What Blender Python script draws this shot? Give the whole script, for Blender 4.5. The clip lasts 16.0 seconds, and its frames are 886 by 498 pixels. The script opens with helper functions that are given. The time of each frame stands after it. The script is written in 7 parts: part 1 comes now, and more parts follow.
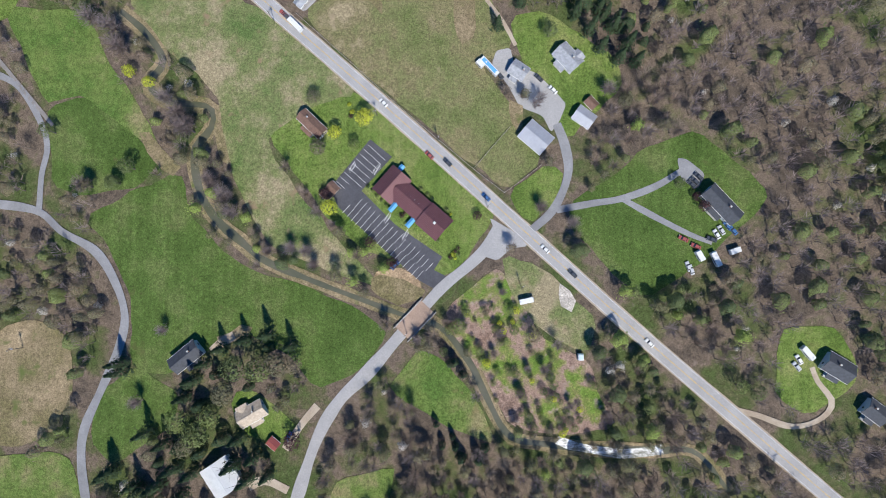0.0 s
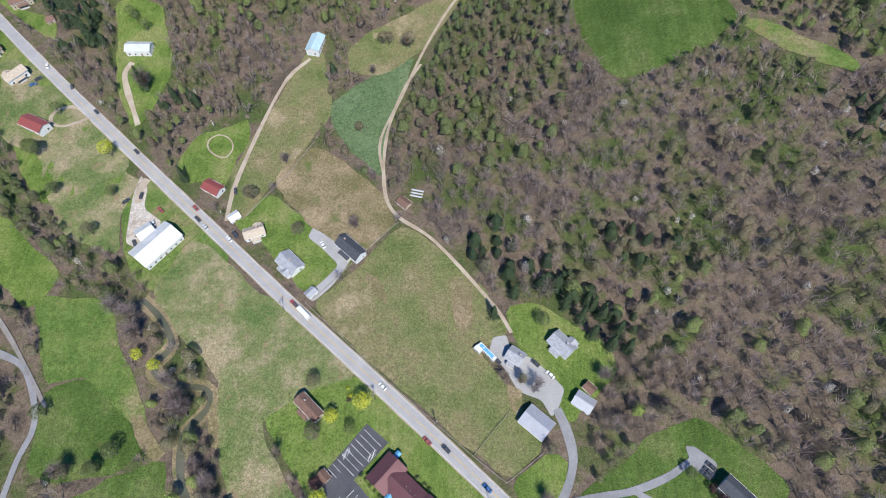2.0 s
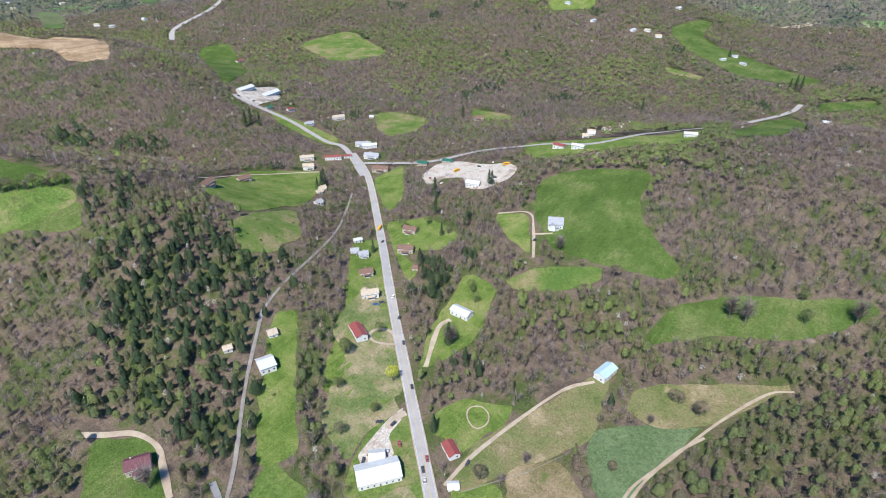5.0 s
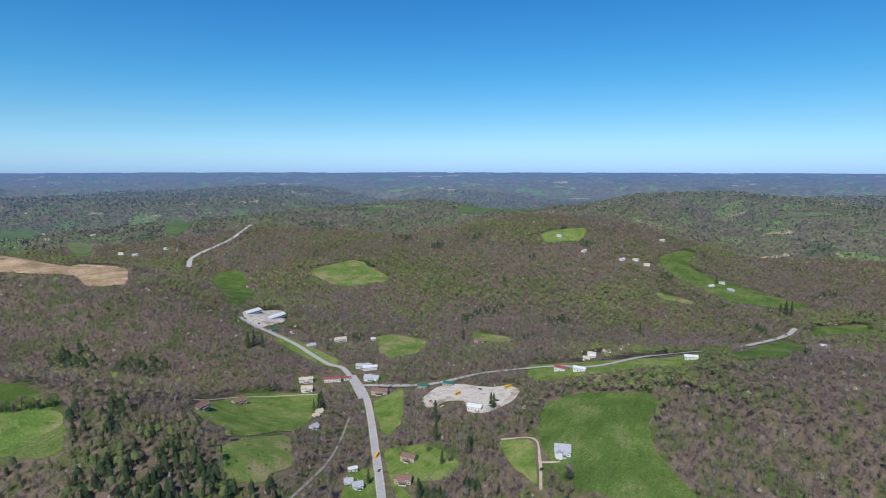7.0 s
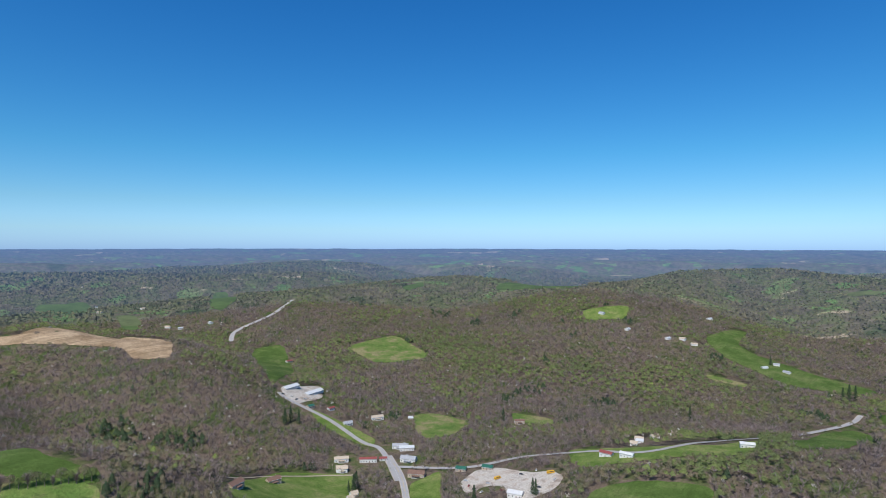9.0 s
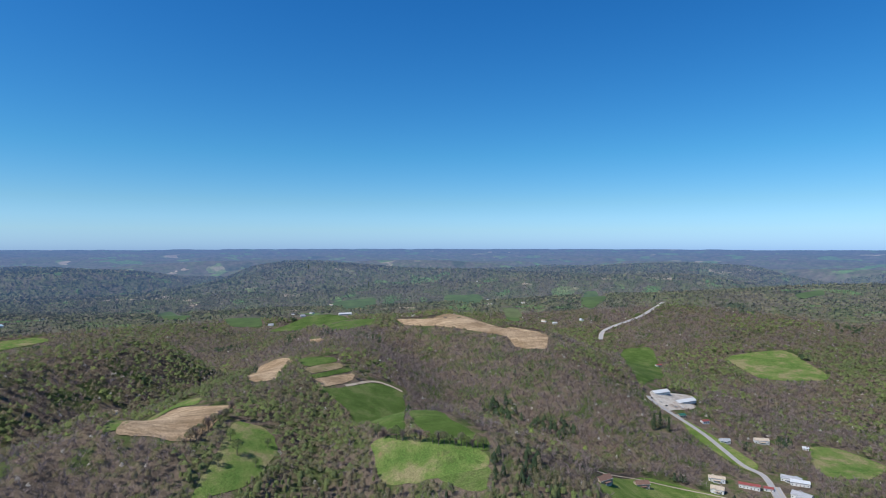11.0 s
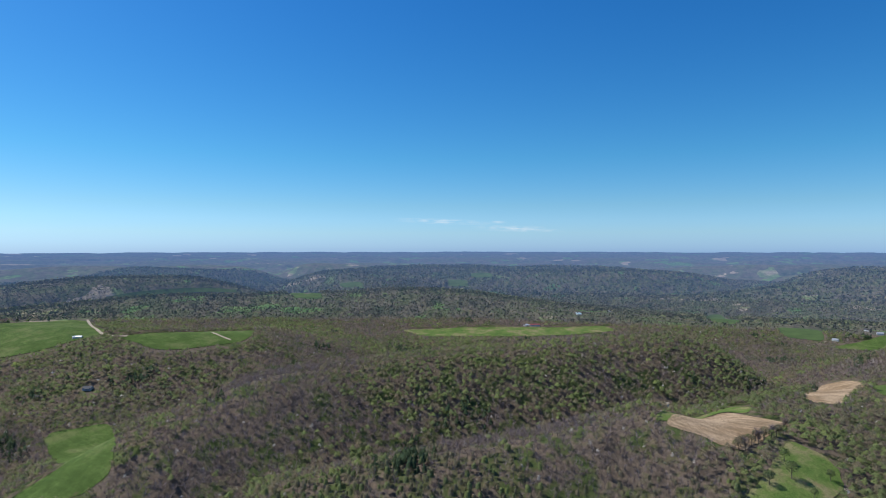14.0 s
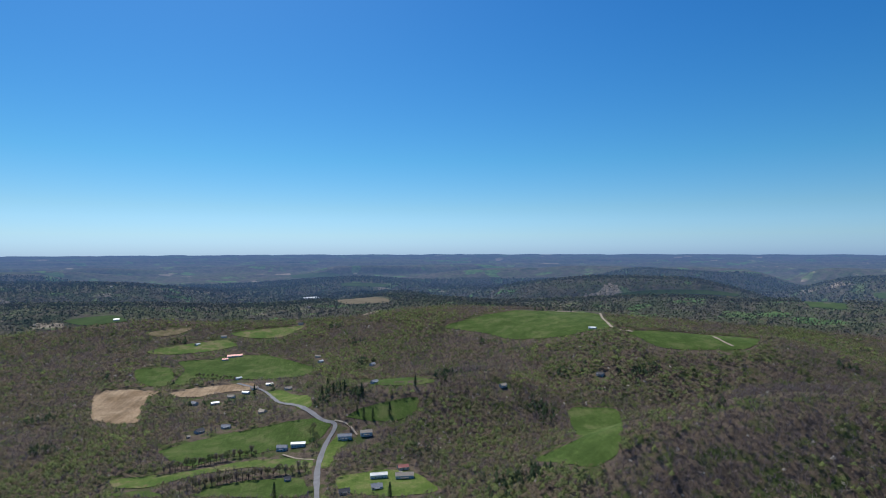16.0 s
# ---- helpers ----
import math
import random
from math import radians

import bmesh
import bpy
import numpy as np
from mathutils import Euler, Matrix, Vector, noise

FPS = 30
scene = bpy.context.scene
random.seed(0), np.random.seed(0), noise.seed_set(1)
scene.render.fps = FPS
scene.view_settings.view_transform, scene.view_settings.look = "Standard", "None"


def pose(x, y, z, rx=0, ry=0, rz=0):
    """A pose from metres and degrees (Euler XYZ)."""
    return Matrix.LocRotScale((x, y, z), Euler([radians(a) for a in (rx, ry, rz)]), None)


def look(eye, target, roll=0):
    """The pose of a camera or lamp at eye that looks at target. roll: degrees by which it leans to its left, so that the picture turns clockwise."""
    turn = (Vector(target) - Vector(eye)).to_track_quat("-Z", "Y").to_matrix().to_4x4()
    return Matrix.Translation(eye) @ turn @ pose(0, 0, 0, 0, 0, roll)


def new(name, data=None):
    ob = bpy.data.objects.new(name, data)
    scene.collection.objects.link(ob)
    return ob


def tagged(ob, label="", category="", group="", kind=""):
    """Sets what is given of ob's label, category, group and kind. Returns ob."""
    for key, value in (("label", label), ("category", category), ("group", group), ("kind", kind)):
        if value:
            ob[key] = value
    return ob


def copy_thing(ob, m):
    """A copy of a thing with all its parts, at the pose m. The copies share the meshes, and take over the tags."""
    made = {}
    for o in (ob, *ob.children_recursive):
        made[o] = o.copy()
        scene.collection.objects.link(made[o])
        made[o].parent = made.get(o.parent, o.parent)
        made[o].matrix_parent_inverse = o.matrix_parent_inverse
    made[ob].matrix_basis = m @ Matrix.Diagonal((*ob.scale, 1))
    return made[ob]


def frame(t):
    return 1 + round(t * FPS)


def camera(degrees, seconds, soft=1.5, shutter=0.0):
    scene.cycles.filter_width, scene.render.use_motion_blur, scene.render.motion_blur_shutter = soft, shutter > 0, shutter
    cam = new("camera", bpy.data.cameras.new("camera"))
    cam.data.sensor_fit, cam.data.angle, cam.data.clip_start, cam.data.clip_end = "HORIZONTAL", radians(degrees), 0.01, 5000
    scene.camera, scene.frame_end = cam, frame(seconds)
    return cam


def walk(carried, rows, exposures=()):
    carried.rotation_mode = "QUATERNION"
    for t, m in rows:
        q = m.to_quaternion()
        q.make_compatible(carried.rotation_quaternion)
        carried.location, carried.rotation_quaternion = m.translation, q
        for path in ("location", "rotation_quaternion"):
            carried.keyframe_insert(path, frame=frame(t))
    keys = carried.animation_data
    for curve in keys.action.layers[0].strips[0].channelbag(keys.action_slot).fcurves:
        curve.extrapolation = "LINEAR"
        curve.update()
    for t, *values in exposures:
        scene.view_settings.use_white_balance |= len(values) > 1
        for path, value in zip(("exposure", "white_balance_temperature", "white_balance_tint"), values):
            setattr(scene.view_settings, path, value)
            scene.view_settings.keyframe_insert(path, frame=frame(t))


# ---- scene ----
cam = camera(74.2, 16.0, soft=1.0)
PATH = [
    (0, 2.47, 1.70, -0.00),
    (0.5, 8.16, 1.62, 0.05),
    (1, 15.32, 1.57, 0.10),
    (1.5, 22.42, 1.55, 0.20),
    (2, 29.74, 1.48, 0.31),
    (2.5, 36.92, 1.40, 1.27),
    (3, 44.23, 0.94, 12.25),
    (3.5, 51.46, 0.42, 24.50),
    (3.7, 54.31, 0.18, 29.01),
    (5.8, 64.76, -0.01, 36.59),
    (6, 67.59, -0.03, 36.61),
    (6.5, 74.85, -0.00, 36.62),
    (7, 82.02, -0.05, 36.64),
    (7.5, 85.40, -0.07, 36.62),
    (8, 88.75, -0.10, 36.62),
    (8.2, 89.55, -0.13, 36.63),
    (10.3, 89.45, 0.02, 63.42),
    (10.5, 89.45, 0.05, 67.13),
    (11, 89.48, -0.01, 75.46),
    (11.5, 89.53, 0.01, 83.71),
    (12, 89.58, -0.02, 92.10),
    (12.5, 89.63, 0.05, 100.17),
    (13, 89.68, -0.02, 107.71),
    (13.5, 89.69, 0.05, 116.29),
    (14, 89.75, 0.04, 125.68),
    (14.5, 89.78, 0.06, 136.60),
    (15, 89.85, 0.04, 148.09),
    (15.5, 89.93, 0.23, 159.80),
    (16, 90.00, 0.13, 171.96),
]
# between the first tilt and the level view the turn slows down, then starts again
PATH += [(4.5, 58.9, 0.1, 36.0), (5.2, 61.2, 0.0, 36.6), (8.7, 89.5, -0.1, 37.4), (9.3, 89.45, -0.1, 45.5), (9.8, 89.45, 0.0, 54.2)]
walk(cam, [(t, pose(0, 0, 270, rx, ry, rz)) for t, rx, ry, rz in sorted(PATH)], [(0, 0.28), (3.7, 0.55), (6, 0.6), (7, 0.1), (13.5, 0.08), (16, -0.27)])

# ---- sky and sun ----
SUN_HEIGHT, SUN_BEARING = 53.0, 163.0  # degrees up, degrees from north towards east
world = bpy.data.worlds.new("sky")
scene.world = world
world.use_nodes = True
wn, wl = world.node_tree.nodes, world.node_tree.links
sky = wn.new("ShaderNodeTexSky")
sky.sky_type, sky.sun_disc = "NISHITA", False
sky.sun_elevation, sky.sun_rotation = radians(SUN_HEIGHT), radians(SUN_BEARING)
sky.altitude, sky.air_density, sky.dust_density, sky.ozone_density = 300, 1.0, 0.6, 3.0
lower = wn.new("ShaderNodeMapping")
lower.inputs["Location"].default_value = (0, 0, 0.012)
wl.new(wn.new("ShaderNodeTexCoord").outputs["Generated"], lower.inputs["Vector"])
wl.new(lower.outputs["Vector"], sky.inputs["Vector"])
deep = wn.new("ShaderNodeHueSaturation")
deep.inputs["Hue"].default_value, deep.inputs["Saturation"].default_value = 0.5, 1.35
wl.new(sky.outputs["Color"], deep.inputs["Color"])
rise = wn.new("ShaderNodeSeparateXYZ")
wl.new(lower.outputs["Vector"], rise.inputs[0])
air = wn.new("ShaderNodeValToRGB")  # low sky is whiter and bluer than the model gives it
while len(air.color_ramp.elements) < 5:
    air.color_ramp.elements.new(0.5)
for e, (at, c) in zip(air.color_ramp.elements, ((0.0, (0.57, 0.95, 2.05)), (0.035, (0.7, 1.0, 1.5)), (0.08, (0.68, 0.97, 1.2)), (0.16, (0.54, 1.0, 1.15)), (0.5, (0.46, 0.92, 1.2)))):
    e.position, e.color = at, (*c, 1)
wl.new(rise.outputs["Z"], air.inputs["Fac"])
cool = wn.new("ShaderNodeMix")
cool.data_type, cool.blend_type = "RGBA", "MULTIPLY"
cool.inputs[0].default_value = 1.0
wl.new(deep.outputs["Color"], cool.inputs[6])
wl.new(air.outputs["Color"], cool.inputs[7])
wl.new(cool.outputs[2], wn["Background"].inputs["Color"])
wn["Background"].inputs["Strength"].default_value = 0.104
sun = new("sun", bpy.data.lights.new("sun", "SUN"))
sun.data.energy, sun.data.angle, sun.data.color = 4.9, radians(0.53), (1.0, 0.96, 0.9)
se, sb = radians(SUN_HEIGHT), radians(SUN_BEARING)
sun.matrix_world = look((0, 0, 0), (-math.cos(se) * math.sin(sb), -math.cos(se) * math.cos(sb), -math.sin(se)))


# ---- materials ----
def material(name, rough=0.9, spec=0.2):
    m = bpy.data.materials.new(name)
    m.use_nodes = True
    b = m.node_tree.nodes["Principled BSDF"]
    b.inputs["Roughness"].default_value = rough
    b.inputs["Specular IOR Level"].default_value = spec
    return m, m.node_tree.nodes, m.node_tree.links, b


def ramp(nodes, links, source, stops):
    r = nodes.new("ShaderNodeValToRGB")
    while len(r.color_ramp.elements) < len(stops):
        r.color_ramp.elements.new(0.5)
    for e, (at, c) in zip(r.color_ramp.elements, stops):
        e.position, e.color = at, (*c, 1)
    links.new(source, r.inputs["Fac"])
    return r.outputs["Color"]


def grain(nodes, links, size, detail=4, rough=0.6, stretch=None, turn=0):
    """Noise with lumps of that many metres, fixed to the world."""
    g = nodes.new("ShaderNodeNewGeometry")
    n = nodes.new("ShaderNodeTexNoise")
    n.inputs["Scale"].default_value = 1.0 / size
    n.inputs["Detail"].default_value = detail
    n.inputs["Roughness"].default_value = rough
    if stretch:
        mp = nodes.new("ShaderNodeMapping")
        mp.inputs["Rotation"].default_value = (0, 0, radians(turn))
        mp.inputs["Scale"].default_value = stretch
        links.new(g.outputs["Position"], mp.inputs["Vector"])
        links.new(mp.outputs["Vector"], n.inputs["Vector"])
    else:
        links.new(g.outputs["Position"], n.inputs["Vector"])
    return n.outputs["Fac"]


def blend(nodes, links, fac, a, b, how="MIX"):
    m = nodes.new("ShaderNodeMix")
    m.data_type, m.blend_type = "RGBA", how
    for key, v in ((0, fac), (6, a), (7, b)):
        if isinstance(v, (int, float)):
            m.inputs[key].default_value = v
        elif isinstance(v, tuple):
            m.inputs[key].default_value = (*v, 1)
        else:
            links.new(v, m.inputs[key])
    return m.outputs[2]


def relief(nodes, links, b, source, depth, strength=0.6):
    bump = nodes.new("ShaderNodeBump")
    bump.inputs["Strength"].default_value, bump.inputs["Distance"].default_value = strength, depth
    links.new(source, bump.inputs["Height"])
    links.new(bump.outputs["Normal"], b.inputs["Normal"])


def soil(name, stops, big=40, small=2.5, streak=None, speck=None):
    """Ground cover: patches of a big size, grain of a small one, and streaks left by mowing or ploughing."""
    m, n, l, b = material(name, 0.95, 0.05)
    base = ramp(n, l, grain(n, l, big, 6, 0.66), [(0.5 + (at - 0.5) * 0.62, c) for at, c in stops])
    fine = grain(n, l, small, 5, 0.7)
    c = blend(n, l, 0.6, base, ramp(n, l, fine, [(0.28, (0.22,) * 3), (0.72, (0.8,) * 3)]), "OVERLAY")
    c = blend(n, l, 0.8, c, ramp(n, l, grain(n, l, 0.55, 4, 0.8), [(0.32, (0.15,) * 3), (0.68, (0.87,) * 3)]), "OVERLAY")
    if streak:
        s = grain(n, l, streak[0], 2, 0.5, (1, 0.03, 1), streak[1])
        c = blend(n, l, streak[2], c, ramp(n, l, s, [(0.35, (0.3,) * 3), (0.65, (0.7,) * 3)]), "OVERLAY")
    if speck:
        c = blend(n, l, ramp(n, l, grain(n, l, speck[0], 3, 0.6), [(speck[1], (0,) * 3), (speck[1] + 0.12, (1,) * 3)]), c, speck[2])
    l.new(c, b.inputs["Base Color"])
    relief(n, l, b, fine, 0.4)
    return m


COVER = {
    "hay": soil("young_hay", [(0.3, (0.05, 0.083, 0.02)), (0.5, (0.068, 0.106, 0.027)), (0.7, (0.105, 0.128, 0.045))], 38, 1.6, (3, 25, 0.22), (13, 0.66, (0.085, 0.085, 0.035))),
    "hay2": soil("blue_green_hay", [(0.3, (0.075, 0.115, 0.05)), (0.7, (0.11, 0.15, 0.075))], 40, 2),
    "lawn": soil("mown_lawn", [(0.3, (0.075, 0.12, 0.026)), (0.5, (0.11, 0.155, 0.038)), (0.7, (0.165, 0.18, 0.065))], 22, 1.2, (1.6, -45, 0.2)),
    "meadow": soil("meadow_grass", [(0.3, (0.07, 0.12, 0.028)), (0.5, (0.105, 0.145, 0.04)), (0.68, (0.19, 0.17, 0.085))], 35, 1.8, None, (16, 0.62, (0.2, 0.15, 0.08))),
    "pasture": soil("grazed_pasture", [(0.3, (0.095, 0.118, 0.04)), (0.48, (0.14, 0.145, 0.062)), (0.6, (0.165, 0.145, 0.075)), (0.72, (0.25, 0.205, 0.125))], 34, 1.4, None, (14, 0.66, (0.33, 0.26, 0.17))),
    "rough": soil("rough_grass", [(0.3, (0.085, 0.125, 0.04)), (0.48, (0.14, 0.155, 0.065)), (0.66, (0.25, 0.21, 0.13))], 28, 1.5, None, (9, 0.6, (0.22, 0.16, 0.10))),
    "tan": soil("bare_tilled_soil", [(0.3, (0.21, 0.145, 0.085)), (0.6, (0.32, 0.235, 0.15)), (0.75, (0.40, 0.30, 0.19))], 50, 2.5, (5, 60, 0.5)),
    "tan2": soil("dry_grass", [(0.3, (0.13, 0.115, 0.055)), (0.6, (0.21, 0.165, 0.10)), (0.75, (0.27, 0.21, 0.13))], 24, 1.6, None, (10, 0.6, (0.10, 0.12, 0.04))),
    "gravel": soil("crushed_gravel", [(0.3, (0.30, 0.27, 0.235)), (0.5, (0.42, 0.385, 0.335)), (0.62, (0.36, 0.31, 0.26)), (0.75, (0.22, 0.18, 0.145))], 22, 1.4),
    "brush": soil("brown_brush", [(0.3, (0.17, 0.115, 0.09)), (0.46, (0.25, 0.175, 0.14)), (0.56, (0.16, 0.17, 0.06)), (0.68, (0.11, 0.17, 0.035))], 16, 1.2, None, (5, 0.6, (0.30, 0.23, 0.19))),
}
LITTER = soil("leaf_litter", [(0.3, (0.08, 0.064, 0.05)), (0.45, (0.13, 0.10, 0.076)), (0.55, (0.085, 0.085, 0.042)), (0.66, (0.06, 0.08, 0.028))], 30, 2.0, None, (9, 0.66, (0.2, 0.16, 0.13)))


def road_surface(name, light, dark):
    m, n, l, b = material(name, 0.85, 0.2)
    c = ramp(n, l, grain(n, l, 9, 5, 0.65), [(0.3, dark), (0.7, light)])
    c = blend(n, l, 0.4, c, ramp(n, l, grain(n, l, 0.6, 3, 0.6), [(0.3, (0.35,) * 3), (0.7, (0.65,) * 3)]), "OVERLAY")
    l.new(c, b.inputs["Base Color"])
    return m


PALE_ASPHALT = road_surface("worn_asphalt", (0.34, 0.33, 0.32), (0.27, 0.265, 0.26))
GREY_ASPHALT = road_surface("patched_asphalt", (0.25, 0.25, 0.255), (0.17, 0.17, 0.175))
NEW_ASPHALT = road_surface("sealed_asphalt", (0.085, 0.085, 0.095), (0.055, 0.055, 0.062))
BALLAST = road_surface("grey_ballast", (0.27, 0.25, 0.235), (0.15, 0.135, 0.12))
GRAVEL_TRACK = road_surface("gravel_track", (0.42, 0.36, 0.28), (0.27, 0.21, 0.15))


def plain(name, colour, rough=0.6, metal=0.0, vary=0.25, size=1.5, spec=0.4):
    m, n, l, b = material(name, rough, spec)
    b.inputs["Metallic"].default_value = metal
    d = tuple(max(0, v * (1 - vary)) for v in colour)
    h = tuple(min(1, v * (1 + vary * 0.6)) for v in colour)
    l.new(ramp(n, l, grain(n, l, size, 5, 0.65), [(0.3, d), (0.7, h)]), b.inputs["Base Color"])
    return m


def leafage(name, stops, gaps=0.0, size=1.3):
    """Leaves and twigs: each tree has its own tone, with light and dark sprays; light shines partly through, and gaps let the ground show."""
    m, n, l, b = material(name, 0.85, 0.08)
    a = n.new("ShaderNodeAttribute")
    a.attribute_name = "tone"
    g = n.new("ShaderNodeNewGeometry")
    c = ramp(n, l, a.outputs["Fac"], stops)
    c = blend(n, l, 0.3, c, ramp(n, l, g.outputs["Random Per Island"], [(0, (0.35,) * 3), (1, (0.65,) * 3)]), "OVERLAY")
    fine = grain(n, l, size, 3, 0.7)
    c = blend(n, l, 0.5, c, ramp(n, l, fine, [(0.36, (0.25,) * 3), (0.64, (0.8,) * 3)]), "OVERLAY")
    l.new(c, b.inputs["Base Color"])
    relief(n, l, b, fine, 0.8, 0.5)
    thin = n.new("ShaderNodeBsdfTranslucent")
    l.new(c, thin.inputs["Color"])
    both = n.new("ShaderNodeMixShader")
    both.inputs[0].default_value = 0.3
    l.new(b.outputs[0], both.inputs[1])
    l.new(thin.outputs[0], both.inputs[2])
    out = both.outputs[0]
    if gaps:
        hole = ramp(n, l, grain(n, l, size * 0.7, 4, 0.75), [(gaps - 0.03, (0,) * 3), (gaps + 0.03, (1,) * 3)])
        mix = n.new("ShaderNodeMixShader")
        l.new(hole, mix.inputs[0])
        l.new(n.new("ShaderNodeBsdfTransparent").outputs[0], mix.inputs[1])
        l.new(out, mix.inputs[2])
        out = mix.outputs[0]
    l.new(out, n["Material Output"].inputs["Surface"])
    return m


TONES = {
    "bare": [(0, (0.155, 0.121, 0.113)), (0.3, (0.193, 0.153, 0.143)), (0.6, (0.235, 0.193, 0.182)), (0.8, (0.21, 0.149, 0.13)), (1, (0.193, 0.165, 0.126))],
    "bud": [(0, (0.127, 0.126, 0.0777)), (0.35, (0.163, 0.153, 0.0932)), (0.7, (0.212, 0.179, 0.117)), (0.85, (0.194, 0.147, 0.112)), (1, (0.176, 0.189, 0.0855))],
    "fresh": [(0, (0.108, 0.137, 0.064)), (0.5, (0.151, 0.18, 0.072)), (0.85, (0.187, 0.23, 0.08)), (1, (0.245, 0.317, 0.08))],
    "pine": [(0, (0.035, 0.06, 0.0345)), (1, (0.0688, 0.1, 0.0504))],
    "bloom": [(0, (0.36, 0.34, 0.30)), (1, (0.48, 0.45, 0.41))],
    "yellow": [(0, (0.40, 0.46, 0.05)), (1, (0.5, 0.5, 0.07))],
    "purple": [(0, (0.05, 0.025, 0.032)), (1, (0.085, 0.045, 0.05))],
}
LEAF = {k: leafage(k + "_foliage", v) for k, v in TONES.items()}
GAPPY = {k: leafage(k + "_crown", v, {"bare": 0.565, "bud": 0.49, "fresh": 0.45, "pine": 0.45}.get(k, 0.5), 0.7) for k, v in TONES.items()}
BARK = plain("grey_bark", (0.13, 0.11, 0.09), 0.9)
RIDGES = []
RIDGES.append((150, [(470, -260, 55), (430, -60, 55), (330, 140, 58), (215, 300, 52)]))
RIDGES.append((200, [(-149, 599, 62), (-22, 660, 80), (114, 665, 82), (500, 520, 80)]))
RIDGES.append((360, [(-1472, 1108, 108), (-1446, 1781, 122), (-944, 1620, 118)]))
RIDGES.append((370, [(-705, 1522, 128), (-707, 2279, 150), (-500, 2541, 150), (-73, 2127, 132)]))
RIDGES.append((132, [(-610, 155, 77), (-527, 191, 75), (-456, 200, 62)]))
RIDGES.append((202, [(-1140, 324, 106), (-1006, 405, 106), (-919, 425, 93)]))
RIDGES.append((179, [(-610, -106, 90), (-802, -23, 97), (-926, 77, 100), (-1247, 126, 106), (-1196, 299, 106)]))
RIDGES.append((117, [(-595, 112, 82), (-551, 193, 62)]))
RIDGES.append((140, [(-480, -593, 90), (-585, -578, 101), (-672, -517, 110), (-842, -373, 117), (-1012, -249, 117)]))
RIDGES.append((100, [(-360, -399, 55), (-434, -328, 71), (-507, -254, 84), (-594, -178, 95)]))
RIDGES.append((234, [(-237, -1725, 87), (-461, -1497, 95), (-593, -1140, 95), (-736, -1037, 90)]))
RIDGES.append((179, [(951, -1874, 75), (599, -1678, 68)]))
RIDGES.append((124, [(-340, -615, 77), (-502, -626, 82)]))
RIDGES.append((117, [(-2, -965, 50), (-215, -992, 56)]))
RIDGES.append((110, [(-330, -170, 16), (-260, -210, 14)]))
# ---- the lie of the land: metres from the point below the camera, x east, y north ----
EYE = 270.0


def lattice(i, j, seed):
    v = np.sin(i * 127.1 + j * 311.7 + seed * 74.7) * 43758.5453
    return v - np.floor(v)


def waves(x, y, size, seed=0):
    """Smooth noise from 0 to 1 with lumps of that size."""
    x, y = x / size, y / size
    i, j = np.floor(x), np.floor(y)
    u, v = x - i, y - j
    u, v = u * u * (3 - 2 * u), v * v * (3 - 2 * v)
    a, b = lattice(i, j, seed), lattice(i + 1, j, seed)
    c, d = lattice(i, j + 1, seed), lattice(i + 1, j + 1, seed)
    return a + (b - a) * u + (c - a) * v + (a - b - c + d) * u * v


def step_up(x, lo, hi):
    t = np.clip((x - lo) / (hi - lo), 0, 1)
    return t * t * (3 - 2 * t)


def height(x, y):
    """Height of the ground above the valley floor."""
    x, y = np.asarray(x, float), np.asarray(y, float)
    r = np.hypot(x, y)
    total = np.zeros_like(x)
    for width, crest in RIDGES:
        best = np.zeros_like(x)
        for (ax, ay, az), (bx, by, bz) in zip(crest, crest[1:]):
            lx, ly = bx - ax, by - ay
            t = np.clip(((x - ax) * lx + (y - ay) * ly) / (lx * lx + ly * ly), 0, 1)
            away = ((x - ax - t * lx) ** 2 + (y - ay - t * ly) ** 2) / width ** 2
            best = np.maximum(best, (az + (bz - az) * t) * np.exp(-away))
        total += best ** 4
    z = total ** 0.25
    far = step_up(r, 1000, 2400)
    wx, wy = x + 500 * (waves(x, y, 900, 21) - 0.5), y + 500 * (waves(x, y, 900, 22) - 0.5)
    upland = step_up(np.abs(2 * waves(wx, wy, 1250, 1) - 1), 0.0, 0.6)  # a plateau cut by winding valleys
    rolling = 8 + 78 * upland + 52 * waves(wx, wy, 620, 2) * (0.35 + 0.65 * upland) + 16 * waves(x, y, 260, 3)
    rolling *= 1 - 0.6 * step_up(r, 3800, 9000)
    z = z * (1 - 0.8 * step_up(r, 2900, 5000)) + rolling * far * (1 - 0.85 * np.clip(z / 90, 0, 1))
    return z + (waves(x, y, 90, 4) - 0.5) * 3 * step_up(r, 250, 700) - r * r / 2.0e7


def drawn_in(r):
    """By how much far land is shrunk towards the camera, keeping its view from there, so that it ends 4.9 km out."""
    r = np.maximum(np.asarray(r, float), 1.0)
    return np.where(r < 1800, 1.0, (1800 + 3100 * (1 - 1 / (1 + (r - 1800) / 3100))) / r)


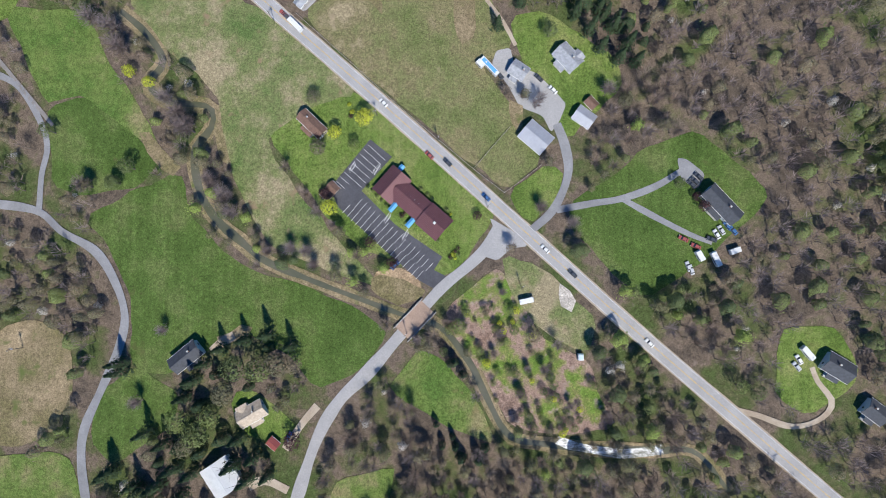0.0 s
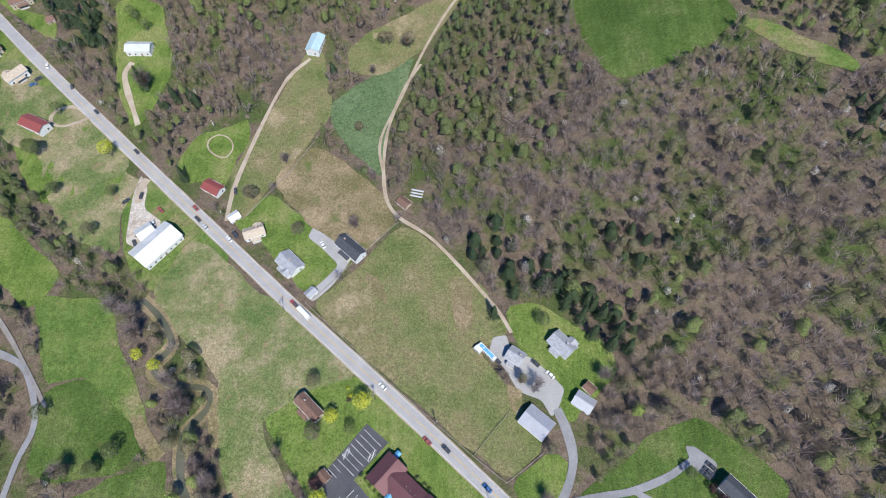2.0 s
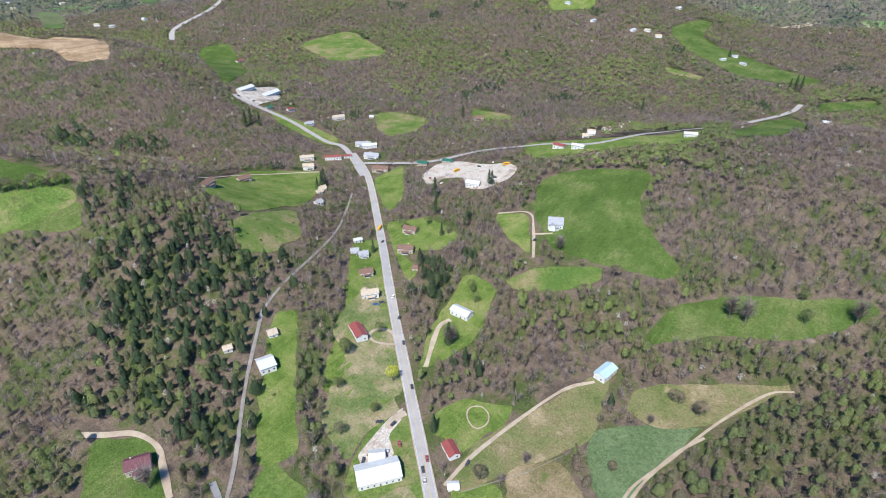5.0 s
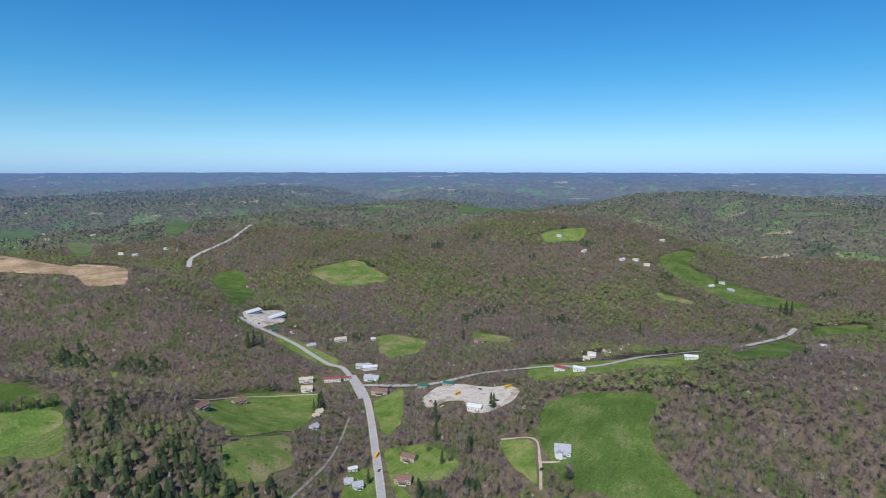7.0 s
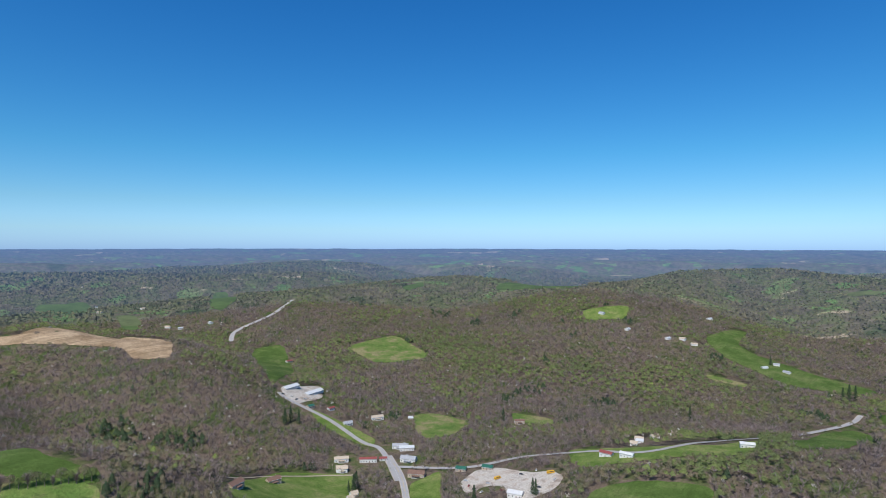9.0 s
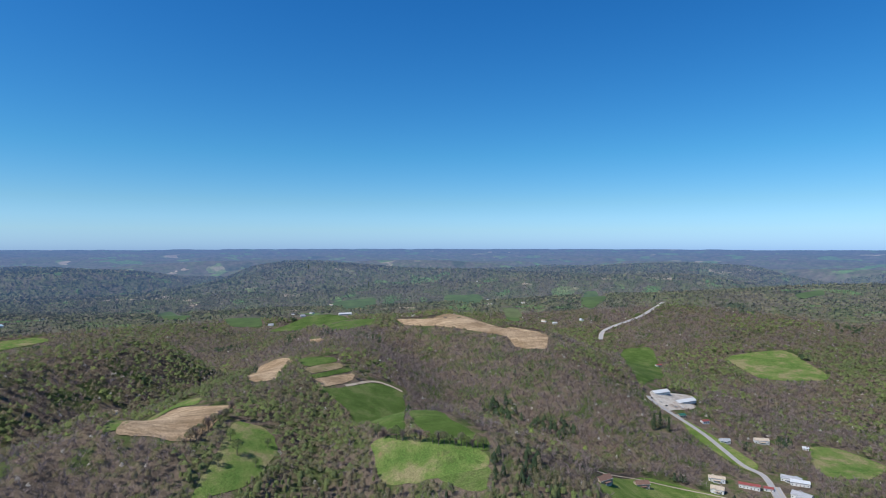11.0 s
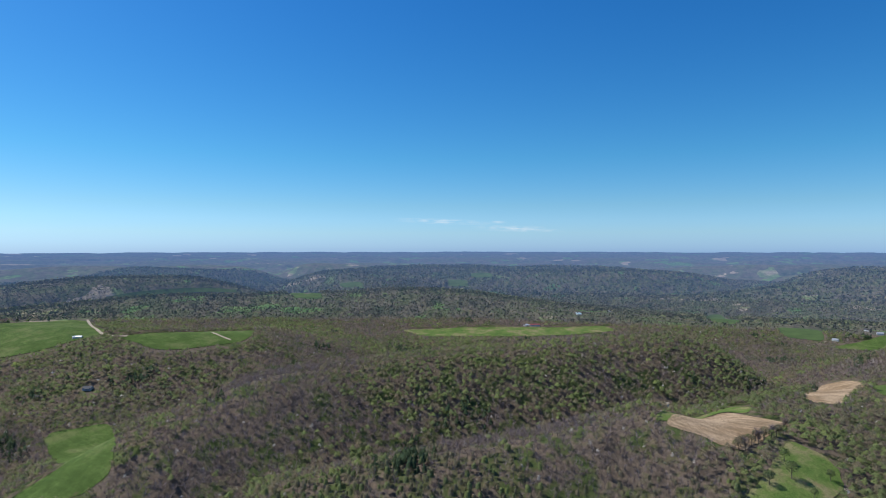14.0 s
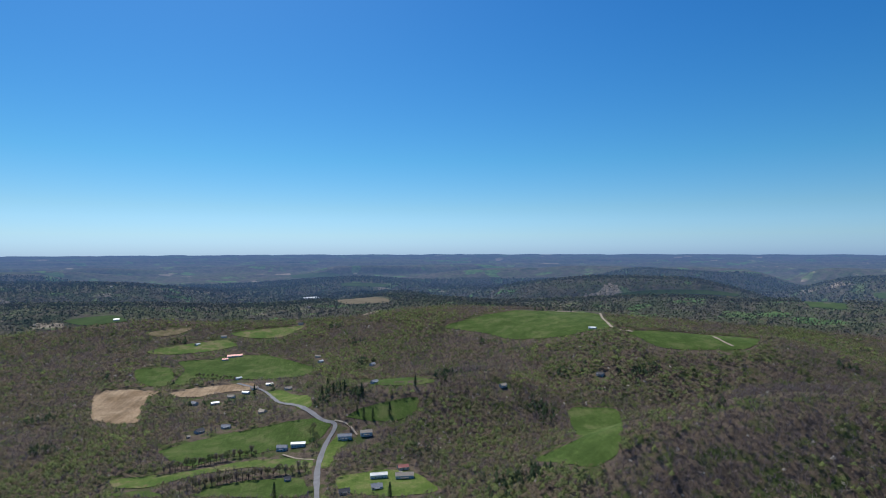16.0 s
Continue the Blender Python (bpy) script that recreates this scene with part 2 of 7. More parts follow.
def spot(x, y, up=0.0):
    """Where a place of the plan lies in the scene, with far land drawn in."""
    x, y = np.asarray(x, float), np.asarray(y, float)
    s = drawn_in(np.hypot(x, y))
    return np.stack([x * s, y * s, EYE - s * (EYE - height(x, y) - up)], -1)
ROADS = {}
ROADS["main"] = (6.8, [(174.2, -108.5), (85.5, -31.2), (27.3, 21.7), (-22.0, 66.7), (-67.7, 107.4), (-86.7, 123.9), (-145.7, 178.1), (-199.1, 227.0), (-267.5, 290.0), (-338.6, 357.9), (-454.4, 464.5), (-531.0, 517.8)])
ROADS["bridge_road"] = (6, [(18.3, 22.3), (11.7, 11.9), (3.9, 4.1), (-9.1, -6.8), (-24.7, -24.5), (-42.8, -45.2), (-55.7, -58.1), (-66.0, -76.1), (-76.0, -106.6)])
ROADS["west_lane"] = (3.9, [(-233.8, 33.0), (-217.6, 33.0), (-198.5, 29.5), (-187.4, 20.1), (-171.0, 10.8), (-161.2, -3.8), (-156.2, -19.6), (-158.9, -35.3), (-166.2, -53.4), (-173.3, -71.4), (-173.8, -86.6), (-170.1, -106.7)])
ROADS["west_branch"] = (3.4, [(-198.5, 29.5), (-197.7, 46.9), (-195.3, 60.4), (-199.7, 73.9), (-210.9, 90.2), (-229.7, 98.3)])
ROADS["crossroad"] = (6.8, [(-493.1, 496.9), (-418.4, 535.2), (-373.2, 594.0), (-304.6, 613.4), (-222.6, 617.6), (-170.2, 844.4), (-105.5, 1043.9), (-94.8, 1111.6)])
ROADS["valley_road"] = (6.8, [(-461.2, 463.7), (-549.9, 523.4), (-588.2, 523.4), (-669.8, 533.6), (-746.0, 513.9), (-765.5, 513.8)])
ROADS["far_road"] = (10, [(-1257.4, 713.7), (-1310.7, 760.0), (-1347.6, 878.4), (-1423.9, 1001.1)])
ROADS["farm_drive"] = (3.8, [(32.5, 20.1), (42.8, 29.9), (49.3, 45.5), (48.1, 58.5), (44.3, 69.0)])
ROADS["hill_drive"] = (3.1, [(44.1, 29.4), (60.7, 32.4), (73.4, 34.4), (88.4, 39.8), (100.8, 47.3)])
ROADS["hill_drive_b"] = (2.5, [(73.4, 34.4), (88.4, 25.8), (103.2, 18.0), (113.0, 14.1)])
ROADS["track"] = (2, [(25.7, 105.7), (19.3, 117.6), (2.8, 139.8), (-15.0, 160.4), (-33.9, 175.3), (-41.1, 194.3), (-41.4, 230.9), (-32.6, 266.1), (-22.5, 286.9)])
ROADS["lane"] = (2.4, [(-127.4, 172.6), (-125.9, 199.8), (-116.3, 245.3), (-106.3, 276.5), (-93.6, 292.7)])
ROADS["hill_lane"] = (1.8, [(-41.1, 198.3), (-45.1, 226.6), (-33.9, 259.9), (-19.1, 303.3), (-0.6, 343.0), (12.8, 354.2)])
ROADS["south_road"] = (6.5, [(46.8, -637.2), (52.2, -731.1), (47.6, -802.8), (36.6, -844.4), (38.8, -858.0), (64.6, -883.3), (129.3, -1007.8), (175.0, -1126.0), (238.2, -1188.9)])
ROADS["yard_drive"] = (3.5, [(-528.0, 294.2), (-561.2, 357.9), (-539.4, 416.3), (-516.4, 446.8)])
ROADS["creek_rail"] = (2.2, [(-313.3, 198.7), (-325.9, 228.1), (-347.0, 286.4), (-375.8, 340.2), (-435.4, 418.7)])
ROADS["loop"] = (2.4, [(-224.9, 247.8), (-231.3, 243.2), (-240.5, 239.5), (-247.6, 243.7), (-246.3, 252.5), (-237.8, 255.7), (-229.5, 252.3)])
ROADS["house_lane"] = (2.2, [(-258.8, 437.1), (-230.6, 446.0), (-212.9, 423.8), (-193.6, 389.2)])
ROADS["house_lane_b"] = (2.2, [(-210.1, 417.9), (-201.5, 421.0), (-194.4, 424.7)])
ROADS["west_farm"] = (3.6, [(-316.7, 68.9), (-304.0, 79.1), (-291.7, 90.0), (-274.2, 93.1), (-259.1, 87.2), (-239.1, 78.7)])
ROADS["east_house"] = (3.5, [(-209.6, 292.0), (-211.5, 279.0), (-193.8, 241.2)])
ROADS["red_lane"] = (4, [(-115.1, -35.6), (-109.9, -31.2), (-104.7, -28.3)])
ROADS["barn_lane"] = (4, [(-96.9, -96.6), (-89.2, -94.0), (-78.7, -98.5)])
ROADS["house_track"] = (4, [(-80.3, -80.0), (-72.6, -68.4), (-65.6, -60.2)])
ROADS["ridge_drive"] = (2.6, [(122.2, -60.3), (131.9, -62.6), (146.3, -67.3), (158.1, -63.8), (163.2, -56.2), (157.2, -47.1), (154.9, -41.0)])
ROADS["ball_ring"] = (1, [(-147.9, 228.6), (-143.6, 232.8), (-136.3, 230.6), (-132.3, 223.4), (-135.4, 216.0), (-142.5, 218.2), (-147.6, 223.6), (-147.9, 228.6)])
ROADS["south_drive"] = (3.5, [(101.0, -786.1), (81.1, -768.3), (59.2, -760.2)])
ROADS["south_drive_b"] = (3, [(37.5, -863.7), (18.6, -851.2), (4.8, -824.5)])
ROADS["plateau_lane"] = (6, [(-680.2, -1598.1), (-569.2, -1296.1), (-544.3, -1195.9), (-560.8, -1150.4)])
ROADS["plateau_lane_b"] = (6, [(-693.0, -1076.0), (-687.3, -1034.6), (-687.7, -1006.1)])
ROADS["shop_lane"] = (4, [(-178.1, 201.3), (-180.4, 194.6), (-179.5, 185.0)])
ROADS["field_track"] = (4, [(-789.4, 70), (-820.9, 109.8), (-822.9, 134.8), (-816, 152.2)])
ROADS["rail_bed"] = (2.2, [(-314.3, 201.8), (-278.6, 160.2), (-253.9, 135.3), (-224.9, 107.7), (-192.9, 70.4)])
CREEK = (5, [(-161.5, 125.4), (-149, 114.4), (-140.6, 100.7), (-147.1, 89.8), (-137.5, 81.6), (-118.5, 78.8), (-117, 69.3), (-124.9, 57.3), (-121.8, 38.6), (-113.6, 25.3), (-101.4, 14.7), (-90.6, 6.2), (-66.7, -3.7), (-45.6, -11.6), (-24.7, -19.3), (-9.1, -24.4), (3.9, -39.8), (11.5, -55.1), (21.7, -72.8), (37, -76.5), (62.3, -78.7), (87.4, -79.1), (104.8, -79.4), (119.3, -96.6)])
FENCE_LINES = [
    [(-77.2, 122.9), (-53.7, 101.5), (-30.2, 79.8), (-11.7, 63.7), (6.1, 48.5), (20.4, 37.4), (28.7, 43.6), (37, 50)],
    [(6.1, 48.5), (14.5, 58.4), (23.1, 68)],
    [(-73.2, 125.2), (-61.7, 137.9), (-48, 153.8), (-32.1, 169.8)],
    [(-118.1, 173.2), (-106.5, 189.9), (-94.3, 207.4), (-82.9, 229.9)],
]
PINES = [
    (-359.8, 170.8, 45), (-327.8, 169.2, 40), (-309.1, 105, 45), (-283.2, 128.5, 35), (-249.2, 116.2, 28), (-340.9, 138.7, 40), (-256.3, 329.2, 10), (-235.7, 305.5, 10), (-281.7, 417.7, 8),
    (76.4, -1114.6, 28), (46.3, -927.1, 22), (78, -895, 12),
    (-100.5, -42.9, 24), (-112.0, -61.0, 22), (-133.8, -79.0, 22), (-94.6, -78.8, 12),
    (60.9, 112.5, 20), (77.2, 101.5, 12), (-87.4, -40.2, 14), (-121.3, -55.9, 16),
    (-138.6, -91.7, 16), (-123.5, -71.3, 18), (67.9, 110.1, 18), (91.3, 147.5, 18),
    (25.9, 139.0, 10), (-248.8, 318.8, 16), (42.7, 135.1, 12), (-274.7, 340.7, 12),
    (-167.9, 259.4, 14), (17.7, 152.4, 12), (-378.6, 172.1, 60), (-368.1, 202.0, 60),
    (-267.9, 136.9, 22), (-305.0, 163.9, 24), (-254.3, 313.7, 16), (-255.6, 336.9, 16),
    (-244.3, 364.2, 12), (-357.7, 151.1, 40), (-341.0, 169.4, 40), (34.1, -952.9, 22),
    (70.8, -1110.1, 18), (7.0, -918.6, 18), (66.7, -913.5, 14),
]
GREENS = [
    (11.1, 270.3, 55), (30.7, 240.4, 50), (-127.5, 343.9, 50), (95.2, 535.3, 60),
    (-164.1, 351.3, 40), (-68.9, 546.6, 40), (-293.2, 113.8, 50), (-320.6, 115.3, 50),
    (-777.3, -371.2, 110), (-926.5, -293.1, 110), (-648.7, -458.4, 90), (-713.2, -420.7, 90),
    (-884.0, 105.2, 60), (-648.1, 18.2, 50), (-482.3, -472.9, 80), (-576.2, -477.2, 80),
    (-636.7, -442.6, 110), (-753.7, -377.0, 110), (-538.3, -503.1, 60), (-428.9, -1124.7, 120),
    (-452.8, -254.1, 50), (-130.1, -832.0, 100), (-82.7, -1395.6, 120), (514.8, -1684.2, 200),
    (-531.7, -925.1, 100),
]
BARES = [
    (-58.0, 502.4, 90), (-106.6, 494.0, 70), (88.8, 214.7, 50), (72.4, 216.3, 50),
    (-32.2, 620.6, 90), (-865.6, 253.4, 140), (-805.6, 315.6, 120), (-519.5, -180.9, 60),
    (-485.2, -231.9, 60), (-635.4, -375.1, 40), (-740.4, 308.1, 100), (-562.3, 705.2, 190),
    (-752.9, 703.2, 120), (-687.2, 480.4, 90), (-517.5, 893.4, 150), (-805.9, 311.2, 160),
    (-744.3, 389.9, 90), (-529.0, -449.1, 50), (-417.3, -565.3, 60), (-493.7, -507.1, 50),
    (-300.5, -536.7, 70), (-376.5, -548.3, 70), (-413.4, -515.4, 70), (-307.6, -535.8, 50),
    (656.6, -1295.3, 120), (144.8, 82.9, 60), (129.7, 39.2, 40), (164.8, -8.5, 50),
    (122.4, -38.9, 40), (150.9, -78.4, 40), (85.9, 85.9, 30),
]
RESTAURANT = (-21.4, 32.3, -41.5)
PARKING = [(-42, 62.9), (-31.7, 54.6), (-42, 43), (-45.9, 38.8), (-30, 22.9), (-8.3, 8), (-12.2, 2), (-5.2, -1.6), (-9.6, -7.9), (-19, -2.9), (-35.2, 11.4), (-56.4, 30.9), (-61, 39.7)]
FARM_YARD = [(16.7, 103.6), (23.2, 104.8), (25, 96.8), (35.3, 92.7), (44.3, 83.3), (48.7, 78), (45.6, 70.2), (41.7, 65.1), (37.9, 73), (27.5, 77.1), (21.9, 87.7), (14.6, 97.1)]
HILL_YARD = [(97.8, 52.5), (102, 51.9), (110.1, 45.1), (106.9, 38.3), (99.6, 42.7)]
SHOP_YARD = [(-182.9, 204.5), (-176.9, 196.6), (-175.3, 181.2), (-161.9, 171.8), (-173.4, 155.8), (-179.9, 159.3), (-183.7, 188.8)]
HOUSE_YARD = [(-78.1, 126.9), (-68.9, 136.4), (-62.3, 144.6), (-72.3, 154.9), (-80.8, 162), (-78.4, 168.4), (-63.9, 161.7), (-55.2, 149.5), (-64.1, 133.1), (-73.3, 123.7)]
STALL_ROWS = [
    (-45.6, 34.8, -12.7, 5.1, 5, -132.1),
    (-54.6, 28.5, -20.5, -2.2, 5, 48),
    (-57.6, 43.3, -42.8, 60.2, 5, -42),
    (-45.9, 40.4, -34.9, 53, 5, 138),
]
HATCHED = [(-33.7, 26.1), (-25.5, 18.2), (-38.8, 48.8), (-50.2, 49.9)]
BRIDGE = (-15, -14.9, -26.7, -27.1)

# ---- meshes ----
def mesh_from(name, verts, tris, mat, tone=None):
    """A mesh of triangles from number arrays."""
    me = bpy.data.meshes.new(name)
    verts, tris = np.asarray(verts, np.float32), np.asarray(tris, np.int32)
    k = tris.shape[1]
    me.vertices.add(len(verts))
    me.vertices.foreach_set("co", verts.ravel())
    me.loops.add(tris.size)
    me.loops.foreach_set("vertex_index", tris.ravel())
    me.polygons.add(len(tris))
    me.polygons.foreach_set("loop_start", np.arange(0, tris.size, k, dtype=np.int32))
    if tone is not None:
        me.attributes.new("tone", "FLOAT", "POINT").data.foreach_set("value", np.asarray(tone, np.float32))
    me.materials.append(mat)
    me.update(calc_edges=True)
    return me


def link_bm(name, bm, mat, parent=None, label=""):
    me = bpy.data.meshes.new(name)
    bmesh.ops.recalc_face_normals(bm, faces=bm.faces)
    bm.to_mesh(me)
    bm.free()
    me.materials.append(mat)
    ob = new(name, me)
    if parent:
        ob.parent = parent
    if label:
        tagged(ob, label)
    return ob


def inside(x, y, poly):
    """Which of the points lie in the polygon."""
    p = np.asarray(poly)
    hit = np.zeros(x.shape, bool)
    lo, hi = p.min(0), p.max(0)
    near = np.nonzero((x > lo[0]) & (x < hi[0]) & (y > lo[1]) & (y < hi[1]))[0]
    if len(near) == 0:
        return hit
    px, py, h = x[near], y[near], np.zeros(len(near), bool)
    for (ax, ay), (bx, by) in zip(p, np.roll(p, -1, 0)):
        h ^= ((ay > py) != (by > py)) & (px < (bx - ax) * (py - ay) / (by - ay + 1e-12) + ax)
    hit[near] = h
    return hit


def rounded(poly, closed=True, n=6):
    """A smooth line through the corners; a closed one has its corners cut round."""
    p = np.asarray(poly, float)
    if closed:
        for _ in range(2):
            q = np.roll(p, -1, 0)
            p = np.stack([p * 0.87 + q * 0.13, p * 0.13 + q * 0.87], 1).reshape(-1, 2)
        return p
    q = np.concatenate([2 * p[:1] - p[1:2], p, 2 * p[-1:] - p[-2:-1]])
    out = []
    for i in range(len(q) - 3):
        a, b, c, d = q[i:i + 4]
        for t in np.arange(n) / n:
            out.append(0.5 * (2 * b + (c - a) * t + (2 * a - 5 * b + 4 * c - d) * t * t + (3 * b - a - 3 * c + d) * t ** 3))
    out.append(p[-1])
    return np.array(out)


def away_from(x, y, line):
    best = np.full(x.shape, 1e9)
    for a, b in zip(line[:-1], line[1:]):
        l = b - a
        t = np.clip(((x - a[0]) * l[0] + (y - a[1]) * l[1]) / (l @ l + 1e-9), 0, 1)
        best = np.minimum(best, np.hypot(x - a[0] - t * l[0], y - a[1] - t * l[1]))
    return best


def stretch_out(line, gap=8.0):
    """The same line with points at even steps."""
    s = np.concatenate([[0], np.cumsum(np.hypot(*np.diff(line, axis=0).T))])
    t = np.linspace(0, s[-1], max(2, int(s[-1] / gap)))
    return np.stack([np.interp(t, s, line[:, 0]), np.interp(t, s, line[:, 1])], 1)


# ---- ground ----
def ground_rings(rings, turns):
    """Points and quads of a disc with those rings, laid on the land."""
    r, a = np.meshgrid(rings, np.arange(turns) * 2 * np.pi / turns, indexing="ij")
    p = spot((r * np.cos(a)).ravel(), (r * np.sin(a)).ravel())
    i, j = np.meshgrid(np.arange(len(rings) - 1), np.arange(turns), indexing="ij")
    k = (j + 1) % turns
    return p, np.stack([i * turns + j, (i + 1) * turns + j, (i + 1) * turns + k, i * turns + k], -1).reshape(-1, 4)


def ground_sheet():
    rings = list(np.arange(10, 1300, 10.0))
    while rings[-1] < 1700:
        rings.append(rings[-1] * 1.011)
    p, quads = ground_rings([0.5] + rings, 540)
    near = mesh_from("ground", p, quads, LITTER)
    rings = [rings[-1] * 0.997, rings[-1]]
    while rings[-1] < 30000:
        rings.append(rings[-1] * (1.012 if rings[-1] < 2800 else 1.02))
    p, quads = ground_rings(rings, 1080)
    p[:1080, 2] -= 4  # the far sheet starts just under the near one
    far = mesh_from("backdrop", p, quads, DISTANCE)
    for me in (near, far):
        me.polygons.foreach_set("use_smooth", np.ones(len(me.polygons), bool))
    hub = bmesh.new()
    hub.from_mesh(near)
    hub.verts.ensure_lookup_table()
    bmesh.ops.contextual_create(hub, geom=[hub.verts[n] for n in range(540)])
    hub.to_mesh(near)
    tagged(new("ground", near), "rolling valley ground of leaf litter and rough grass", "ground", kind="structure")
    tagged(new("backdrop", far), "wooded hills reaching the horizon, with blue haze painted in as glow", "hills", kind="structure")


def distance_material(name, crowns, cover=None):
    """Far woods with blue haze painted in as a glow that grows with distance: patches of bare, budding and green woods,
    with each crown its own tone.
    """
    m, n, l, b = material(name, 0.95, 0.0)
    woods = ramp(n, l, grain(n, l, 210, 7, 0.66), [(0.34, (0.06, 0.075, 0.04)), (0.45, (0.135, 0.115, 0.085)), (0.52, (0.10, 0.115, 0.055)), (0.58, (0.13, 0.11, 0.08)), (0.65, (0.085, 0.105, 0.045)), (0.72, (0.20, 0.165, 0.12))])
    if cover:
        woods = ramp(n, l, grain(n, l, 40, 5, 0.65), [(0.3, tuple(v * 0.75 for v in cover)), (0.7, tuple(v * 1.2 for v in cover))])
    elif crowns:
        g = n.new("ShaderNodeNewGeometry")
        woods = blend(n, l, 1.0, woods, (1.32, 1.3, 1.08), "MULTIPLY")
        woods = blend(n, l, 0.25, woods, ramp(n, l, g.outputs["Random Per Island"], [(0, (0.3, 0.29, 0.3)), (0.6, (0.5, 0.5, 0.48)), (1, (0.68, 0.7, 0.6))]), "OVERLAY")
    else:
        fields = ramp(n, l, grain(n, l, 110, 3, 0.5, (1, 1, 0.2)), [(0.6, (0,) * 3), (0.615, (1,) * 3)])
        sort = ramp(n, l, grain(n, l, 260, 2, 0.5), [(0.46, (0.11, 0.19, 0.06)), (0.58, (0.16, 0.2, 0.08)), (0.62, (0.36, 0.29, 0.21))])
        woods = blend(n, l, fields, woods, sort)
        woods = blend(n, l, 0.7, woods, ramp(n, l, grain(n, l, 26, 5, 0.75), [(0.34, (0.2,) * 3), (0.66, (0.75,) * 3)]), "OVERLAY")
    l.new(woods, b.inputs["Base Color"])
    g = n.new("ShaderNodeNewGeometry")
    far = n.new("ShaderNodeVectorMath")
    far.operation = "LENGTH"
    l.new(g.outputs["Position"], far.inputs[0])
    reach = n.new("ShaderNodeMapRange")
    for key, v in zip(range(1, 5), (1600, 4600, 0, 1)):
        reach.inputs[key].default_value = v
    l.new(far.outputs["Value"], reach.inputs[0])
    # share of blue emission put in as haze, rising with distance
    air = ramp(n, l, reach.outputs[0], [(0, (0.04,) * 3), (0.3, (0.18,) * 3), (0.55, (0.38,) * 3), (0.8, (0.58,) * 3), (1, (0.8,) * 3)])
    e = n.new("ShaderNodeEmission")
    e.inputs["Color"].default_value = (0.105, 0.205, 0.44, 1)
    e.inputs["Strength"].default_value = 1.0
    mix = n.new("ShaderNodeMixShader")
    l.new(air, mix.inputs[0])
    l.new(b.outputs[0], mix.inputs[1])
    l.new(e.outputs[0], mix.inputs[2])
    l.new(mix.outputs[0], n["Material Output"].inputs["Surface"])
    return m


DISTANCE = distance_material("painted_haze_woodland", False)
# far field colours with the same blue haze glow mixed in
FAR_COVER = {k: distance_material("painted_haze_" + k, False, c) for k, c in (("hay", (0.07, 0.105, 0.032)), ("meadow", (0.10, 0.12, 0.05)), ("tan", (0.30, 0.225, 0.15)), ("tan2", (0.19, 0.155, 0.095)))}
FAR_CROWNS = distance_material("painted_haze_crowns", True)
ground_sheet()


def drape(name, outline, mat, up, label, category, wobble=0.0):
    """A sheet of ground cover that follows the land inside an outline."""
    from mathutils.geometry import delaunay_2d_cdt
    o = np.asarray(outline)
    r = np.hypot(*o.mean(0))
    if wobble:
        o = stretch_out(np.concatenate([o, o[:1]]), max(5.0, r / 120))[:-1]
        d = np.roll(o, -1, 0) - np.roll(o, 1, 0)
        d = np.stack([d[:, 1], -d[:, 0]], 1) / (np.hypot(*d.T)[:, None] + 1e-9)
        o = o + d * (waves(o[:, 0], o[:, 1], 9, 7) - 0.5)[:, None] * wobble
    lo, hi = o.min(0), o.max(0)
    gap = max(9.0, r / 45, (hi - lo).max() / 60)
    gx, gy = np.meshgrid(np.arange(lo[0], hi[0], gap), np.arange(lo[1], hi[1], gap))
    gx, gy = gx.ravel() + 0.013, gy.ravel() + 0.017
    keep = inside(gx, gy, o) & (away_from(gx, gy, np.concatenate([o, o[:1]])) > gap * 0.35)
    pts = [Vector(v) for v in o] + [Vector(v) for v in zip(gx[keep], gy[keep])]
    n = len(o)
    v, _, f, *_ = delaunay_2d_cdt(pts, [(i, (i + 1) % n) for i in range(n)], [], 1, 1e-4)
    v = np.array([(a.x, a.y) for a in v])
    me = mesh_from(name, spot(v[:, 0], v[:, 1], up + np.hypot(v[:, 0], v[:, 1]) * 0.0006), np.array([t for t in f if len(t) == 3]), mat)
    me.polygons.foreach_set("use_smooth", np.ones(len(me.polygons), bool))
    return tagged(new(name, me), label, category, kind="structure")


LABELS = {
    "hay": ("hay_field", "bright green field of young hay", "field"),
    "hay2": ("hay_field", "blue-green hay field on a slope", "field"),
    "lawn": ("lawn", "mown green lawn with mowing stripes", "lawn"),
    "meadow": ("meadow", "green meadow with dry patches", "meadow"),
    "pasture": ("pasture", "olive grazed pasture with bare spots", "pasture"),
    "rough": ("rough_meadow", "rough tan and green grass beside the creek", "meadow"),
    "tan": ("ploughed_field", "bare tan tilled field with furrow streaks", "field"),
    "tan2": ("dry_field", "dry brownish grass field", "field"),
    "brush": ("brush_patch", "reddish-brown brush with fresh green undergrowth", "scrub"),
    "gravel": ("gravel_yard", "pale crushed gravel yard", "yard"),
}
OPEN = []


def plot(kind, corners):
    """A field, lawn or yard with that cover."""
    name, label, category = LABELS[kind]
    edge = rounded(corners)
    OPEN.append(edge)
    # far plots take the cover that has haze painted into it
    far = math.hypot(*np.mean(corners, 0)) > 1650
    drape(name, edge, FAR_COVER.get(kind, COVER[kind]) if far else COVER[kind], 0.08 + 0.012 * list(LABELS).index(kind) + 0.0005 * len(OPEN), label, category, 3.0)


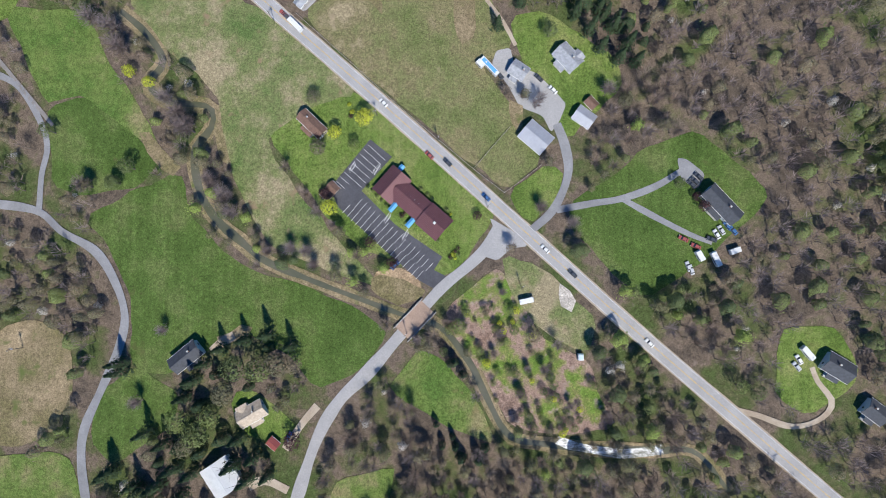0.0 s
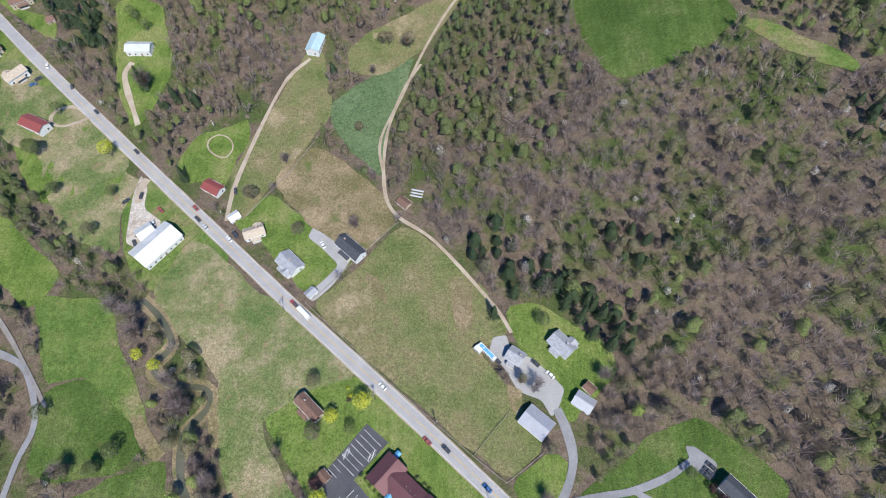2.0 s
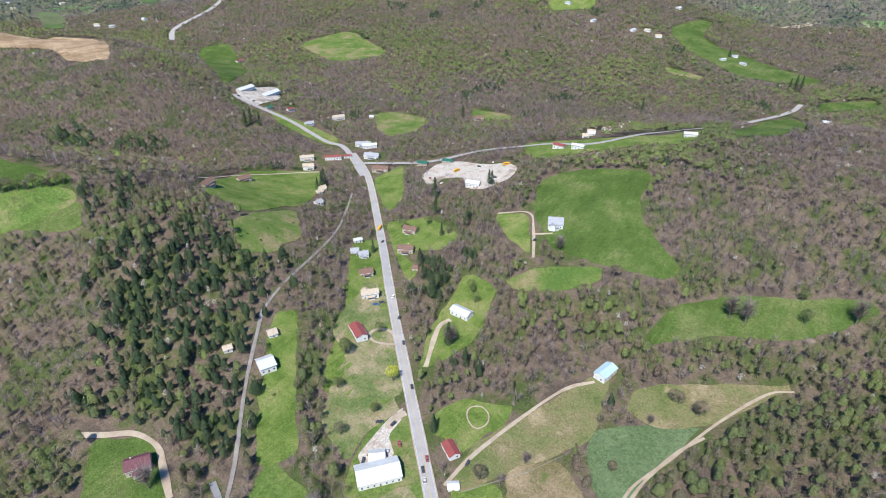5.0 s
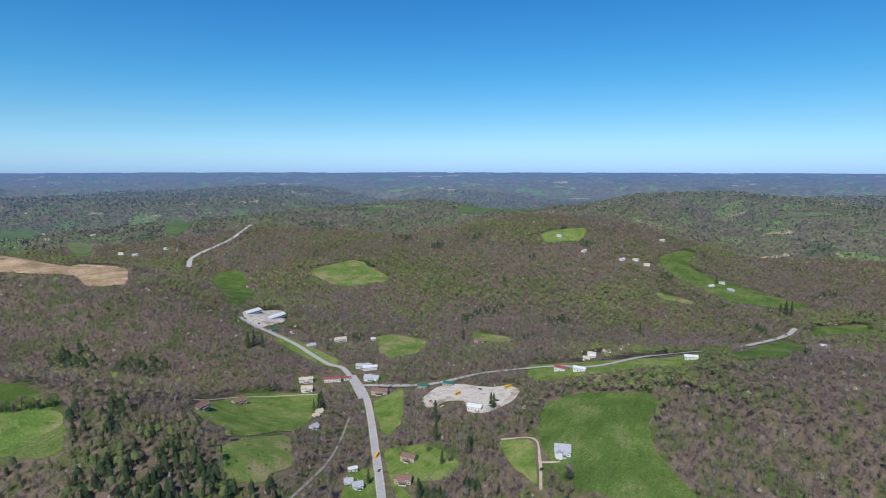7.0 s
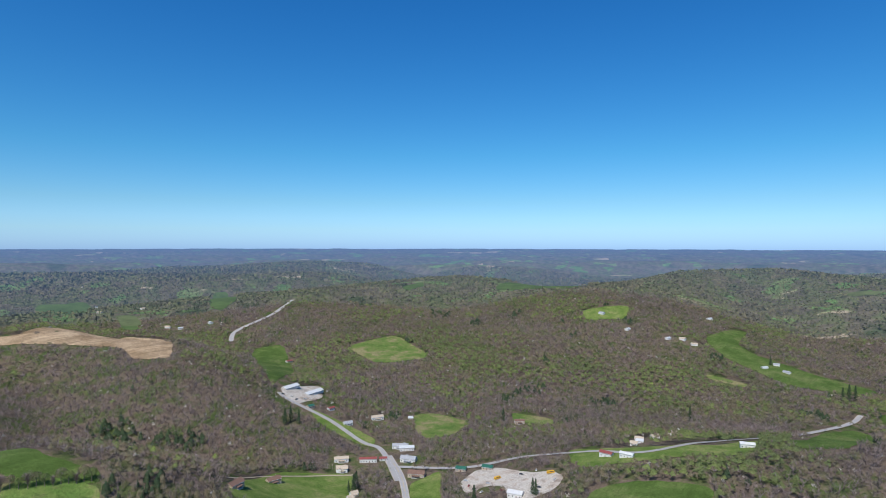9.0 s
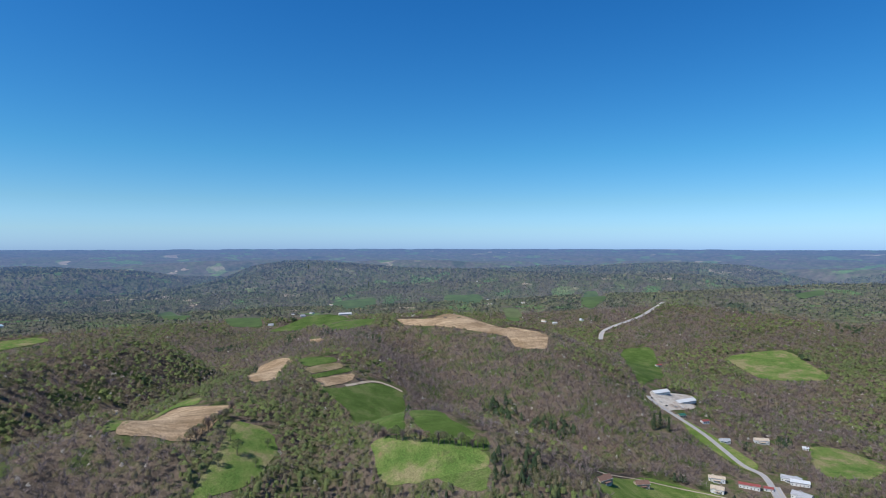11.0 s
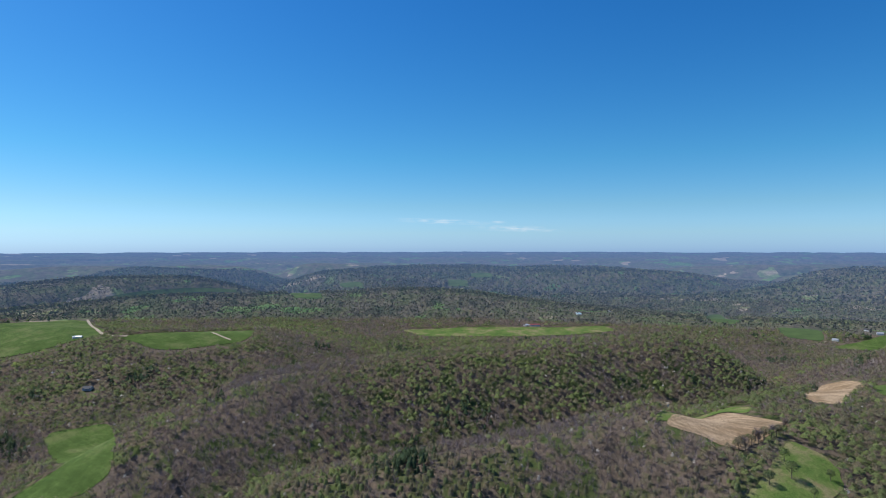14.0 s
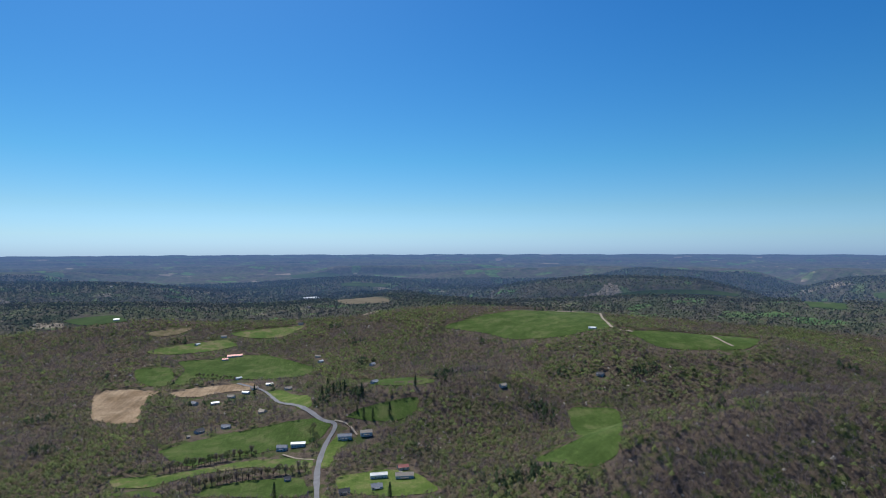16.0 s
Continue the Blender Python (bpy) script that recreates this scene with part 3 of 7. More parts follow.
plot("hay", [(-195.8, 79.3), (-178.3, 84.6), (-156.2, 71.0), (-140.9, 52.0), (-152.9, 41.4), (-177.1, 37.5), (-192.1, 41.5), (-194.5, 60.4)])
plot("hay", [(-176.8, 25.4), (-159.5, 36.1), (-131.4, 48.0), (-124.3, 25.3), (-112.0, 10.7), (-90.5, -1.1), (-66.7, -6.9), (-45.6, -15.5), (-32.5, -27.1), (-45.4, -43.9), (-66.2, -53.0), (-76.8, -40.2), (-98.1, -26.0), (-111.3, -29.9), (-134.7, -46.9), (-150.7, -43.0), (-153.2, -30.0), (-152.0, -14.3), (-161.5, 9.4)])
plot("hay", [(50.5, 33.8), (73.4, 47.8), (88.5, 60.3), (105.6, 64.9), (122.5, 49.4), (139.1, 36.5), (129.9, 24.1), (105.6, 4.0), (85.7, -11.3), (70.6, -1.1), (60.6, 11.8), (50.4, 22.1)])
plot("hay", [(-168.7, -56.0), (-150.7, -43.0), (-129.2, -55.9), (-134.0, -71.3), (-159.4, -89.2), (-169.1, -76.5)])
plot("hay", [(-250.3, 505.8), (-215.1, 530.7), (-149.0, 541.7), (-145.1, 497.4), (-127.6, 462.6), (-81.8, 429.0), (-90.7, 411.5), (-137.2, 405.2), (-182.6, 403.2), (-229.7, 450.2)])
plot("hay", [(-83.0, 351.6), (-75.1, 390.9), (-47.0, 421.4), (37.0, 463.9), (48.4, 456.0), (26.2, 424.5), (5.2, 401.4), (-37.2, 382.1), (-78.0, 342.9)])
plot("hay", [(-308.9, 72.9), (-281.2, 95.5), (-237.8, 79.3), (-215.7, 57.0), (-259.3, 36.8)])
plot("hay", [(-1174.0, 713.5), (-1156.0, 789.9), (-917.8, 655.6), (-790.4, 518.2), (-909.4, 569.9)])
plot("hay", [(-579.7, 146.0), (-533.0, 181.8), (-507.7, 177.3), (-540.7, 135.1)])
plot("hay", [(-537.6, 134.2), (-489.0, 172.4), (-463.5, 155.9), (-500.8, 123.5)])
plot("hay", [(-198.2, -1498.7), (-381.5, -1545.8), (-690.2, -1631.4), (-555.8, -1215.1), (-438.2, -1217.4), (-335.9, -1307.5), (-301.8, -1393.6)])
plot("hay", [(-542.1, -1163.5), (-694.7, -1122.0), (-917.3, -1242.1), (-720.8, -976.0), (-560.9, -1035.4)])
plot("hay", [(-330.1, -917.7), (-413.5, -884.1), (-274.2, -586.5), (-240.9, -584.8), (-197.7, -676.9), (-274.3, -683.2)])
plot("hay", [(762.4, -1614.8), (654.8, -1673.9), (582.7, -1600.1), (679.5, -1568.3)])
plot("hay", [(-2397.4, 630.2), (-2352.7, 727.5), (-2260.2, 754.9), (-1741.5, 572.9), (-2280.3, 596.4)])
plot("hay", [(-2239.8, 1188.5), (-2221.4, 1253.0), (-1620.5, 943.8), (-1496.8, 825.1), (-1570.1, 825.8)])
plot("hay", [(-1387.9, 1409.3), (-1418.2, 1540.6), (-1367.6, 1513.2), (-1340.5, 1387.8)])
plot("hay", [(-1140.7, 1607.1), (-1543.7, 3100.7), (-787.0, 1581.2), (-1087.0, 1539.9)])
plot("hay", [(-74.9, 1139.5), (5.0, 1213.4), (9.6, 1166.4), (-66.4, 1083.8)])
plot("hay", [(-2161.7, -2218.4), (-2207.1, -2102.2), (-2085.4, -1973.0), (-2073.4, -2109.9)])
plot("hay", [(-2712.7, -1914.1), (-2791.0, -1838.1), (-2618.4, -1709.3), (-2525.1, -1782.2)])
plot("hay", [(-3008.6, -1963.3), (-3097.6, -1860.9), (-2933.6, -1745.2), (-2872.5, -1857.8)])
plot("hay", [(681.3, -5748.1), (197.6, -5577.3), (165.0, -5382.0), (568.2, -5183.2)])
plot("hay", [(129.2, -3659.1), (-180.6, -3627.6), (-175.4, -3507.7), (108.3, -3531.0)])
plot("hay", [(-1013.1, -2252.5), (-1484.0, -2124.8), (-1461.5, -2092.4), (-1012.7, -2225.0)])
plot("hay", [(-1994.1, -2483.0), (-1403.8, -1522.8), (-1344.2, -1458.9), (-1270.1, -1537.1)])
plot("hay", [(-2355.4, 599.0), (-2369.0, 771.7), (-2260.5, 765.0), (-2282.2, 648.5)])
plot("hay", [(-1657.2, 614.7), (-1587.2, 627.1), (-1496.1, 609.8), (-1521.6, 577.4)])
plot("rough", [(-158.3, 130.2), (-153.1, 143.3), (-144.8, 162.2), (-127.6, 151.9), (-104, 130.8), (-78.6, 109.5), (-60, 93.7), (-51.1, 86), (-67.2, 88.4), (-107.1, 112.7), (-133.5, 106.7), (-149.7, 118.1)])
plot("pasture", [(-72.2, 121.4), (-51.9, 143.2), (-45.5, 150.5), (-29.3, 170.3), (-8.1, 151.6), (9.2, 132.2), (24.4, 109.1), (22, 102.3), (11.3, 96.9), (-4.2, 74), (-19.5, 78.8), (-47.5, 102)])
plot("tan2", [(-49.4, 147.9), (-31.6, 172.5), (-41.1, 186.2), (-58, 202), (-86.5, 216.5), (-100.3, 190.1), (-85.4, 177.1), (-67.5, 173.3)])
plot("hay", [(71.5, 351.8), (101.3, 351.7), (128.4, 344), (150.8, 310.8), (160.9, 277.3), (143.6, 262.2), (118.4, 254.8), (96.3, 249.7), (85, 259.2), (76, 295.1)])
plot("tan", [(-573.7, -157.1), (-733.5, -133.9), (-686.4, -94.3), (-680.2, -58.1), (-627.7, -75.2), (-606.2, -77.9), (-578.3, -87.1), (-576.4, -102.5), (-580.7, -122.3)])
plot("gravel", [(-395.4, 491.5), (-404.8, 529.7), (-382.1, 549.1), (-341.1, 540), (-312.3, 546.4), (-289.5, 530.4), (-286.8, 502.1), (-299.8, 477), (-316.4, 474.7), (-345, 501.2), (-363.8, 496.2), (-372.8, 473)])
plot("hay", [(-405.9, 1370.4), (-386.6, 1512.2), (-355.7, 1550.8), (-345.5, 1413.7), (-306.4, 1368.1), (-234.2, 1349), (-177.7, 1326.7), (-77.6, 1281.4), (-118.3, 1235.3), (-208.3, 1207.8), (-269.8, 1258.1), (-333.7, 1290.1)])
plot("hay", [(-132, 743.3), (-130.5, 943.7), (-95.5, 1019.7), (-42.6, 973.6), (-61.7, 667.6), (-107.8, 669.5)])
plot("tan2", [(-117.2, 78.8), (-110.4, 72.1), (-100.7, 59.9), (-101.9, 49.2), (-111.4, 51.9), (-117, 65.4)])
plot("tan2", [(-95.1, 41.2), (-83.1, 43.8), (-71.1, 35.8), (-77.6, 22.6), (-88.3, 27.9)])
plot("tan2", [(-153.5, 67), (-147.6, 68.3), (-137, 56.1), (-130.1, 49.3), (-136.8, 46.2), (-146.4, 54.8)])
plot("tan", [(-41.8, 1), (-29.9, 2.8), (-17.4, -1.1), (-18.4, -9.4), (-29.9, -12.1), (-39.9, -5.8)])
plot("rough", [(-242.5, 237.3), (-214.2, 223.5), (-199.2, 212), (-182.3, 201.3), (-184.7, 187.4), (-186.7, 174.1), (-179.9, 151.7), (-196, 155.8), (-218.3, 166.7), (-246.8, 214.3)])
plot("meadow", [(-181.9, 158.8), (-188.1, 180.1), (-183.4, 201.1), (-174.5, 200.5), (-152.7, 181.1), (-122.5, 152.3), (-120.7, 138.8), (-144, 133.9), (-154.1, 128.4), (-171.1, 138.8)])
plot("lawn", [(-161.5, 215.7), (-149.2, 233.9), (-126.7, 245.8), (-124.1, 231.7), (-131.1, 201.8), (-136.5, 186.1)])
plot("meadow", [(-576.9, -165.5), (-743.7, -156.6), (-793.3, -137.5), (-746.2, -102.5), (-704.4, -103), (-744.9, -137.4), (-583, -151)])
plot("tan", [(-803.9, -58.6), (-1104.4, -57.8), (-1077.3, -21.7), (-986.7, 3.3), (-857.7, -7.2), (-779.8, -18.8), (-764.9, -43.1)])
plot("hay", [(-965.7, 3.2), (-895.6, 37), (-894.1, 63.2), (-869.7, 67.7), (-834.6, 15.6)])
plot("tan2", [(-831.8, 15.6), (-867.8, 67.6), (-846.8, 73.2), (-805.7, 24.2)])
plot("hay", [(-803.9, 24.2), (-844.9, 73.1), (-845.1, 90.9), (-792, 26.8)])
plot("tan", [(-788.5, 26.7), (-837.6, 89), (-806.6, 80.1), (-768.6, 37.5)])
plot("hay", [(-758.5, 31.4), (-789.1, 72.8), (-819, 109.5), (-821.5, 137.2), (-812.7, 154.7), (-774.9, 148), (-562.9, 107.6), (-569, 95.2), (-622.2, 79.1), (-730.8, 67.4), (-750.7, 50.4)])
plot("hay", [(-775.6, 53.7), (-800, 90.8), (-798.5, 149.9), (-587.9, 156.7), (-526.2, 181), (-512.6, 163.1), (-551.4, 124.8), (-738.3, 103.9)])
plot("meadow", [(-634.7, -56.9), (-630.1, -30.3), (-611, -16.1), (-584, -11.6), (-544.6, -26.2), (-520.1, -42.2), (-501.7, -82.3), (-530.5, -72.8), (-566.7, -65.4)])
plot("hay", [(-2203.6, -457.9), (-2334.8, -426.4), (-1822.2, -274.8), (-1736.1, -285.3), (-1763.8, -346.7)])
plot("hay", [(-1741.5, -186.2), (-1729.8, -83.7), (-1625.9, -72), (-1633.2, -153.6)])
plot("hay", [(-1561.1, -69.1), (-1659, 5.3), (-1725.4, 45.1), (-1742.1, 110.2), (-1693.6, 155.8), (-1227.8, 180.4), (-1151.9, 122.2), (-1141.2, 80.5), (-1569.2, 41.1)])
plot("hay", [(-2327.3, 130.1), (-2409.5, 187.1), (-2437, 341.6), (-2313.6, 324.3), (-1841.5, 208)])
plot("tan", [(-1148.8, 30.1), (-1069.8, 59.9), (-1053.5, 48.9), (-1084.4, 32.5)])
plot("tan", [(474.9, -1128.4), (461.3, -1153.6), (414.5, -1159.3), (365.4, -1145.5), (375.9, -1109.6), (364.5, -1044.1), (340.5, -963.5), (376.8, -962.3), (419.7, -987.2)])
plot("tan", [(347.1, -1134.2), (315.4, -1163.1), (258.1, -1182.7), (207.2, -1194), (193.8, -1146), (247.3, -1133), (293.9, -1101.6), (330.9, -1112.8)])
plot("hay", [(466.3, -1289), (401, -1310.7), (371.2, -1248.8), (364.9, -1175.9), (400.4, -1176.1), (438.1, -1225.3)])
plot("hay", [(400.8, -1348.5), (323.7, -1372.3), (268.7, -1403.7), (218.2, -1404.3), (148.5, -1351.8), (94.7, -1296.4), (108, -1241.9), (178.2, -1216.8), (267.6, -1226.2), (330.5, -1239), (339.1, -1174.9), (360, -1193.5), (360.7, -1289)])
plot("meadow", [(489.2, -1402.3), (412.5, -1474.5), (332.2, -1523.3), (289.7, -1479), (337.5, -1430.9), (425.2, -1390.1)])
plot("meadow", [(341.7, -1566.9), (293.3, -1608.3), (209.1, -1632.6), (142.6, -1643.5), (198.1, -1546.5), (266.4, -1536.2)])
plot("hay", [(271.4, -828), (240.9, -860.2), (195.2, -893.7), (114.9, -895.1), (56.1, -876.5), (40.4, -855.8), (53, -827.4), (74.3, -809), (118.2, -805.7), (138.8, -798.6), (173.1, -791.9), (213.8, -763.1), (242.8, -792.8)])
plot("meadow", [(295.1, -737.4), (209.3, -746.9), (141.7, -775.2), (59.2, -768.1), (58.9, -728.2), (137.3, -751), (192.5, -732.6), (240, -704.2), (278.8, -711.7)])
plot("hay", [(187.2, -667.9), (169.1, -689.8), (135.8, -707.8), (64.9, -705.7), (55.2, -651.7)])
plot("hay", [(300.8, -693.4), (237.5, -697), (205.7, -671.5)])
plot("lawn", [(48.9, -730.6), (45.8, -794.8), (30.1, -836.1), (12.6, -816.9), (32, -783.8), (38.6, -728.7)])
plot("hay", [(27.2, -868), (-9.9, -888.2), (-71.1, -908.9), (-93.4, -911), (-80.4, -867.7), (-42, -851.8), (-9.5, -856.7)])
plot("hay", [(36.3, -1165.7), (-13.4, -1191.5), (-78.4, -1000.5), (-131, -957.9), (-92.4, -946.1), (-19.7, -949.3)])
plot("lawn", [(174.4, -1121.6), (146.2, -1139.9), (95.1, -1037.3), (71.4, -917.2), (92.7, -918.4), (131.7, -1026.2)])
plot("lawn", [(31.9, -700.7), (-28.4, -718.6), (-68.3, -701.3), (-89.8, -640.4), (-37.2, -634.7), (23.9, -658)])
plot("tan2", [(523.6, -1519.7), (480.8, -1572.2), (427.8, -1604.9), (446, -1546.2), (487.5, -1508.9)])
plot("meadow", [(201.1, 396.9), (248.1, 394.5), (297.5, 395.3), (249.4, 300.7), (216.9, 315), (192.3, 345.2)])
plot("meadow", [(157.7, 273), (167.3, 276.1), (190.9, 254), (210.8, 233.4), (203.9, 228.4), (178, 248.2)])
plot("meadow", [(-217.0, 128.3), (-179.2, 125.6), (-167.8, 103.6), (-153.7, 81.8), (-139.7, 57.4), (-150.6, 61.5), (-178.3, 86.0), (-197.1, 80.7), (-208.5, 106.5)])
plot("meadow", [(-226.8, -84.0), (-178.0, -81.6), (-171.4, -106.7), (-224.2, -111.2)])
plot("meadow", [(-32.4, -50.3), (-19.4, -32.2), (-6.5, -39.9), (9.0, -60.2), (16.6, -77.9), (-3.9, -70.5), (-29.8, -55.4)])
plot("meadow", [(-58.0, -93.8), (-29.7, -86.0), (-32.2, -106.2), (-60.5, -106.5)])
plot("meadow", [(-199.3, 352.9), (-186.9, 378.5), (-136.5, 403.4), (-133.0, 387.9), (-157.8, 359.0), (-187.5, 347.9)])
plot("meadow", [(-417.0, 266.3), (-424.0, 330.8), (-366.5, 288.9), (-367.4, 224.7)])
plot("meadow", [(-1045.4, 877.4), (-1029.8, 1034.5), (-850.5, 962.6), (-907.5, 852.0)])
plot("meadow", [(-572.1, 73.3), (-561.1, 116.5), (-534.9, 156.7), (-506.6, 174.6), (-489.1, 168.6), (-515.7, 77.6)])
plot("meadow", [(-1219.4, -1023.9), (-1315.2, -928.2), (-1441.4, -768.4), (-1583.8, -584.0), (-1549.6, -535.3), (-1348.3, -733.9), (-1212.9, -930.0)])
plot("meadow", [(-409.9, 248.1), (-425.1, 310.6), (-390.8, 308.2), (-356.9, 253.8), (-372.8, 231.0)])
plot("meadow", [(-1684.2, 620.4), (-1645.9, 654.9), (-1525.2, 630.1), (-1554.4, 585.8)])
plot("meadow", [(-217.1, 2064.3), (-133.4, 2069.9), (-123.0, 2019.5), (-207.5, 2026.0)])
plot("meadow", [(-343.5, 1173.0), (-267.4, 1169.1), (-266.6, 1145.2), (-329.6, 1145.8)])
plot("meadow", [(-522.5, 777.7), (-449.4, 785.8), (-431.6, 755.0), (-488.3, 739.6)])
plot("meadow", [(-625.7, 657.9), (-611.0, 694.9), (-545.5, 699.4), (-518.3, 638.1), (-535.9, 597.3), (-564.5, 605.0)])
plot("rough", [(-160.2, 128.2), (-100.3, 130.1), (-78.5, 113.5), (-46.1, 83.4), (-67.5, 81.0), (-91.4, 65.1), (-83.2, 49.1), (-67.0, 27.8), (-45.7, 4.1), (-24.7, -14.1), (-45.7, -3.7), (-88.0, 12.0), (-104.4, 41.2), (-112.9, 68.0), (-114.5, 84.1), (-137.9, 106.1)])
plot("rough", [(18.2, 10.5), (37.5, 3.5), (62.9, -21.6), (57.7, -37.0), (37.3, -26.8), (22.0, -8.9)])
plot("rough", [(-295.8, 293.8), (-274.9, 293.5), (-229.8, 251.4), (-188.3, 212.7), (-198.2, 200.6), (-219.4, 196.1), (-238.3, 215.6), (-269.7, 225.5)])
plot("lawn", [(-72.8, 78.4), (-56.8, 88.9), (-32.8, 74.0), (17.0, 32.7), (14.9, 22.3), (-3.9, -1.1), (-11.7, -1.1), (-45.7, 11.9), (-67.0, 33.1), (-91.4, 65.1)])
plot("lawn", [(22.5, 119.3), (38.0, 121.3), (53.3, 110.3), (71.0, 99.3), (73.5, 83.8), (60.9, 73.8), (48.1, 61.1), (44.3, 74.2), (27.6, 98.1)])
plot("lawn", [(20.9, 37.4), (37.8, 50.3), (48.0, 48.1), (42.8, 31.2), (32.5, 22.2)])
plot("lawn", [(-105.5, -55.8), (-92.4, -53.2), (-73.9, -71.0), (-81.6, -78.7), (-99.9, -73.7)])
plot("lawn", [(144.1, -23.6), (164.9, -20.9), (174.1, -38.1), (169.6, -53.1), (153.4, -63.4), (139.2, -53.7), (140.5, -33.7)])
plot("lawn", [(-125.9, 172.6), (-105.2, 191.8), (-77.0, 169.1), (-51.1, 154.5), (-61.7, 137.9), (-78.2, 128.4), (-102.8, 155.3)])
plot("lawn", [(-163.1, 212.3), (-155.6, 233.0), (-129.5, 241.2), (-123.4, 224.1), (-133.9, 207.9), (-151.4, 196.3)])
plot("lawn", [(-234.0, 347.9), (-201.7, 346.0), (-179.8, 282.6), (-193.6, 233.7), (-216.4, 274.3)])
plot("lawn", [(-261.6, 436.7), (-230.6, 446.0), (-194.6, 389.0), (-234.2, 407.6)])
plot("lawn", [(-504.5, 284.0), (-566.1, 374.7), (-520.6, 437.3), (-465.4, 401.5), (-426.6, 333.2), (-470.5, 274.1)])
plot("lawn", [(-310.9, 208.3), (-300.7, 224.5), (-238.1, 162.9), (-206.0, 141.5), (-218.1, 118.0), (-258.4, 151.8)])
plot("lawn", [(-349.6, 330.3), (-334.3, 356.4), (-233.1, 256.0), (-191.6, 215.9), (-191.1, 202.4), (-201.7, 181.5), (-238.4, 183.8), (-274.4, 245.4)])
plot("lawn", [(-357.8, 382.6), (-322.6, 411.7), (-271.0, 391.8), (-273.4, 364.9), (-308.3, 346.3), (-271.8, 331.7), (-264.3, 308.3)])
plot("lawn", [(-444.3, 459.9), (-441.2, 516.6), (-377.7, 436.5), (-367.2, 400.9)])
plot("lawn", [(-515.4, 289.9), (-580.1, 384.5), (-518.0, 452.6), (-454.2, 381.3), (-415.7, 274.3), (-476.4, 270.1)])
plot("lawn", [(-687.7, 1338.8), (-597.9, 1431.0), (-573.4, 1338.8), (-646.2, 1287.5)])
plot("lawn", [(-339.4, 628.1), (-244.0, 624.5), (-182.2, 669.0), (-162.3, 769.9), (-139.2, 636.6), (-224.4, 575.2), (-278.4, 553.6), (-303.2, 568.2)])
plot("lawn", [(-713.2, 530.5), (-666.6, 546.6), (-584.2, 546.7), (-565.5, 518.9), (-614.7, 513.1), (-675.8, 513.8)])
plot("pasture", [(-75.9, 122.9), (-57.1, 134.8), (12.0, 135.5), (22.4, 108.7), (9.3, 98.5), (22.3, 79.8), (37.8, 50.8), (22.2, 37.9), (6.6, 49.5), (-30.2, 80.6)])
plot("pasture", [(-130.6, 207.8), (-113.5, 249.6), (-96.1, 299.8), (-85.1, 299.8), (-75.2, 249.2), (-83.8, 232.0), (-108.4, 191.9), (-118.1, 173.2), (-126.3, 175.1)])
plot("pasture", [(-70.0, 304.8), (-23.3, 339.9), (13.8, 360.9), (-2.6, 333.1), (-19.1, 303.3), (-43.0, 279.8), (-69.6, 279.3)])
plot("brush", [(-6.5, -19.3), (-3.9, -12.8), (14.3, 2.0), (19.0, 4.1), (23.3, -10.2), (38.6, -29.4), (58.9, -39.5), (63.8, -54.7), (70.0, -69.8), (49.7, -73.8), (23.0, -69.0), (11.6, -52.6), (-0.0, -34.7)])
plot("tan2", [(-215.3, -24.9), (-199.5, -19.6), (-183.1, -27.5), (-179.7, -45.7), (-183.8, -71.4), (-201.5, -79.1), (-222.1, -79.0), (-230.3, -40.6)])
plot("tan2", [(-106.3, 199.6), (-83.4, 227.8), (-40.9, 190.5), (-33.7, 171.7), (-57.2, 154.6), (-80.1, 169.2)])
plot("tan2", [(155.1, -2715.4), (-102.4, -2056.5), (-95.6, -1915.8), (68.8, -1931.1)])
plot("tan2", [(-40.4, 1.5), (-24.7, -3.7), (-13.7, -8.9), (-29.9, -14.1), (-43.0, -8.9)])
plot("tan2", [(-113.9, -29.9), (-107.3, -27.3), (-98.2, -22.1), (-95.4, -27.3), (-103.3, -29.9), (-111.2, -33.8)])
plot("tan2", [(-3.0, 133.6), (5.6, 131.8), (8.6, 111.9), (0.2, 105.5), (-3.1, 115.1)])
plot("tan2", [(-50.1, 141.0), (-37.9, 134.3), (-34.9, 120.1), (-45.1, 132.8)])
plot("tan2", [(21.1, 81.2), (28.8, 77.1), (27.0, 64.0), (23.6, 70.6)])
plot("tan2", [(-3.8, 122.7), (2.8, 119.9), (6.2, 107.9), (-0.6, 112.0)])
plot("hay2", [(-74.6, 237.8), (-77.9, 256.8), (-58.0, 273.4), (-24.9, 296.5), (-31.9, 265.8), (-42.1, 227.8), (-41.7, 197.2), (-61.8, 219.6)])
plot("gravel", [(-784.8, 524.2), (-807.7, 627.3), (-743.0, 579.7), (-722.6, 509.9)])
plot("gravel", [(43.9, -3.7), (50.3, -6.3), (54.0, -14.0), (48.9, -17.8), (43.8, -11.4)])
plot("tan", [(-1128.8, 280.1), (-1108.8, 388.7), (-1423.5, 577.6), (-988.7, 456.6), (-908.3, 416.1), (-928.4, 375.1), (-971.0, 385.2), (-1057.0, 346.6)])
plot("tan", [(-1209.8, 208.3), (-1139.9, 285.1), (-1470.3, 551.3), (-1369.8, 623.8), (-954.2, 439.9), (-929.1, 371.3), (-999.7, 375.2), (-1078.6, 315.5), (-1152.7, 218.8)])

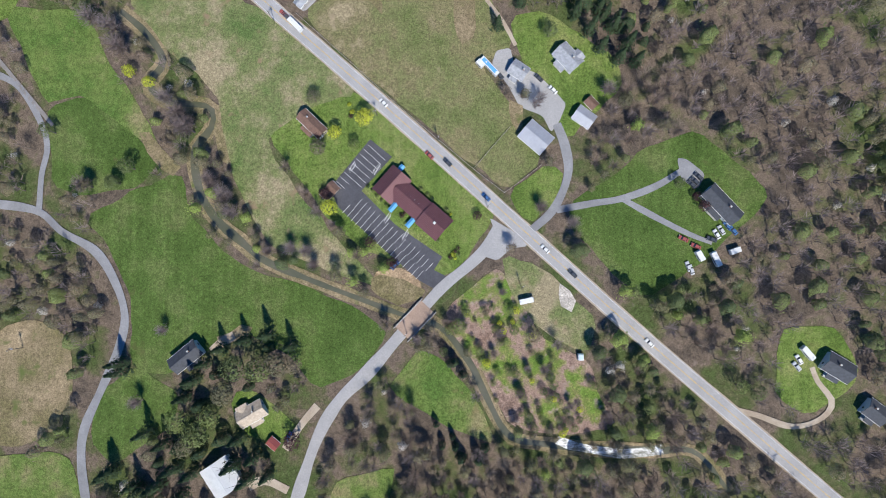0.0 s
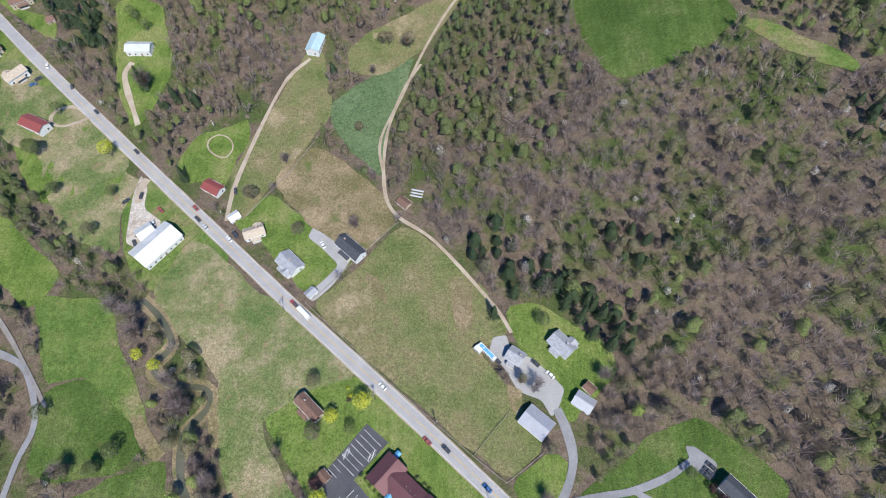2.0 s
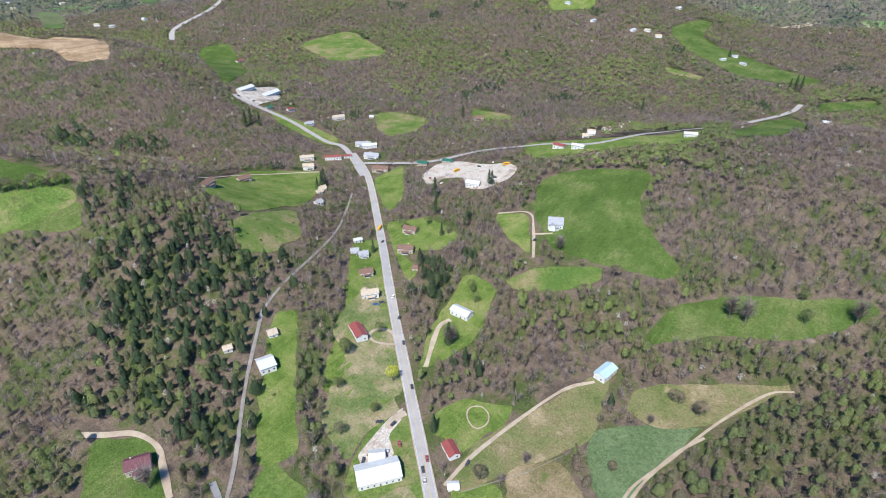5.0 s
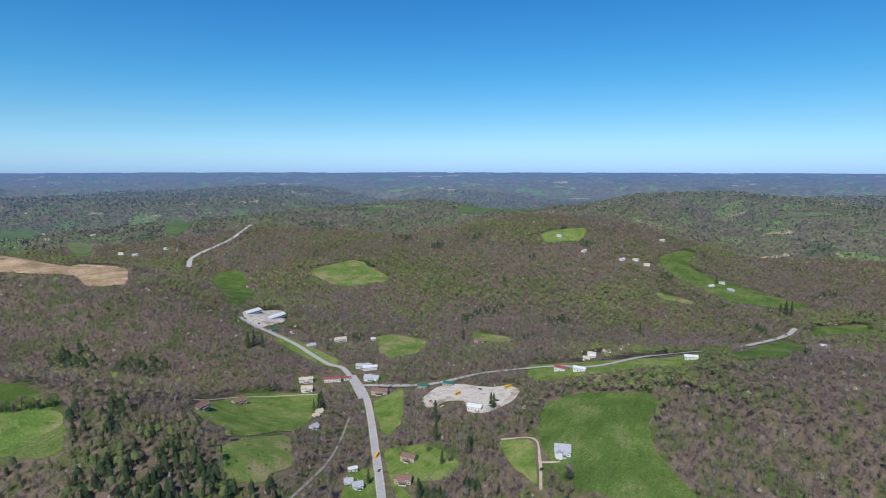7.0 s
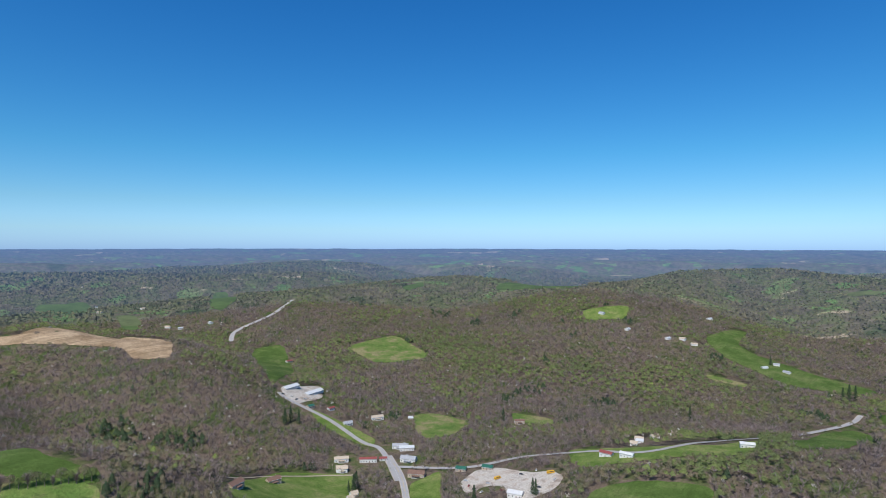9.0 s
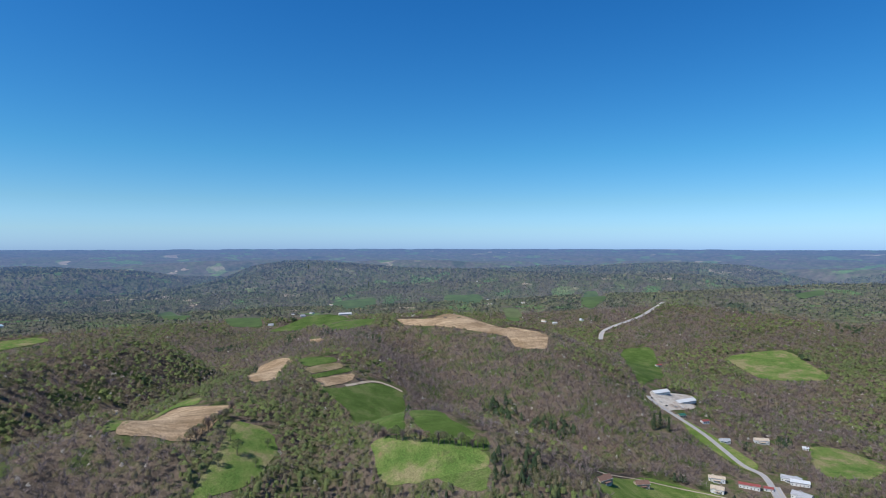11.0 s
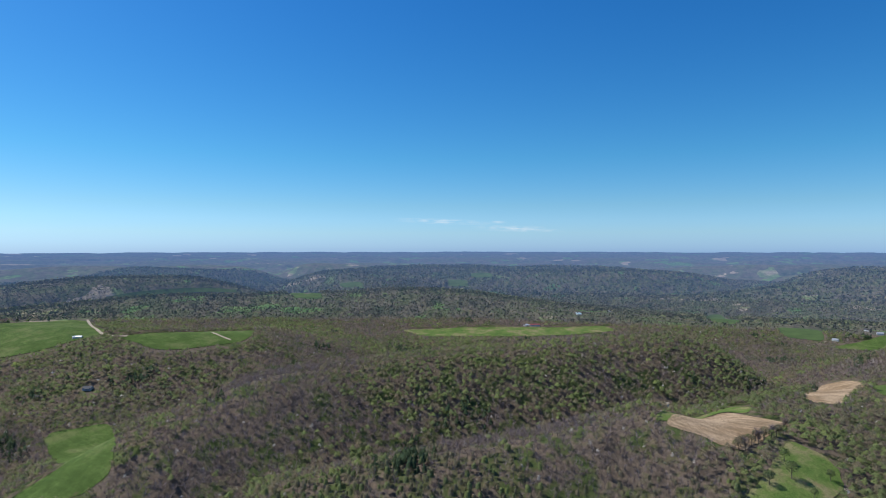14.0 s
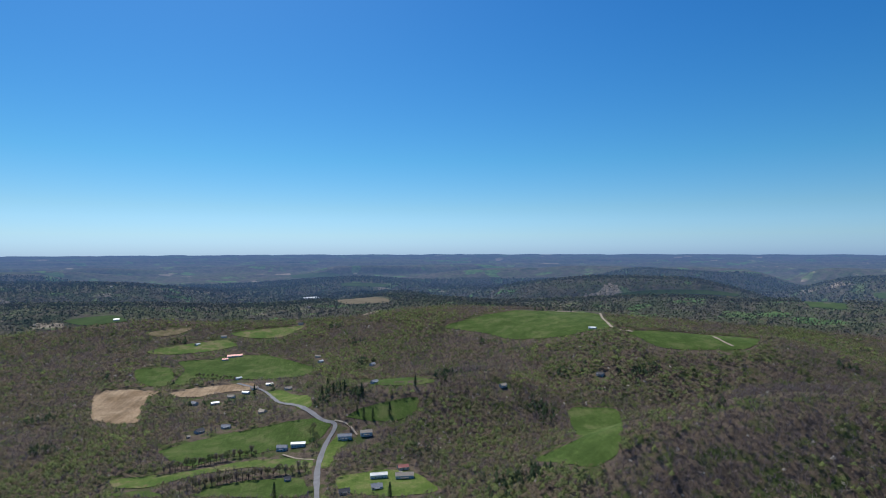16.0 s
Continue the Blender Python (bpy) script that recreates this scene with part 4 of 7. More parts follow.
# ---- roads and water ----
def ribbon(line, width, up, offset=0.0):
    """Points and quads of a strip along a line."""
    d = np.gradient(line, axis=0)
    d /= np.hypot(*d.T)[:, None]
    side = np.stack([-d[:, 1], d[:, 0]], 1)
    w = np.asarray(width).reshape(-1, 1)
    a, b = line + side * (offset + w / 2), line + side * (offset - w / 2)
    p = np.concatenate([a, b])
    n = len(line)
    k = np.arange(n - 1)
    return spot(p[:, 0], p[:, 1], up + np.hypot(p[:, 0], p[:, 1]) * 0.0009), np.stack([k, k + n, k + n + 1, k + 1], 1)


ROAD_LOOK = {
    "main": (PALE_ASPHALT, "worn pale grey two-lane asphalt road"),
    "bridge_road": (PALE_ASPHALT, "pale asphalt side road crossing the creek"),
    "crossroad": (PALE_ASPHALT, "grey asphalt road along the far valley"),
    "valley_road": (PALE_ASPHALT, "grey asphalt road up the side valley"),
    "far_road": (PALE_ASPHALT, "pale distant road between wooded hills"),
    "south_road": (GREY_ASPHALT, "grey asphalt road winding between hay fields"),
    "west_lane": (GREY_ASPHALT, "narrow patched grey lane beside woods"),
    "west_branch": (GREY_ASPHALT, "narrow patched grey lane into woods"),
    "farm_drive": (GREY_ASPHALT, "grey asphalt drive up to the farm"),
    "hill_drive": (GREY_ASPHALT, "grey asphalt driveway climbing the lawn"),
    "rail_bed": (BALLAST, "disused grey stone rail bed between trees"),
    "creek_rail": (BALLAST, "disused grey stone rail bed along the creek"),
    "hill_drive_b": (GREY_ASPHALT, "grey asphalt driveway curving across the lawn"),
}
LINES = {}
for nm, (wide, pts) in ROADS.items():
    mat, lab = ROAD_LOOK.get(nm, (GRAVEL_TRACK, "pale gravel and dirt track"))
    line = stretch_out(rounded(pts, False), 7.0 if wide > 6 else 3.0)
    LINES[nm] = (wide, line)
    if wide > 6.5:
        v, q = ribbon(line, wide + 0.7 + 0.9 * waves(line[:, 0], line[:, 1], 12, 5), 0.22)
        tagged(new("road_shoulder", mesh_from("road_shoulder", v, q, GRAVEL_TRACK)), "gravelly verge along the road", "verge", kind="structure")
    rag = 0.08 if wide > 6.5 else 0.5
    v, q = ribbon(line, wide * (1 - rag / 2 + rag * waves(line[:, 0], line[:, 1], 14, 6)), 0.26)
    tagged(new("road", mesh_from("road", v, q, mat)), lab, "road", kind="structure")
YELLOW = plain("yellow_line_paint", (0.55, 0.36, 0.08), 0.8, vary=0.3)
WHITE_LINE = plain("white_line_paint", (0.62, 0.62, 0.6), 0.8, vary=0.3)
for off, mat in ((-0.12, YELLOW), (0.12, YELLOW), (-3.05, WHITE_LINE), (3.05, WHITE_LINE)):
    v, q = ribbon(LINES["main"][1], 0.12, 0.29, off)
    tagged(new("road_marking", mesh_from("road_marking", v, q, mat)), "thin painted line along the road", "road marking", kind="structure")


def water_material():
    m, n, l, b = material("creek_water", 0.12, 0.5)
    l.new(ramp(n, l, grain(n, l, 12, 4, 0.6), [(0.3, (0.07, 0.075, 0.045)), (0.7, (0.12, 0.115, 0.08))]), b.inputs["Base Color"])
    relief(n, l, b, grain(n, l, 0.8, 3, 0.6), 0.05, 0.4)
    return m


creek_line = stretch_out(rounded(CREEK[1], False), 4)
bank = 5 + 3.5 * waves(creek_line[:, 0], creek_line[:, 1], 30, 9)
v, q = ribbon(creek_line, bank * 0.8 + 3 * waves(creek_line[:, 0], creek_line[:, 1], 11, 8), 0.22)
tagged(new("creek_bank", mesh_from("creek_bank", v, q, COVER["tan2"])), "muddy brown bank of the creek", "bank", kind="structure")
v, q = ribbon(creek_line, bank * (0.3 + 0.3 * waves(creek_line[:, 0], creek_line[:, 1], 9, 15)), 0.25)
tagged(new("water", mesh_from("water", v, q, water_material())), "shallow greenish brown creek water", "water", kind="structure")
CREEK_LINE = creek_line
# a stretch of white broken water over stones
m, n, l, b = material("broken_water", 0.35, 0.5)
c = ramp(n, l, grain(n, l, 1.6, 5, 0.75, (0.4, 1, 1), 8), [(0.4, (0.12, 0.12, 0.09)), (0.52, (0.4, 0.4, 0.38)), (0.62, (0.75, 0.76, 0.76))])
l.new(c, b.inputs["Base Color"])
riffle = stretch_out(np.array([(43.4, -74.7), (49.7, -77.1), (59.8, -79), (72.4, -80.7), (82.4, -79.7), (90.5, -78.2)]), 2)
v, q = ribbon(riffle, 3.0 + 2.2 * waves(riffle[:, 0], riffle[:, 1], 6, 19), 0.27)
tagged(new("water", mesh_from("water", v, q, m)), "white broken creek water running over stones", "water", kind="structure")

# ---- buildings ----
PAINT = {
    "white": (0.62, 0.62, 0.6), "pale": (0.55, 0.57, 0.58), "tan": (0.42, 0.35, 0.27), "brick": (0.30, 0.15, 0.11), "grey": (0.30, 0.31, 0.33), "brown": (0.16, 0.095, 0.07),
    "dark": (0.055, 0.06, 0.07), "red": (0.27, 0.075, 0.065), "maroon": (0.13, 0.05, 0.06), "green": (0.03, 0.13, 0.09), "teal": (0.42, 0.56, 0.60), "blue": (0.05, 0.12, 0.26),
    "silver": (0.45, 0.46, 0.47), "yellow": (0.65, 0.36, 0.03), "metal": (0.36, 0.37, 0.40), "rust": (0.24, 0.105, 0.085), "sky": (0.10, 0.32, 0.55), "timber": (0.30, 0.22, 0.15),
}
MADE = {}


def paint(colour, finish="painted"):
    key = finish + "_" + colour
    if key not in MADE:
        rough, metal, vary = {"painted": (0.7, 0, 0.12), "roof": (0.8, 0, 0.3), "steel": (0.45, 0.2, 0.12), "gloss": (0.25, 0, 0.04)}[finish]
        MADE[key] = plain(key, PAINT[colour], rough, metal, vary, 1.2 if finish == "roof" else 3.0)
    return MADE[key]


GLASS = plain("dark_window_glass", (0.03, 0.035, 0.04), 0.08, 0, 0.1, 2, 0.6)
RUBBER = plain("black_rubber", (0.02, 0.02, 0.02), 0.8, 0, 0.1)
CONCRETE = plain("pale_concrete", (0.42, 0.41, 0.38), 0.85, 0, 0.2)


def box(bm, x0, x1, y0, y1, z0, z1, m=None):
    v = [bm.verts.new((x, y, z)) for z in (z0, z1) for y in (y0, y1) for x in (x0, x1)]
    for f in ((0, 2, 3, 1), (4, 5, 7, 6), (0, 1, 5, 4), (2, 6, 7, 3), (0, 4, 6, 2), (1, 3, 7, 5)):
        bm.faces.new([v[i] for i in f])
    if m is not None:
        bmesh.ops.transform(bm, matrix=m, verts=v)
    return v


def gable_walls(bm, length, width, wall, rise, m=None):
    """Four walls with pointed ends; the ridge runs along x."""
    a, b = length / 2, width / 2
    p = [(-a, -b, -1.2), (a, -b, -1.2), (a, b, -1.2), (-a, b, -1.2), (-a, -b, wall), (a, -b, wall), (a, b, wall), (-a, b, wall), (-a, 0, wall + rise), (a, 0, wall + rise)]
    v = [bm.verts.new(q) for q in p]
    for f in ((0, 1, 5, 4), (2, 3, 7, 6), (1, 2, 6, 9, 5), (3, 0, 4, 8, 7)):
        bm.faces.new([v[i] for i in f])
    if m is not None:
        bmesh.ops.transform(bm, matrix=m, verts=v)


def roof_slope(bm, length, width, wall, rise, side, over=0.5, thick=0.18, seams=0.0, m=None):
    """One slope of a gable roof, with overhang, thickness and, on metal, standing seams."""
    a, b = length / 2 + over, width / 2
    drop = rise / b * over
    outer, inner = (side * (b + over), wall - drop), (0.0, wall + rise)
    xs = [(-a, 0.0)]
    if seams:
        for x in np.arange(-a + seams, a - 0.1, seams):
            xs += [(x - 0.05, 0.0), (x, 0.09), (x + 0.05, 0.0)]
    xs.append((a, 0.0))
    top = [[bm.verts.new((x, y, h + 0.03 + thick + up)) for x, up in xs] for y, h in (outer, inner)]
    low = [[bm.verts.new((x, y, h + 0.03)) for x, up in (xs[0], xs[-1])] for y, h in (outer, inner)]
    for k in range(len(xs) - 1):
        bm.faces.new([top[0][k], top[0][k + 1], top[1][k + 1], top[1][k]])
    bm.faces.new([low[0][0], low[1][0], low[1][1], low[0][1]])
    for row in (0, 1):
        bm.faces.new([low[row][0], low[row][1]] + top[row][::-1])
    for end in (0, -1):
        bm.faces.new([low[0][end], top[0][end], top[1][end], low[1][end]])
    if m is not None:
        bmesh.ops.transform(bm, matrix=m, verts=[v for row in top + low for v in row])


def window(root, x, y, z, wide, high, turn, trim, name="window"):
    """A window: its frame and sill, with the pane as a piece of it."""
    m = pose(x, y, z, 0, 0, turn)
    bm = bmesh.new()
    t = 0.1
    for x0, x1, z0, z1 in ((-wide / 2 - t, wide / 2 + t, high, high + t), (-wide / 2 - t - 0.05, wide / 2 + t + 0.05, -t, 0), (-wide / 2 - t, -wide / 2, 0, high), (wide / 2, wide / 2 + t, 0, high)):
        box(bm, x0, x1, -0.09, 0.03, z0, z1, m)
    fr = link_bm(name, bm, trim, root)
    bm = bmesh.new()
    box(bm, -wide / 2, wide / 2, -0.04, 0.02, 0, high, m)
    link_bm("pane", bm, GLASS, fr)
    return fr


def door(root, x, y, wide, high, turn, mat):
    m = pose(x, y, 0, 0, 0, turn)
    bm = bmesh.new()
    box(bm, -wide / 2, wide / 2, -0.07, 0.03, -0.1, high, m)
    d = link_bm("door", bm, mat, root)
    bm = bmesh.new()
    box(bm, wide * 0.36, wide * 0.42, -0.14, -0.07, 0.95, 1.1, m)
    link_bm("handle", bm, paint("silver", "steel"), d)


LOOKS = {  # roof colour, roof finish, wall colour, words
    "grey": ("grey", "roof", "white", "white-sided house with a grey shingle roof"), "blue": ("grey", "roof", "pale", "small pale garage with a blue-grey roof"),
    "metal": ("metal", "steel", "white", "white farm building with a grey metal roof"), "brown": ("brown", "roof", "tan", "tan building with a weathered brown roof"),
    "dark": ("dark", "roof", "pale", "pale-sided house with a dark shingle roof"), "tan": ("tan", "roof", "white", "white-sided house with a faded tan roof"),
    "red": ("red", "steel", "white", "white-sided house with a faded red metal roof"), "white": ("white", "steel", "white", "long white building with a bright white metal roof"),
    "pale": ("pale", "steel", "white", "white house with a pale grey metal roof"), "teal": ("teal", "steel", "white", "pole barn with a pale blue metal roof"),
    "maroon": ("maroon", "roof", "tan", "tan house with a maroon roof"), "green": ("green", "steel", "tan", "shed with a dark green metal roof"),
}
CLEARINGS = []
lot = random.Random(5)


def house(x, y, length, turn, width, style):
    r = math.hypot(x, y)
    if style == "white" and r > 700 and width < 12:
        style = lot.choice(("pale", "grey", "pale", "tan"))
    roof_c, finish, wall_c, words = LOOKS[style]
    s = float(drawn_in(r))
    if r > 900 and width < 12:
        length, turn = min(length, 13.0), turn + lot.uniform(-50, 50)
    width *= 0.9 if width < 12 else 1.0
    big = length > 13 or width > 9.5
    length, small = max(length, 4.5), length < 7
    wall = 2.3 if small else 3.0 if r > 900 else 4.4 if big else 3.2
    rise = width * (0.22 if finish == "steel" else 0.3)
    root = new("shed" if small else "barn" if style in ("metal", "teal") or width > 12 else "house")
    root.matrix_basis = Matrix.Translation(Vector(spot(x, y))) @ pose(0, 0, 0, 0, 0, turn) @ Matrix.Scale(s, 4)
    tagged(root, ("small shed with a " + style + " roof beside the yard") if small else words, "shed" if small else "house" if "house" in words else "building", "buildings of the valley")
    bm = bmesh.new()
    gable_walls(bm, length, width, wall, rise)
    body = link_bm("wall", bm, paint(wall_c), root)
    seams = 1.1 if finish == "steel" and r < 700 else 0
    for side in (-1, 1):
        bm = bmesh.new()
        roof_slope(bm, length, width, wall, rise, side, 0.5, 0.18, seams)
        link_bm("roof", bm, paint(roof_c, finish), root)
    bm = bmesh.new()
    box(bm, -length / 2 - 0.5, length / 2 + 0.5, -0.18, 0.18, wall + rise + 0.12, wall + rise + 0.28)
    link_bm("ridge_cap", bm, paint(roof_c, finish), root)
    if style in ("grey", "tan") and r < 800 and not small and length > 8:
        m = pose(length * lot.choice((-0.22, 0.22)), lot.choice((-1, 1)) * width * 0.36, 0, 0, 0, 90)
        bm = bmesh.new()
        gable_walls(bm, width * 0.75, length * 0.4, wall - 0.3, length * 0.1, m)
        link_bm("wall", bm, paint(wall_c), root)
        for side in (-1, 1):
            bm = bmesh.new()
            roof_slope(bm, width * 0.75, length * 0.4, wall - 0.3, length * 0.1, side, 0.4, 0.16, 0, m)
            link_bm("roof", bm, paint(roof_c, finish), root)
    trim = paint("pale" if wall_c == "white" else "white")
    if r < 1300:
        count = max(1, int(length / 3.4))
        for k in range(count):
            at = -length / 2 + length * (k + 0.5) / count
            for side in (-1, 1):
                if side == -1 and k == count // 2:
                    door(root, at, -width / 2, 1.0, 2.05, 0, paint("brown"))
                else:
                    window(root, at, side * width / 2, 1.0, 1.0, 1.2, 0 if side < 0 else 180, trim)
        if not small:
            for end in (-1, 1):
                window(root, end * length / 2, 0.2 * width * end, 1.0, 1.0, 1.2, 90 * end, trim)
                if big:
                    door(root, end * length / 2, -0.2 * width * end, 2.6, 2.4, 90 * end, paint("pale"))
        for side in (-1, 1):
            bm = bmesh.new()
            drop = rise / (width / 2) * 0.5
            box(bm, -length / 2 - 0.5, length / 2 + 0.5, side * (width / 2 + 0.56) - 0.07, side * (width / 2 + 0.56) + 0.07, wall - drop, wall - drop + 0.14)
            link_bm("gutter", bm, paint("white"), root)
        if not small and finish == "roof":
            bm = bmesh.new()
            cx = lot.uniform(-0.3, 0.3) * length
            box(bm, cx - 0.35, cx + 0.35, 0.5, 1.1, wall + rise * 0.6, wall + rise + 0.9)
            stack = link_bm("chimney", bm, paint("brick"), root, "brick chimney")
            bm = bmesh.new()
            box(bm, cx - 0.42, cx + 0.42, 0.43, 1.17, wall + rise + 0.9, wall + rise + 1.02)
            link_bm("chimney_cap", bm, CONCRETE, stack)
            porch = bmesh.new()
            w = length * 0.45
            box(porch, -w / 2, w / 2, -width / 2 - 2.4, -width / 2 - 0.01, -1.0, 0.25)
            link_bm("porch_floor", porch, CONCRETE, root)
            porch = bmesh.new()
            m = Matrix.Translation((0, -width / 2 - 1.3, 2.55)) @ pose(0, 0, 0, 10)
            box(porch, -w / 2 - 0.2, w / 2 + 0.2, -1.35, 1.2, 0, 0.14, m)
            link_bm("porch_roof", porch, paint(roof_c, finish), root)
            for px in (-w / 2 + 0.1, w / 2 - 0.1):
                porch = bmesh.new()
                box(porch, px - 0.07, px + 0.07, -width / 2 - 2.3, -width / 2 - 2.16, 0.2, 2.4)
                link_bm("post", porch, paint("white"), root)
    reach = max(length, width) / 2
    CLEARINGS.append((x, y, reach + (5 if r < 700 else 9)))
    return root


house(49.0, 98.5, 11.5, -48.2, 8.5, "grey")
house(26.8, 93.2, 7.5, -34.7, 7, "blue")
house(34.5, 62.4, 12.6, -41.1, 10.5, "metal")
house(56.2, 71.2, 8.5, -35.9, 7, "metal")
house(59.6, 77.8, 3.7, -47.2, 4, "brown")
house(115.8, 30.9, 17.7, -47.7, 8, "dark")
house(-125.5, -37.7, 14.4, 39.1, 8, "dark")
house(-95.2, -63.4, 12.6, 30, 8, "tan")
house(-85.2, -77.0, 4, -38.9, 4, "red")
house(-107.8, -91.6, 14, -56.1, 13, "white")
house(164.4, -40.5, 12, -31, 9, "dark")
house(179.2, -59.4, 9.1, -37.4, 8, "dark")
house(-68.5, 69.5, 13.4, -43.5, 6, "brown")
house(-61.8, 36.8, 3, -45, 4, "brown")
house(-58.8, 40.0, 2.7, -45, 4, "brown")
house(-160.7, 156.1, 23.9, 53, 14, "white")
house(-168.7, 164.2, 8.5, 42.1, 10, "white")
house(-137.8, 193.3, 11, -30.1, 7.5, "red")
house(-122.7, 174.4, 5.7, 39.3, 5, "white")
house(-109.5, 163.9, 10.6, 21, 7, "tan")
house(-87.6, 144.9, 12.7, -43.7, 9.5, "grey")
house(-56.3, 152.9, 15.5, -42.6, 8, "dark")
house(-74.8, 128.1, 5, 49, 4, "grey")
house(-29.3, 181.6, 6.4, -41.9, 5.5, "brown")
house(-90.7, 302.2, 14.6, 79.3, 9, "teal")
house(-205.8, 301.3, 16, -2.1, 9, "pale")
house(-253.0, 237.8, 16.4, -26.1, 9, "red")
house(-278.5, 277.6, 13.2, 53.7, 8, "tan")
house(-320.0, 379.7, 13.5, 12.4, 9, "brown")
house(-301.2, 349.8, 13.9, 28.4, 9, "brown")
house(-331.6, 315.9, 7.1, 45, 7, "grey")
house(-323.5, 318.0, 8.3, 54.8, 8, "grey")
house(-301.8, 298.2, 11.1, 52.3, 9, "brown")
house(-344.7, 333.3, 7.4, 61.7, 5, "pale")
house(-275.5, 331.2, 4.7, 38.1, 7, "brown")
house(-274.9, 172.5, 10.3, 68.4, 12, "pale")
house(-294.6, 194.3, 6.1, 67.7, 8, "tan")
house(-460.9, 393.8, 5.9, 71.3, 7, "tan")
house(-269.7, 79.5, 12.9, 60.3, 11, "maroon")
house(-303.8, 164.2, 5.7, 63, 6, "tan")
house(-197.8, 436.0, 13.1, 27.1, 13, "grey")
house(-498.0, 518.9, 19.1, 24.4, 10, "white")
house(-453.8, 486.3, 19.1, 27.8, 10, "brown")
house(-535.3, 352.2, 14.1, 82.3, 9, "brown")
house(-496.8, 285.7, 15.8, 107.6, 10, "brown")
house(-536.3, 445.9, 13.1, 42.8, 9, "tan")
house(-318.6, 483.9, 14.7, 16.2, 9, "white")
house(-420.0, 525.2, 11.9, 24.8, 9, "green")
house(-394.0, 541.3, 12.2, 18.6, 9, "green")
house(-540.3, 547.5, 20.4, 37.4, 8, "grey")
house(-270.7, 674.3, 9.7, 13.2, 7, "white")
house(-270.6, 791.6, 16.9, 72.7, 7, "white")
house(-272.8, 590.2, 13.5, 0, 8, "red")
house(-248.1, 585.3, 13.7, 4.2, 6, "white")
house(-152.7, 665.6, 13.7, 22.3, 7, "white")
house(-48.1, 1022.3, 22.4, -0.3, 9, "white")
house(-1048.9, 728.5, 14.1, 83.1, 8, "red")
house(-783.9, 546.4, 29.8, 100.1, 12, "white")
house(-765.9, 577.2, 36, 100.7, 12, "white")
house(-713.8, 533.0, 9.8, 87.7, 8, "green")
house(-701.0, 561.3, 10.4, 88.9, 7, "red")
house(-648.1, 549.3, 12.8, 70.9, 7, "grey")
house(-478.4, 736.9, 14, 43.3, 8, "brown")
house(-263.6, 657.9, 7.9, 20.7, 8, "white")
house(-261.5, 698.6, 9.4, 50.2, 7, "tan")
house(-263.2, 769.9, 20, 83.1, 7, "white")
house(-247.8, 827.0, 10.7, 41.6, 8, "brown")
house(-264.3, 642.7, 7.8, 14.9, 6, "tan")
house(-632.3, 1338.2, 34.8, 39.2, 10, "white")
house(-545.3, 1287.4, 27, 39, 9, "white")
house(-459.3, 1302.2, 19.8, 40.9, 9, "white")
house(-435.3, 1324.3, 18.4, 45, 9, "tan")
house(-407.6, 1314.0, 15.6, 45, 9, "white")
house(-445.0, 1553.2, 30.9, 65.1, 10, "white")
house(-266.7, 1292.5, 12.2, 36, 8, "pale")
house(-228.5, 1294.9, 13, 18.9, 8, "white")
house(-253.1, 1330.0, 11.6, 40.1, 8, "grey")
house(-1755.1, 608.5, 22, 50.5, 9, "white")
house(-1467.6, 664.2, 23, 55.6, 9, "tan")
house(-1434.3, 680.5, 20, 53.1, 9, "white")
house(-1419.0, 750.1, 16.4, 37.6, 9, "pale")
house(-643.0, 602.4, 17.6, 63.7, 8, "tan")
house(-529.7, 548.5, 18.6, 49.1, 9, "white")
house(-616.3, 646.8, 6.9, 47.3, 7, "white")
house(-558.4, 463.2, 16.9, 52.9, 7, "tan")
house(-536.3, 487.1, 20.7, 46.8, 7, "red")
house(-526.4, 503.2, 9.1, 50.4, 6, "red")
house(-467.2, 404.3, 7.4, 77.5, 7, "tan")
house(-432.6, 366.9, 7.8, 90.7, 7, "grey")
house(-1466.8, -766.6, 20.8, 125.2, 10, "white")
house(-1482.9, -748.5, 27.8, 127.7, 12, "red")
house(-1669.1, -695.1, 47, 150.7, 9, "teal")
house(-1829.8, -663.7, 27.2, 83.7, 9, "white")
house(-1728.9, 152.3, 36.3, 97.9, 13, "white")
house(-2334.8, 152.7, 24.4, 70.8, 9, "tan")
house(-1769.1, 59.1, 22.8, 74.7, 9, "grey")
house(-1762.4, 8.3, 19.1, 96, 9, "dark")
house(-1727.7, 32.1, 18.4, 77.5, 9, "white")
house(-1641.0, -52.6, 19.1, 96, 9, "grey")
house(-3195.4, 633.5, 41.7, 44, 9, "white")
house(-2272.8, 777.7, 17, 93.4, 8, "white")
house(-1739.3, 715.7, 15, 90, 8, "tan")
house(-2647.9, 853.7, 41.2, 29.1, 8, "white")
house(-828.5, -221.8, 13, 132.5, 5, "tan")
house(-504.8, -1234.0, 30.7, 132.4, 9, "white")
house(-428.5, -1006.4, 17.6, 134.3, 9, "dark")
house(-1676.5, -701.4, 99.3, 163, 9, "teal")
house(-1981.8, -731.2, 48, 144.3, 8, "tan")
house(21.8, -818.8, 18.5, -179.4, 9, "grey")
house(-7.7, -825.0, 15.8, -174.5, 10, "white")
house(104.0, -804.6, 13.5, 173.2, 8, "white")
house(83.6, -810.6, 18.5, -178.5, 8, "pale")
house(-20.9, -693.6, 19.9, -177.4, 9, "white")
house(-51.2, -717.9, 12.8, -170.1, 10, "red")
house(-51.0, -688.5, 21.1, 176.2, 9, "tan")
house(-17.7, -662.5, 12.1, -173.8, 9, "grey")
house(236.4, -908.7, 19.4, -159.1, 10, "dark")
